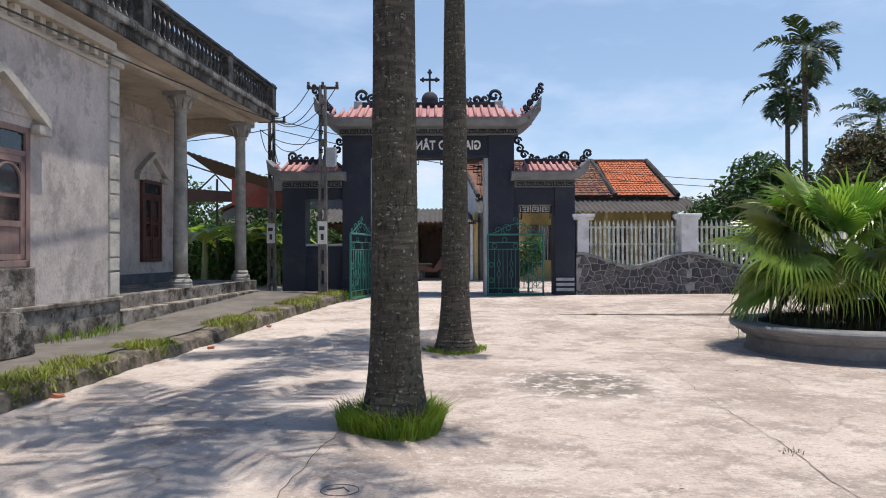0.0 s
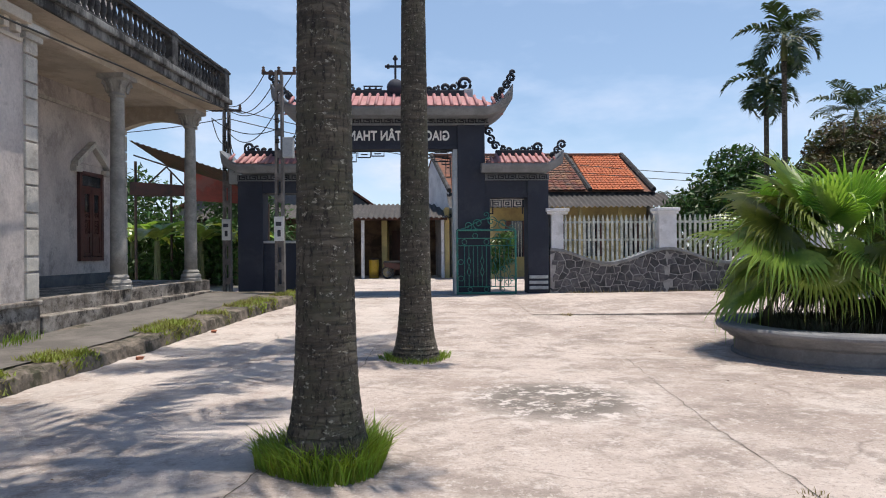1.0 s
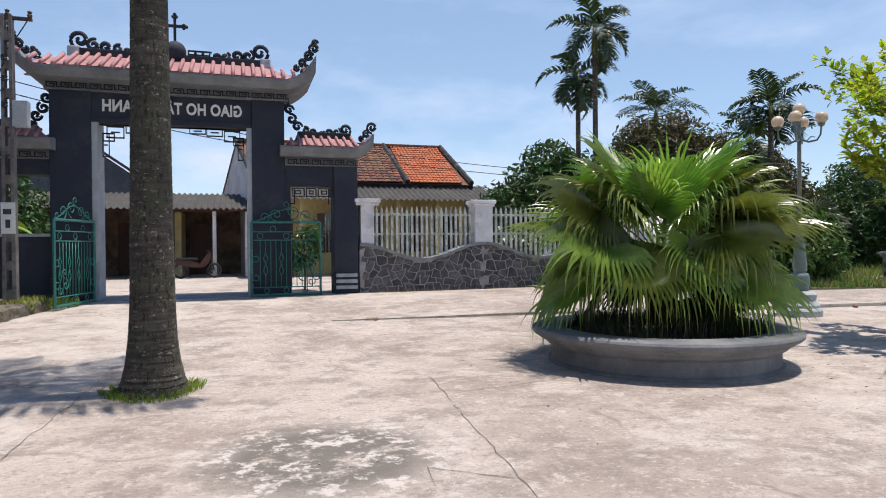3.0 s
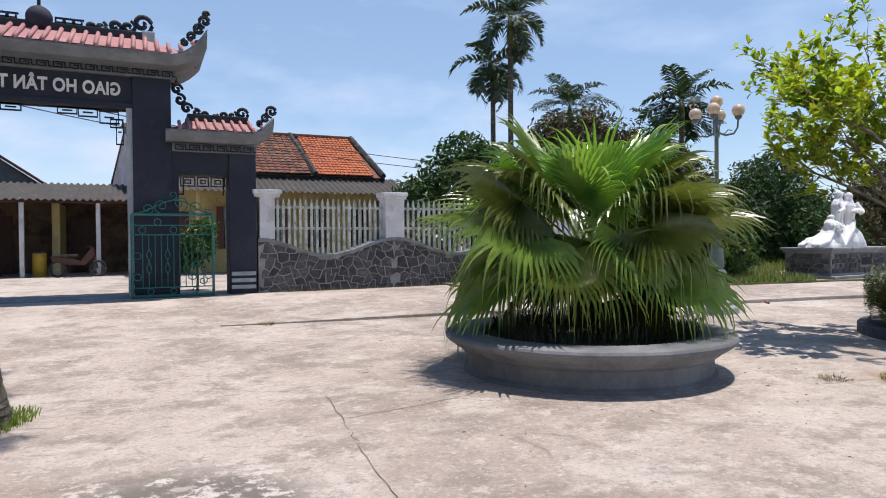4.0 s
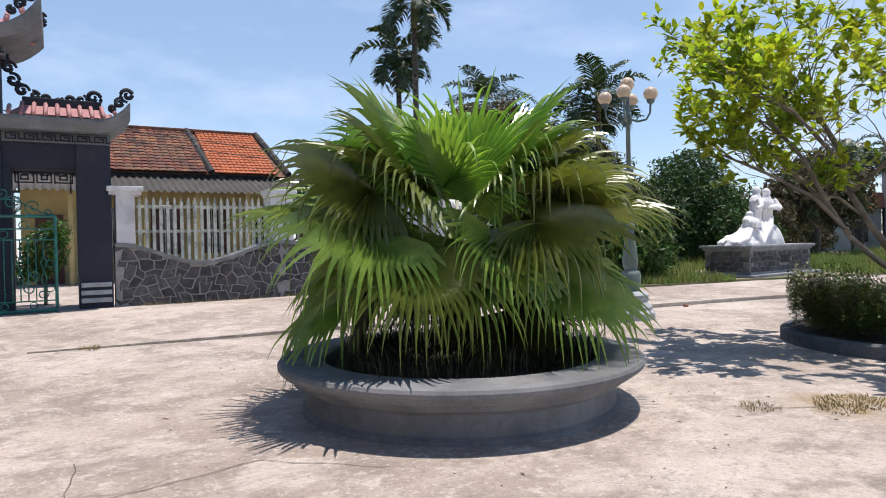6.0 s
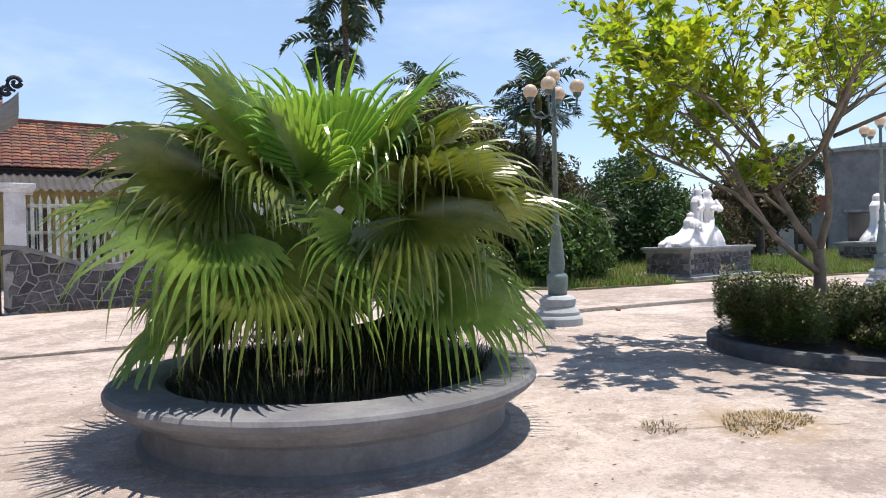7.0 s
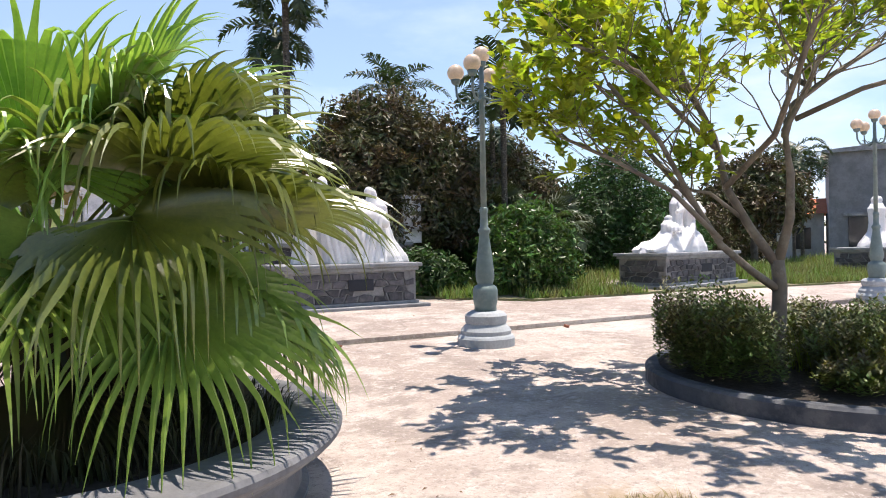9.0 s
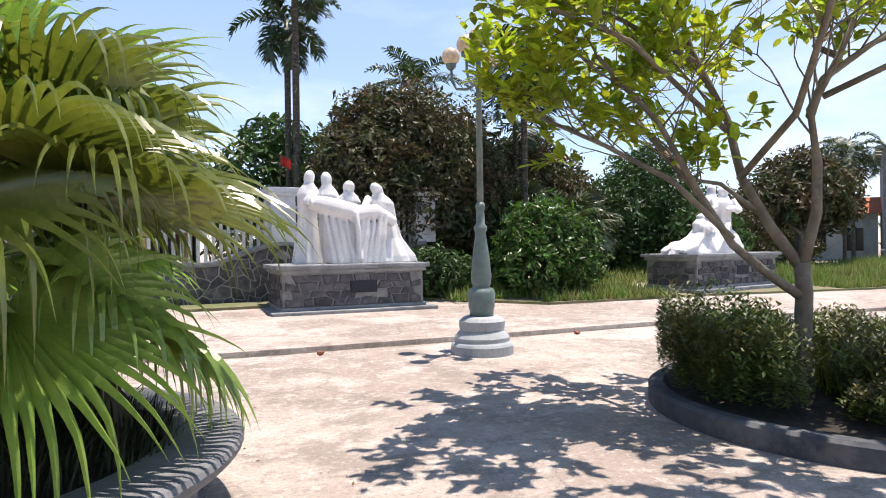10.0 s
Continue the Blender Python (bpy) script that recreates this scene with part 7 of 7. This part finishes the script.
def group_one(bm):
    robed(bm, -0.95, 0.1, 0, 1.72, (0.05, -0.02), 0.29, 1, base=1.1)
    robed(bm, -0.35, 0.35, 0, 1.72, (-0.06, -0.03), 0.30, 2)
    robed(bm, 0.05, 0.3, 0, 1.62, (-0.02, -0.12), 0.32, 3, 0.15)
    robed(bm, 0.95, 0.02, 0, 1.55, (-0.26, -0.06), 0.34, 4, 0.1, base=1.75)
    # body on a draped bier across the middle
    box(bm, -0.62, 0.70, -0.40, -0.05, 0.0, 0.74, 0.06)
    tube(bm, [(-0.98, -0.26, 1.10), (-0.72, -0.30, 1.06), (-0.35, -0.32, 0.98), (0.1, -0.32, 0.90), (0.5, -0.30, 0.93), (0.95, -0.26, 0.76)], [0.10, 0.17, 0.19, 0.17, 0.15, 0.09], 12)
    mound(bm, -0.95, -0.28, 1.08, 0.14, 0.13, 0.16, 9)
    tube(bm, [(-0.02, -0.46, 0.92), (0.02, -0.52, 0.6), (0.04, -0.52, 0.22), (0.05, -0.5, 0.08)], [0.07, 0.06, 0.05, 0.06], 8)
    for i, x in enumerate((-0.66, -0.52, -0.38, -0.24, 0.18, 0.3, 0.44, 0.58, 0.7)):
        k = 0.18 * (1 if x < 0 else -1)
        tube(bm, [(x, -0.38, 0.92), (x + k * 0.4, -0.43, 0.5), (x + k, -0.42 - 0.03 * (i % 2), 0.0)], [0.05, 0.045 + 0.012 * (i % 3), 0.07], 8)
    tube(bm, [(0.4, -0.1, 1.2), (0.2, -0.3, 0.98), (-0.1, -0.35, 0.95)], [0.09, 0.08, 0.06], 8)
    tube(bm, [(-0.9, -0.1, 1.25), (-0.8, -0.3, 1.1), (-0.5, -0.35, 1.05)], [0.1, 0.09, 0.07], 8)


def drape(bm, pts, radii, seed):
    """A folded length of cloth along points."""
    tube(bm, pts, radii, 10)


def group_two(bm):
    robed(bm, 0.22, 0.15, 0, 1.70, (0.07, 0), 0.28, 11, base=1.7)
    robed(bm, 0.72, 0.10, 0, 1.66, (-0.02, -0.03), 0.30, 12, 0.03, base=1.3)
    robed(bm, -0.52, -0.02, 0, 0.98, (0.14, 0), 0.24, 13, 0.1, base=1.9)
    # robes spreading down to the low end
    mound(bm, -0.8, 0.0, 0.0, 0.85, 0.42, 0.30, 4)
    mound(bm, -0.3, 0.0, 0.0, 0.62, 0.42, 0.50, 5)
    mound(bm, 0.35, -0.02, 0.0, 0.72, 0.46, 0.62, 6)
    for k in range(6):
        y = -0.34 + 0.1 * k
        drape(bm, [(-1.6 + 0.04 * (k % 3), y, 0.05), (-1.1, y, 0.17 + 0.02 * (k % 2)), (-0.72, y * 0.7, 0.36), (-0.5, y * 0.5, 0.58)], [0.05, 0.065, 0.06, 0.04], k)
    for k in range(6):
        x = -0.3 + 0.06 * k
        drape(bm, [(x - 0.12, -0.42 + 0.03 * k, 0.03), (x + 0.12, -0.38, 0.22 + 0.05 * k), (x + 0.45, -0.24, 0.5 + 0.06 * k)], [0.06, 0.06, 0.045], k)
    # arms and a held bundle
    tube(bm, [(0.10, -0.05, 1.28), (-0.06, -0.2, 1.08), (-0.28, -0.18, 1.02)], [0.09, 0.075, 0.05], 8)
    tube(bm, [(0.95, -0.02, 1.30), (0.96, -0.2, 1.05), (0.7, -0.3, 1.0)], [0.10, 0.09, 0.06], 8)
    mound(bm, 0.62, -0.24, 1.02, 0.26, 0.14, 0.13, 7)
    mound(bm, -0.45, -0.2, 0.55, 0.2, 0.15, 0.2, 9)


def group_three(bm):
    robed(bm, 0, 0, 0, 1.7, (0.02, 0), 0.42, 21, base=1.7)
    mound(bm, 0.5, -0.1, 0, 0.7, 0.4, 0.5, 22)
    robed(bm, 0.75, 0.1, 0, 1.2, (-0.1, 0), 0.32, 23)


pedestal(11.36, 17.8, 0.16, -6, 2.6, 1.4, 0.94, 1, "grey rubble stone pedestal with moulded slab")
statue("statue", "white plaster statue group bowed round a draped bier", pose(11.47, 17.8, 1.10, 0, 0, -6) @ Matrix.Diagonal((0.86, 0.95, 1.02, 1)), group_one)
pedestal(20.75, 17.0, 0.2, 6, 3.4, 1.35, 0.94, 2, "grey rubble stone pedestal with moulded slab")
statue("statue", "white plaster statue group standing and kneeling in flowing robes", pose(20.65, 17.0, 1.14, 0, 0, 6) @ Matrix.Scale(1.02, 4), group_two)
pedestal(30.0, 16.2, 0.18, 6, 3.3, 1.5, 0.94, 3, "grey rubble stone pedestal with moulded slab")
statue("statue", "white plaster statue group of robed forms", pose(29.9, 16.2, 1.12, 0, 0, 6), group_three)


# ---- lamp posts ----
def lamp_post():
    t = thing("street_lamp", "grey-green cast iron lamp post with cream globes", "street lamp", group="lamp posts")
    part("plinth", lathe(bmesh.new(), [(0.39, -0.05), (0.39, 0.10), (0.37, 0.13), (0.345, 0.15), (0.345, 0.2), (0.30, 0.26), (0.27, 0.29), (0.285, 0.32), (0.29, 0.40), (0.25, 0.44), (0.20, 0.46)], 36), GATE_PALE, t, "stepped pale grey plinth")
    part("shaft_base", lathe(bmesh.new(), [(0.15, 0.45), (0.15, 0.52), (0.165, 0.58), (0.17, 0.74), (0.15, 0.79), (0.10, 0.82), (0.12, 0.86), (0.13, 0.95), (0.105, 1.2), (0.07, 1.45), (0.065, 1.5), (0.085, 1.53), (0.085, 1.57), (0.055, 1.6), (0.05, 1.78), (0.06, 1.8), (0.06, 1.84), (0.045, 1.87)], 28), LAMP_GREEN, t, smooth=True)
    part("pole", lathe(bmesh.new(), [(0.042, 1.85), (0.036, 3.3), (0.05, 3.32), (0.05, 3.4), (0.035, 3.44), (0.03, 3.78)], 18), LAMP_GREEN, t, smooth=True)
    globes = [(0, 0, 3.94)]
    for k in range(4):
        a = math.radians(35 + 90 * k)
        cx, cy = math.cos(a), math.sin(a)
        bm = bmesh.new()
        tube(bm, [(0.03 * cx, 0.03 * cy, 3.36), (0.16 * cx, 0.16 * cy, 3.30), (0.3 * cx, 0.3 * cy, 3.32), (0.36 * cx, 0.36 * cy, 3.42), (0.375 * cx, 0.375 * cy, 3.60)], [0.022, 0.02, 0.018, 0.018, 0.016], 8)
        tube(bm, [(0.12 * cx, 0.12 * cy, 3.31), (0.2 * cx, 0.2 * cy, 3.40), (0.27 * cx, 0.27 * cy, 3.38)], 0.01, 6)
        part("arm", bm, LAMP_GREEN, t, smooth=True)
        globes.append((0.375 * cx, 0.375 * cy, 3.74))
    for x, y, z in globes:
        g = part("globe", lathe(bmesh.new(), [(0.05, z - 0.105)] + [(0.116 * math.cos(q), z + 0.116 * math.sin(q)) for q in [-1.1 + 2.6 * i / 12 for i in range(13)]] + [(0.004, z + 0.116)], 24, (x, y)), GLOBE, t, "cream frosted globe", smooth=True)
        part("cup", lathe(bmesh.new(), [(0.03, z - 0.17), (0.06, z - 0.14), (0.068, z - 0.095), (0.045, z - 0.085)], 16, (x, y)), LAMP_GREEN, g, smooth=True)
    return t


lamp = lamp_post()
lamp.matrix_basis = pose(11.30, 12.94, 0.06)
copy_thing(lamp, pose(21.3, 12.45, 0.10, 0, 0, 20))


# ---- tree bed ----
BX, BY, BR = 12.6, 9.0, 1.78
bed = thing("tree_bed", "round planting bed edged with a dark blue-grey kerb", "planting bed", pose(BX, BY, 0))
part("kerb", lathe(bmesh.new(), [(BR, -0.05), (BR, 0.14), (BR - 0.03, 0.165), (BR - 0.13, 0.165), (BR - 0.15, 0.1)], 72, cap=False), KERB_BLUE, bed)
part("soil", lathe(bmesh.new(), [(BR - 0.1, 0.12), (0.8, 0.17), (0.02, 0.2)], 40), SOIL, bed)


def court_tree():
    t = thing("tree", "small spreading tree with yellow-green leaves", "tree", pose(11.98, 9.22, 0.12))
    rnd = random.Random(5)
    R, D = Vector((0.871, -0.491, 0)), Vector((0.491, 0.871, 0))

    def P(a, d, z):
        return R * a + D * d + Vector((0, 0, z))

    bm = bmesh.new()
    tips = []
    tube(bm, [P(0, 0, -0.1), P(0.0, 0, 0.4), P(0.02, 0, 0.86), P(0.0, 0, 1.1)], [0.085, 0.07, 0.066, 0.062], 12)

    def limb(pts, r0, r1, kids, ln):
        pts = [P(*p) for p in pts]
        n = len(pts)
        tube(bm, pts, [r0 + (r1 - r0) * i / (n - 1) for i in range(n)], 10)
        for i in range(kids):
            f = 0.45 + 0.55 * (i + 1) / kids
            q = f * (n - 1)
            j = min(int(q), n - 2)
            a = pts[j].lerp(pts[j + 1], q - j)
            d = (pts[j + 1] - pts[j]).normalized() + Vector((rnd.uniform(-1, 1), rnd.uniform(-1, 1), rnd.uniform(-0.2, 0.9)))
            limbs(bm, a, d, ln * rnd.uniform(0.7, 1.15), r1 * 0.5, 2, rnd, tips, 0.9, 0.05)

    limb([(0, 0, 0.82), (-0.3, -0.1, 1.0), (-0.62, -0.15, 1.25), (-0.85, -0.1, 1.65), (-1.2, -0.2, 2.2), (-1.7, -0.3, 2.7)], 0.04, 0.018, 13, 0.7)
    limb([(0, 0, 1.05), (-0.2, 0.1, 1.4), (-0.38, 0.2, 1.8), (-0.5, 0.2, 2.3), (-0.75, 0.3, 2.9), (-0.9, 0.3, 3.4)], 0.048, 0.02, 13, 0.75)
    limb([(0, 0, 1.05), (0.1, -0.05, 1.5), (0.08, -0.1, 1.9), (0.0, -0.15, 2.3), (0.2, -0.2, 2.7), (0.4, -0.3, 3.3)], 0.048, 0.02, 13, 0.75)
    limb([(0.0, -0.15, 2.25), (0.25, 0.1, 2.6), (0.7, 0.2, 2.9), (1.2, 0.2, 3.2)], 0.035, 0.02, 8, 0.7)
    limb([(-0.85, -0.1, 1.65), (-1.0, 0.4, 2.1), (-1.1, 0.9, 2.5), (-1.2, 1.4, 2.8)], 0.03, 0.02, 7, 0.65)
    limb([(-0.4, 0.2, 1.8), (-0.3, -0.5, 2.2), (-0.4, -1.0, 2.6), (-0.5, -1.4, 2.9)], 0.03, 0.02, 8, 0.65)
    limb([(0.2, -0.2, 2.7), (0.5, 0.6, 3.0), (0.8, 1.2, 3.2)], 0.03, 0.02, 6, 0.65)
    limb([(-0.25, 0.15, 1.5), (-0.6, 0.1, 1.75), (-1.0, 0.0, 1.8)], 0.022, 0.012, 2, 0.4)
    limb([(-0.62, -0.15, 1.3), (-1.1, -0.2, 1.75), (-1.6, -0.1, 2.05), (-2.1, 0.0, 2.3)], 0.026, 0.014, 12, 0.5)
    limb([(-0.5, 0.2, 2.2), (-0.95, -0.1, 2.45), (-1.5, -0.5, 2.75), (-2.2, -0.6, 3.0)], 0.026, 0.014, 12, 0.55)
    limb([(-0.75, 0.25, 2.8), (-1.3, 0.4, 3.2), (-1.9, 0.5, 3.5)], 0.024, 0.014, 9, 0.55)
    limb([(0.1, -0.15, 2.4), (0.5, -0.5, 2.6), (1.1, -0.7, 2.75), (1.7, -0.7, 2.85)], 0.026, 0.014, 10, 0.55)
    part("trunk", bm, BARK, t, "smooth grey-brown forking trunk", smooth=True)
    V, Fc = [], []
    for p, d in tips:
        for k in range(rnd.randint(7, 11)):
            o = p - d * rnd.uniform(0, 0.34)
            dr = (d * 0.6 + Vector((rnd.uniform(-1, 1), rnd.uniform(-1, 1), rnd.uniform(-0.5, 0.8)))).normalized()
            ln = rnd.uniform(0.09, 0.175)
            sd = dr.cross(Vector((rnd.uniform(-0.4, 0.4), rnd.uniform(-0.4, 0.4), 1))).normalized()
            up = sd.cross(dr)
            w = ln * 0.24
            i = len(V)
            V += [o, o + dr * ln * 0.35 + sd * w - up * 0.0, o + dr * ln * 0.75 + sd * w * 0.8 - up * ln * 0.06, o + dr * ln - up * ln * 0.2, o + dr * ln * 0.75 - sd * w * 0.8 - up * ln * 0.06, o + dr * ln * 0.35 - sd * w, o + dr * ln * 0.55 - up * ln * 0.1]
            Fc += [(i, i + 1, i + 6), (i + 1, i + 2, i + 6), (i + 2, i + 3, i + 6), (i + 3, i + 4, i + 6), (i + 4, i + 5, i + 6), (i + 5, i, i + 6)]
    raw("crown", V, Fc, YELLOW_LEAF, t)


court_tree()


def bed_hedge():
    rnd = random.Random(17)
    R, D = Vector((0.871, -0.491, 0)), Vector((0.491, 0.871, 0))
    foot = Vector((11.98, 9.22, 0))
    # (across, along, height, radius) of each bushy mound, measured from the tree's foot
    mounds = [(-0.66, -0.05, 0.86, 0.46), (-0.95, 0.25, 0.74, 0.42), (-0.52, -0.45, 0.72, 0.36), (-0.75, 0.7, 0.8, 0.45), (-0.15, 0.6, 0.66, 0.5), (-1.0, -0.2, 0.56, 0.3),
              (0.42, -0.38, 0.6, 0.40), (0.9, -0.3, 0.68, 0.45), (1.4, -0.2, 0.66, 0.45), (0.7, -0.9, 0.56, 0.45), (1.25, -0.85, 0.6, 0.45), (0.6, 0.5, 0.6, 0.5), (1.3, 0.5, 0.6, 0.5), (0.1, -0.9, 0.3, 0.3), (0.2, 1.2, 0.55, 0.45), (1.0, 1.1, 0.55, 0.45), (1.75, 0.2, 0.5, 0.4), (1.7, -0.6, 0.45, 0.35)]
    V, F = [], []
    for a, dd, h, r in mounds:
        c = foot + R * a + D * dd
        for _ in range(int(330 * r * r / 0.16)):
            ang, q = rnd.uniform(0, 6.28), math.sqrt(rnd.random())
            top = h * (1 - 0.45 * q ** 2.2) * rnd.uniform(0.72, 1.12)
            px, py = c.x + r * q * math.cos(ang), c.y + r * q * math.sin(ang)
            if math.hypot(px - BX, py - BY) > BR - 0.08:
                continue
            bx, by = px - 0.25 * r * q * math.cos(ang), py - 0.25 * r * q * math.sin(ang)
            zb = 0.15
            lean = 0.35 * q
            n = rnd.randint(8, 13)
            for j in range(n):
                f = 0.35 + 0.65 * (j + 1) / n if q < 0.7 else 0.12 + 0.88 * (j + 1) / n
                o = Vector((bx + (px - bx) * f, by + (py - by) * f, zb + (top) * f))
                g = rnd.uniform(0, 6.28)
                up = 0.35 + 0.75 * (j / n) ** 2
                dr = Vector((math.cos(g) + lean * math.cos(ang), math.sin(g) + lean * math.sin(ang), up)).normalized()
                ln = rnd.uniform(0.045, 0.075)
                sd = dr.cross(Vector((0, 0, 1))).normalized() * ln * 0.2
                k = len(V)
                V += [o, o + dr * ln * 0.5 + sd, o + dr * ln + Vector((0, 0, -0.008)), o + dr * ln * 0.5 - sd]
                F += [(k, k + 1, k + 2), (k, k + 2, k + 3)]
    ob = raw("bed_shrubs", V, F, material("olive_shrub_leaf", (0.11, 0.17, 0.035), (0.12, 0.10, 0.035), 1.6, 0.5, bump=0, vary=0.5, translucent=0.22, per="island"))
    tagged(ob, "dense low dark green shrubs filling the round bed", "shrubs", kind="stuff")


bed_hedge()
grass_ring("bed_grass", "tall thin grass among the bed shrubs", 12.85, 8.75, 0.0, 1.0, 1000, 0.2, 0.6, KERB_WEED, 47, z=0.15, lean=0.5, category="grass")
grass_ring("dry_weeds", "dry sprawling weeds in the concrete", 8.65, 7.95, 0.0, 0.42, 750, 0.008, 0.045, DRY_GRASS, 41, lean=3.0, category="weeds", sy=0.6)
grass_ring("dry_weeds", "small dry weed in a crack", 7.93, 8.3, 0.0, 0.15, 130, 0.008, 0.045, DRY_GRASS, 42, lean=3.0, category="weeds")
grass_ring("dry_weeds", "small weed in the paving joint", 3.3, 14.62, 0.0, 0.12, 100, 0.02, 0.08, DRY_GRASS, 43, lean=1.6, category="weeds")
grass_ring("dry_weeds", "small weed at the crack", 2.6, 4.9, 0.0, 0.08, 40, 0.01, 0.05, DRY_GRASS, 44, lean=1.6, category="weeds")
for i, x in enumerate((4.8, 5.6, 6.5, 7.6, 8.4)):
    grass_ring("weeds", "sparse weeds along the foot of the stone wall", x, 19.15, 0.0, 0.3, 120, 0.03, 0.12, DRY_GRASS, 50 + i, sx=1.6, sy=0.3, category="weeds")


# ---- small things ----
flag = thing("flag", "small red flag on a thin pole at the wall", "flag", pose(10.62, 19.5, 2.6))
bm = bmesh.new()
tube(bm, [(0, 0, 0), (0, 0, 0.75)], 0.012, 6)
part("pole", bm, DARK_METAL, flag)
V, Fc = [], []
for i in range(9):
    for j in range(5):
        V.append((0.03 * i, 0.03 * math.sin(i * 0.9), 0.74 - 0.05 * j - 0.016 * i))
Fc = [(5 * i + j, 5 * i + j + 1, 5 * i + j + 6, 5 * i + j + 5) for i in range(8) for j in range(4)]
raw("cloth", V, Fc, material("bright_red_cloth", (0.5, 0.03, 0.02), (0.4, 0.02, 0.015), 4.0, 0.8, bump=0, translucent=0.3), flag)
rnd = random.Random(77)
BRICK_BIT = material("broken_red_brick", (0.40, 0.15, 0.08), (0.28, 0.11, 0.07), 8.0, 0.9, bump=0.4)
for x, y in ((-3.75, 10.4), (-4.12, 6.9), (-3.5, 12.9), (9.4, 13.75), (13.2, 13.45)):
    bm = bmesh.new()
    bmesh.ops.create_cube(bm, size=1.0)
    for v in bm.verts:
        v.co += Vector((rnd.uniform(-0.2, 0.2), rnd.uniform(-0.2, 0.2), rnd.uniform(-0.2, 0.2)))
        v.co = Vector((v.co.x * 0.1, v.co.y * 0.06, (v.co.z + 0.5) * 0.04))
    tagged(part("brick_fragment", bm, BRICK_BIT, m=pose(x + 0.08, y, rise(y), 0, 0, rnd.uniform(0, 180))), "broken red brick fragment on the concrete", "brick fragment", "brick fragments")
bm = bmesh.new()
tube(bm, [(0.12 * math.cos(k * math.pi / 16), 0.10 * math.sin(k * math.pi / 16), 0.001) for k in range(33)], 0.004, 4)
tube(bm, [(-0.08, 0.0, 0.004), (0.02, 0.04, 0.004), (0.06, -0.03, 0.004)], 0.005, 4)
tagged(part("drain_cover", bm, DARK_JOINT, m=pose(-0.66, 4.18, 0)), "round drain cover outline in the concrete", "drain cover")
# fallen dry leaves
LITTER = material("dry_fallen_leaf", (0.22, 0.13, 0.06), (0.14, 0.08, 0.04), 6.0, 0.9, bump=0, vary=0.3, per="island")
V, Fc = [], []
for _ in range(170):
    x, y = rnd.uniform(-4, 16), rnd.uniform(2, 18.8)
    if rnd.random() < 0.5:
        x, y = PX + rnd.uniform(-2.4, 2.4), PY + rnd.uniform(-2.4, 2.4)
    if math.hypot(x - PX, y - PY) < 1.55 or math.hypot(x - BX, y - BY) < 1.8 or x < -3.2:
        continue
    a, l = rnd.uniform(0, 6.28), rnd.uniform(0.01, 0.03)
    c, q = math.cos(a) * l, math.sin(a) * l
    z = rise(y) + 0.006 + (0.06 if y > 13.2 else 0)
    k = len(V)
    V += [(x - c, y - q, z), (x - q * 0.3, y + c * 0.3, z + 0.008), (x + c, y + q, z), (x + q * 0.3, y - c * 0.3, z + 0.004)]
    Fc += [(k, k + 1, k + 2), (k, k + 2, k + 3)]
tagged(raw("leaf_litter", V, Fc, LITTER), "scattered dry brown leaves and crumbs on the concrete", "leaf litter", kind="stuff")


# ---- grey building at the far side ----
def grey_building():
    b = thing("building", "plain grey rendered two-storey building", "building", pose(45.9, 19.1, 0.27, 0, 0, -62))
    part("wall", boxed(-6, 6, -3.5, 4, -0.1, 5.4, 0), EAVE_GREY, b)
    part("roof", prism(bmesh.new(), [(-6.3, 5.4), (6.3, 5.4), (6.3, 6.3), (-6.3, 5.55)], -3.8, 4.3), WALL_CAP, b)
    for x in (-4.6, -2.2, 0.6):
        w = part("window", boxed(x - 0.6, x + 0.6, -3.56, -3.49, 0.4, 2.2, 0.01), GLASS_DARK, b, "dark opening")
        part("lintel", boxed(-0.8 + x, 0.8 + x, -3.7, -3.5, 2.25, 2.4, 0.01), WALL_CAP, w)
    h = thing("house", "small house with red tile roof", "house", pose(42.0, 27.4, 0.27, 0, 0, -62))
    part("wall", boxed(-3, 3, 0, 4, -0.1, 2.6, 0), GATE_PALE, h)
    for x in (-1.8, 0.2, 1.9):
        part("window", boxed(x - 0.45, x + 0.45, -0.05, 0.01, 0.6, 1.8, 0.01), GLASS_DARK, h, "dark opening")
    raw("roof", [(-3.2, -0.4, 2.55), (3.2, -0.4, 2.55), (3.2, 2, 3.5), (-3.2, 2, 3.5), (-3.2, 4.4, 2.55), (3.2, 4.4, 2.55)], [(0, 1, 2, 3), (3, 2, 5, 4)], TERRACOTTA, h)


grey_building()
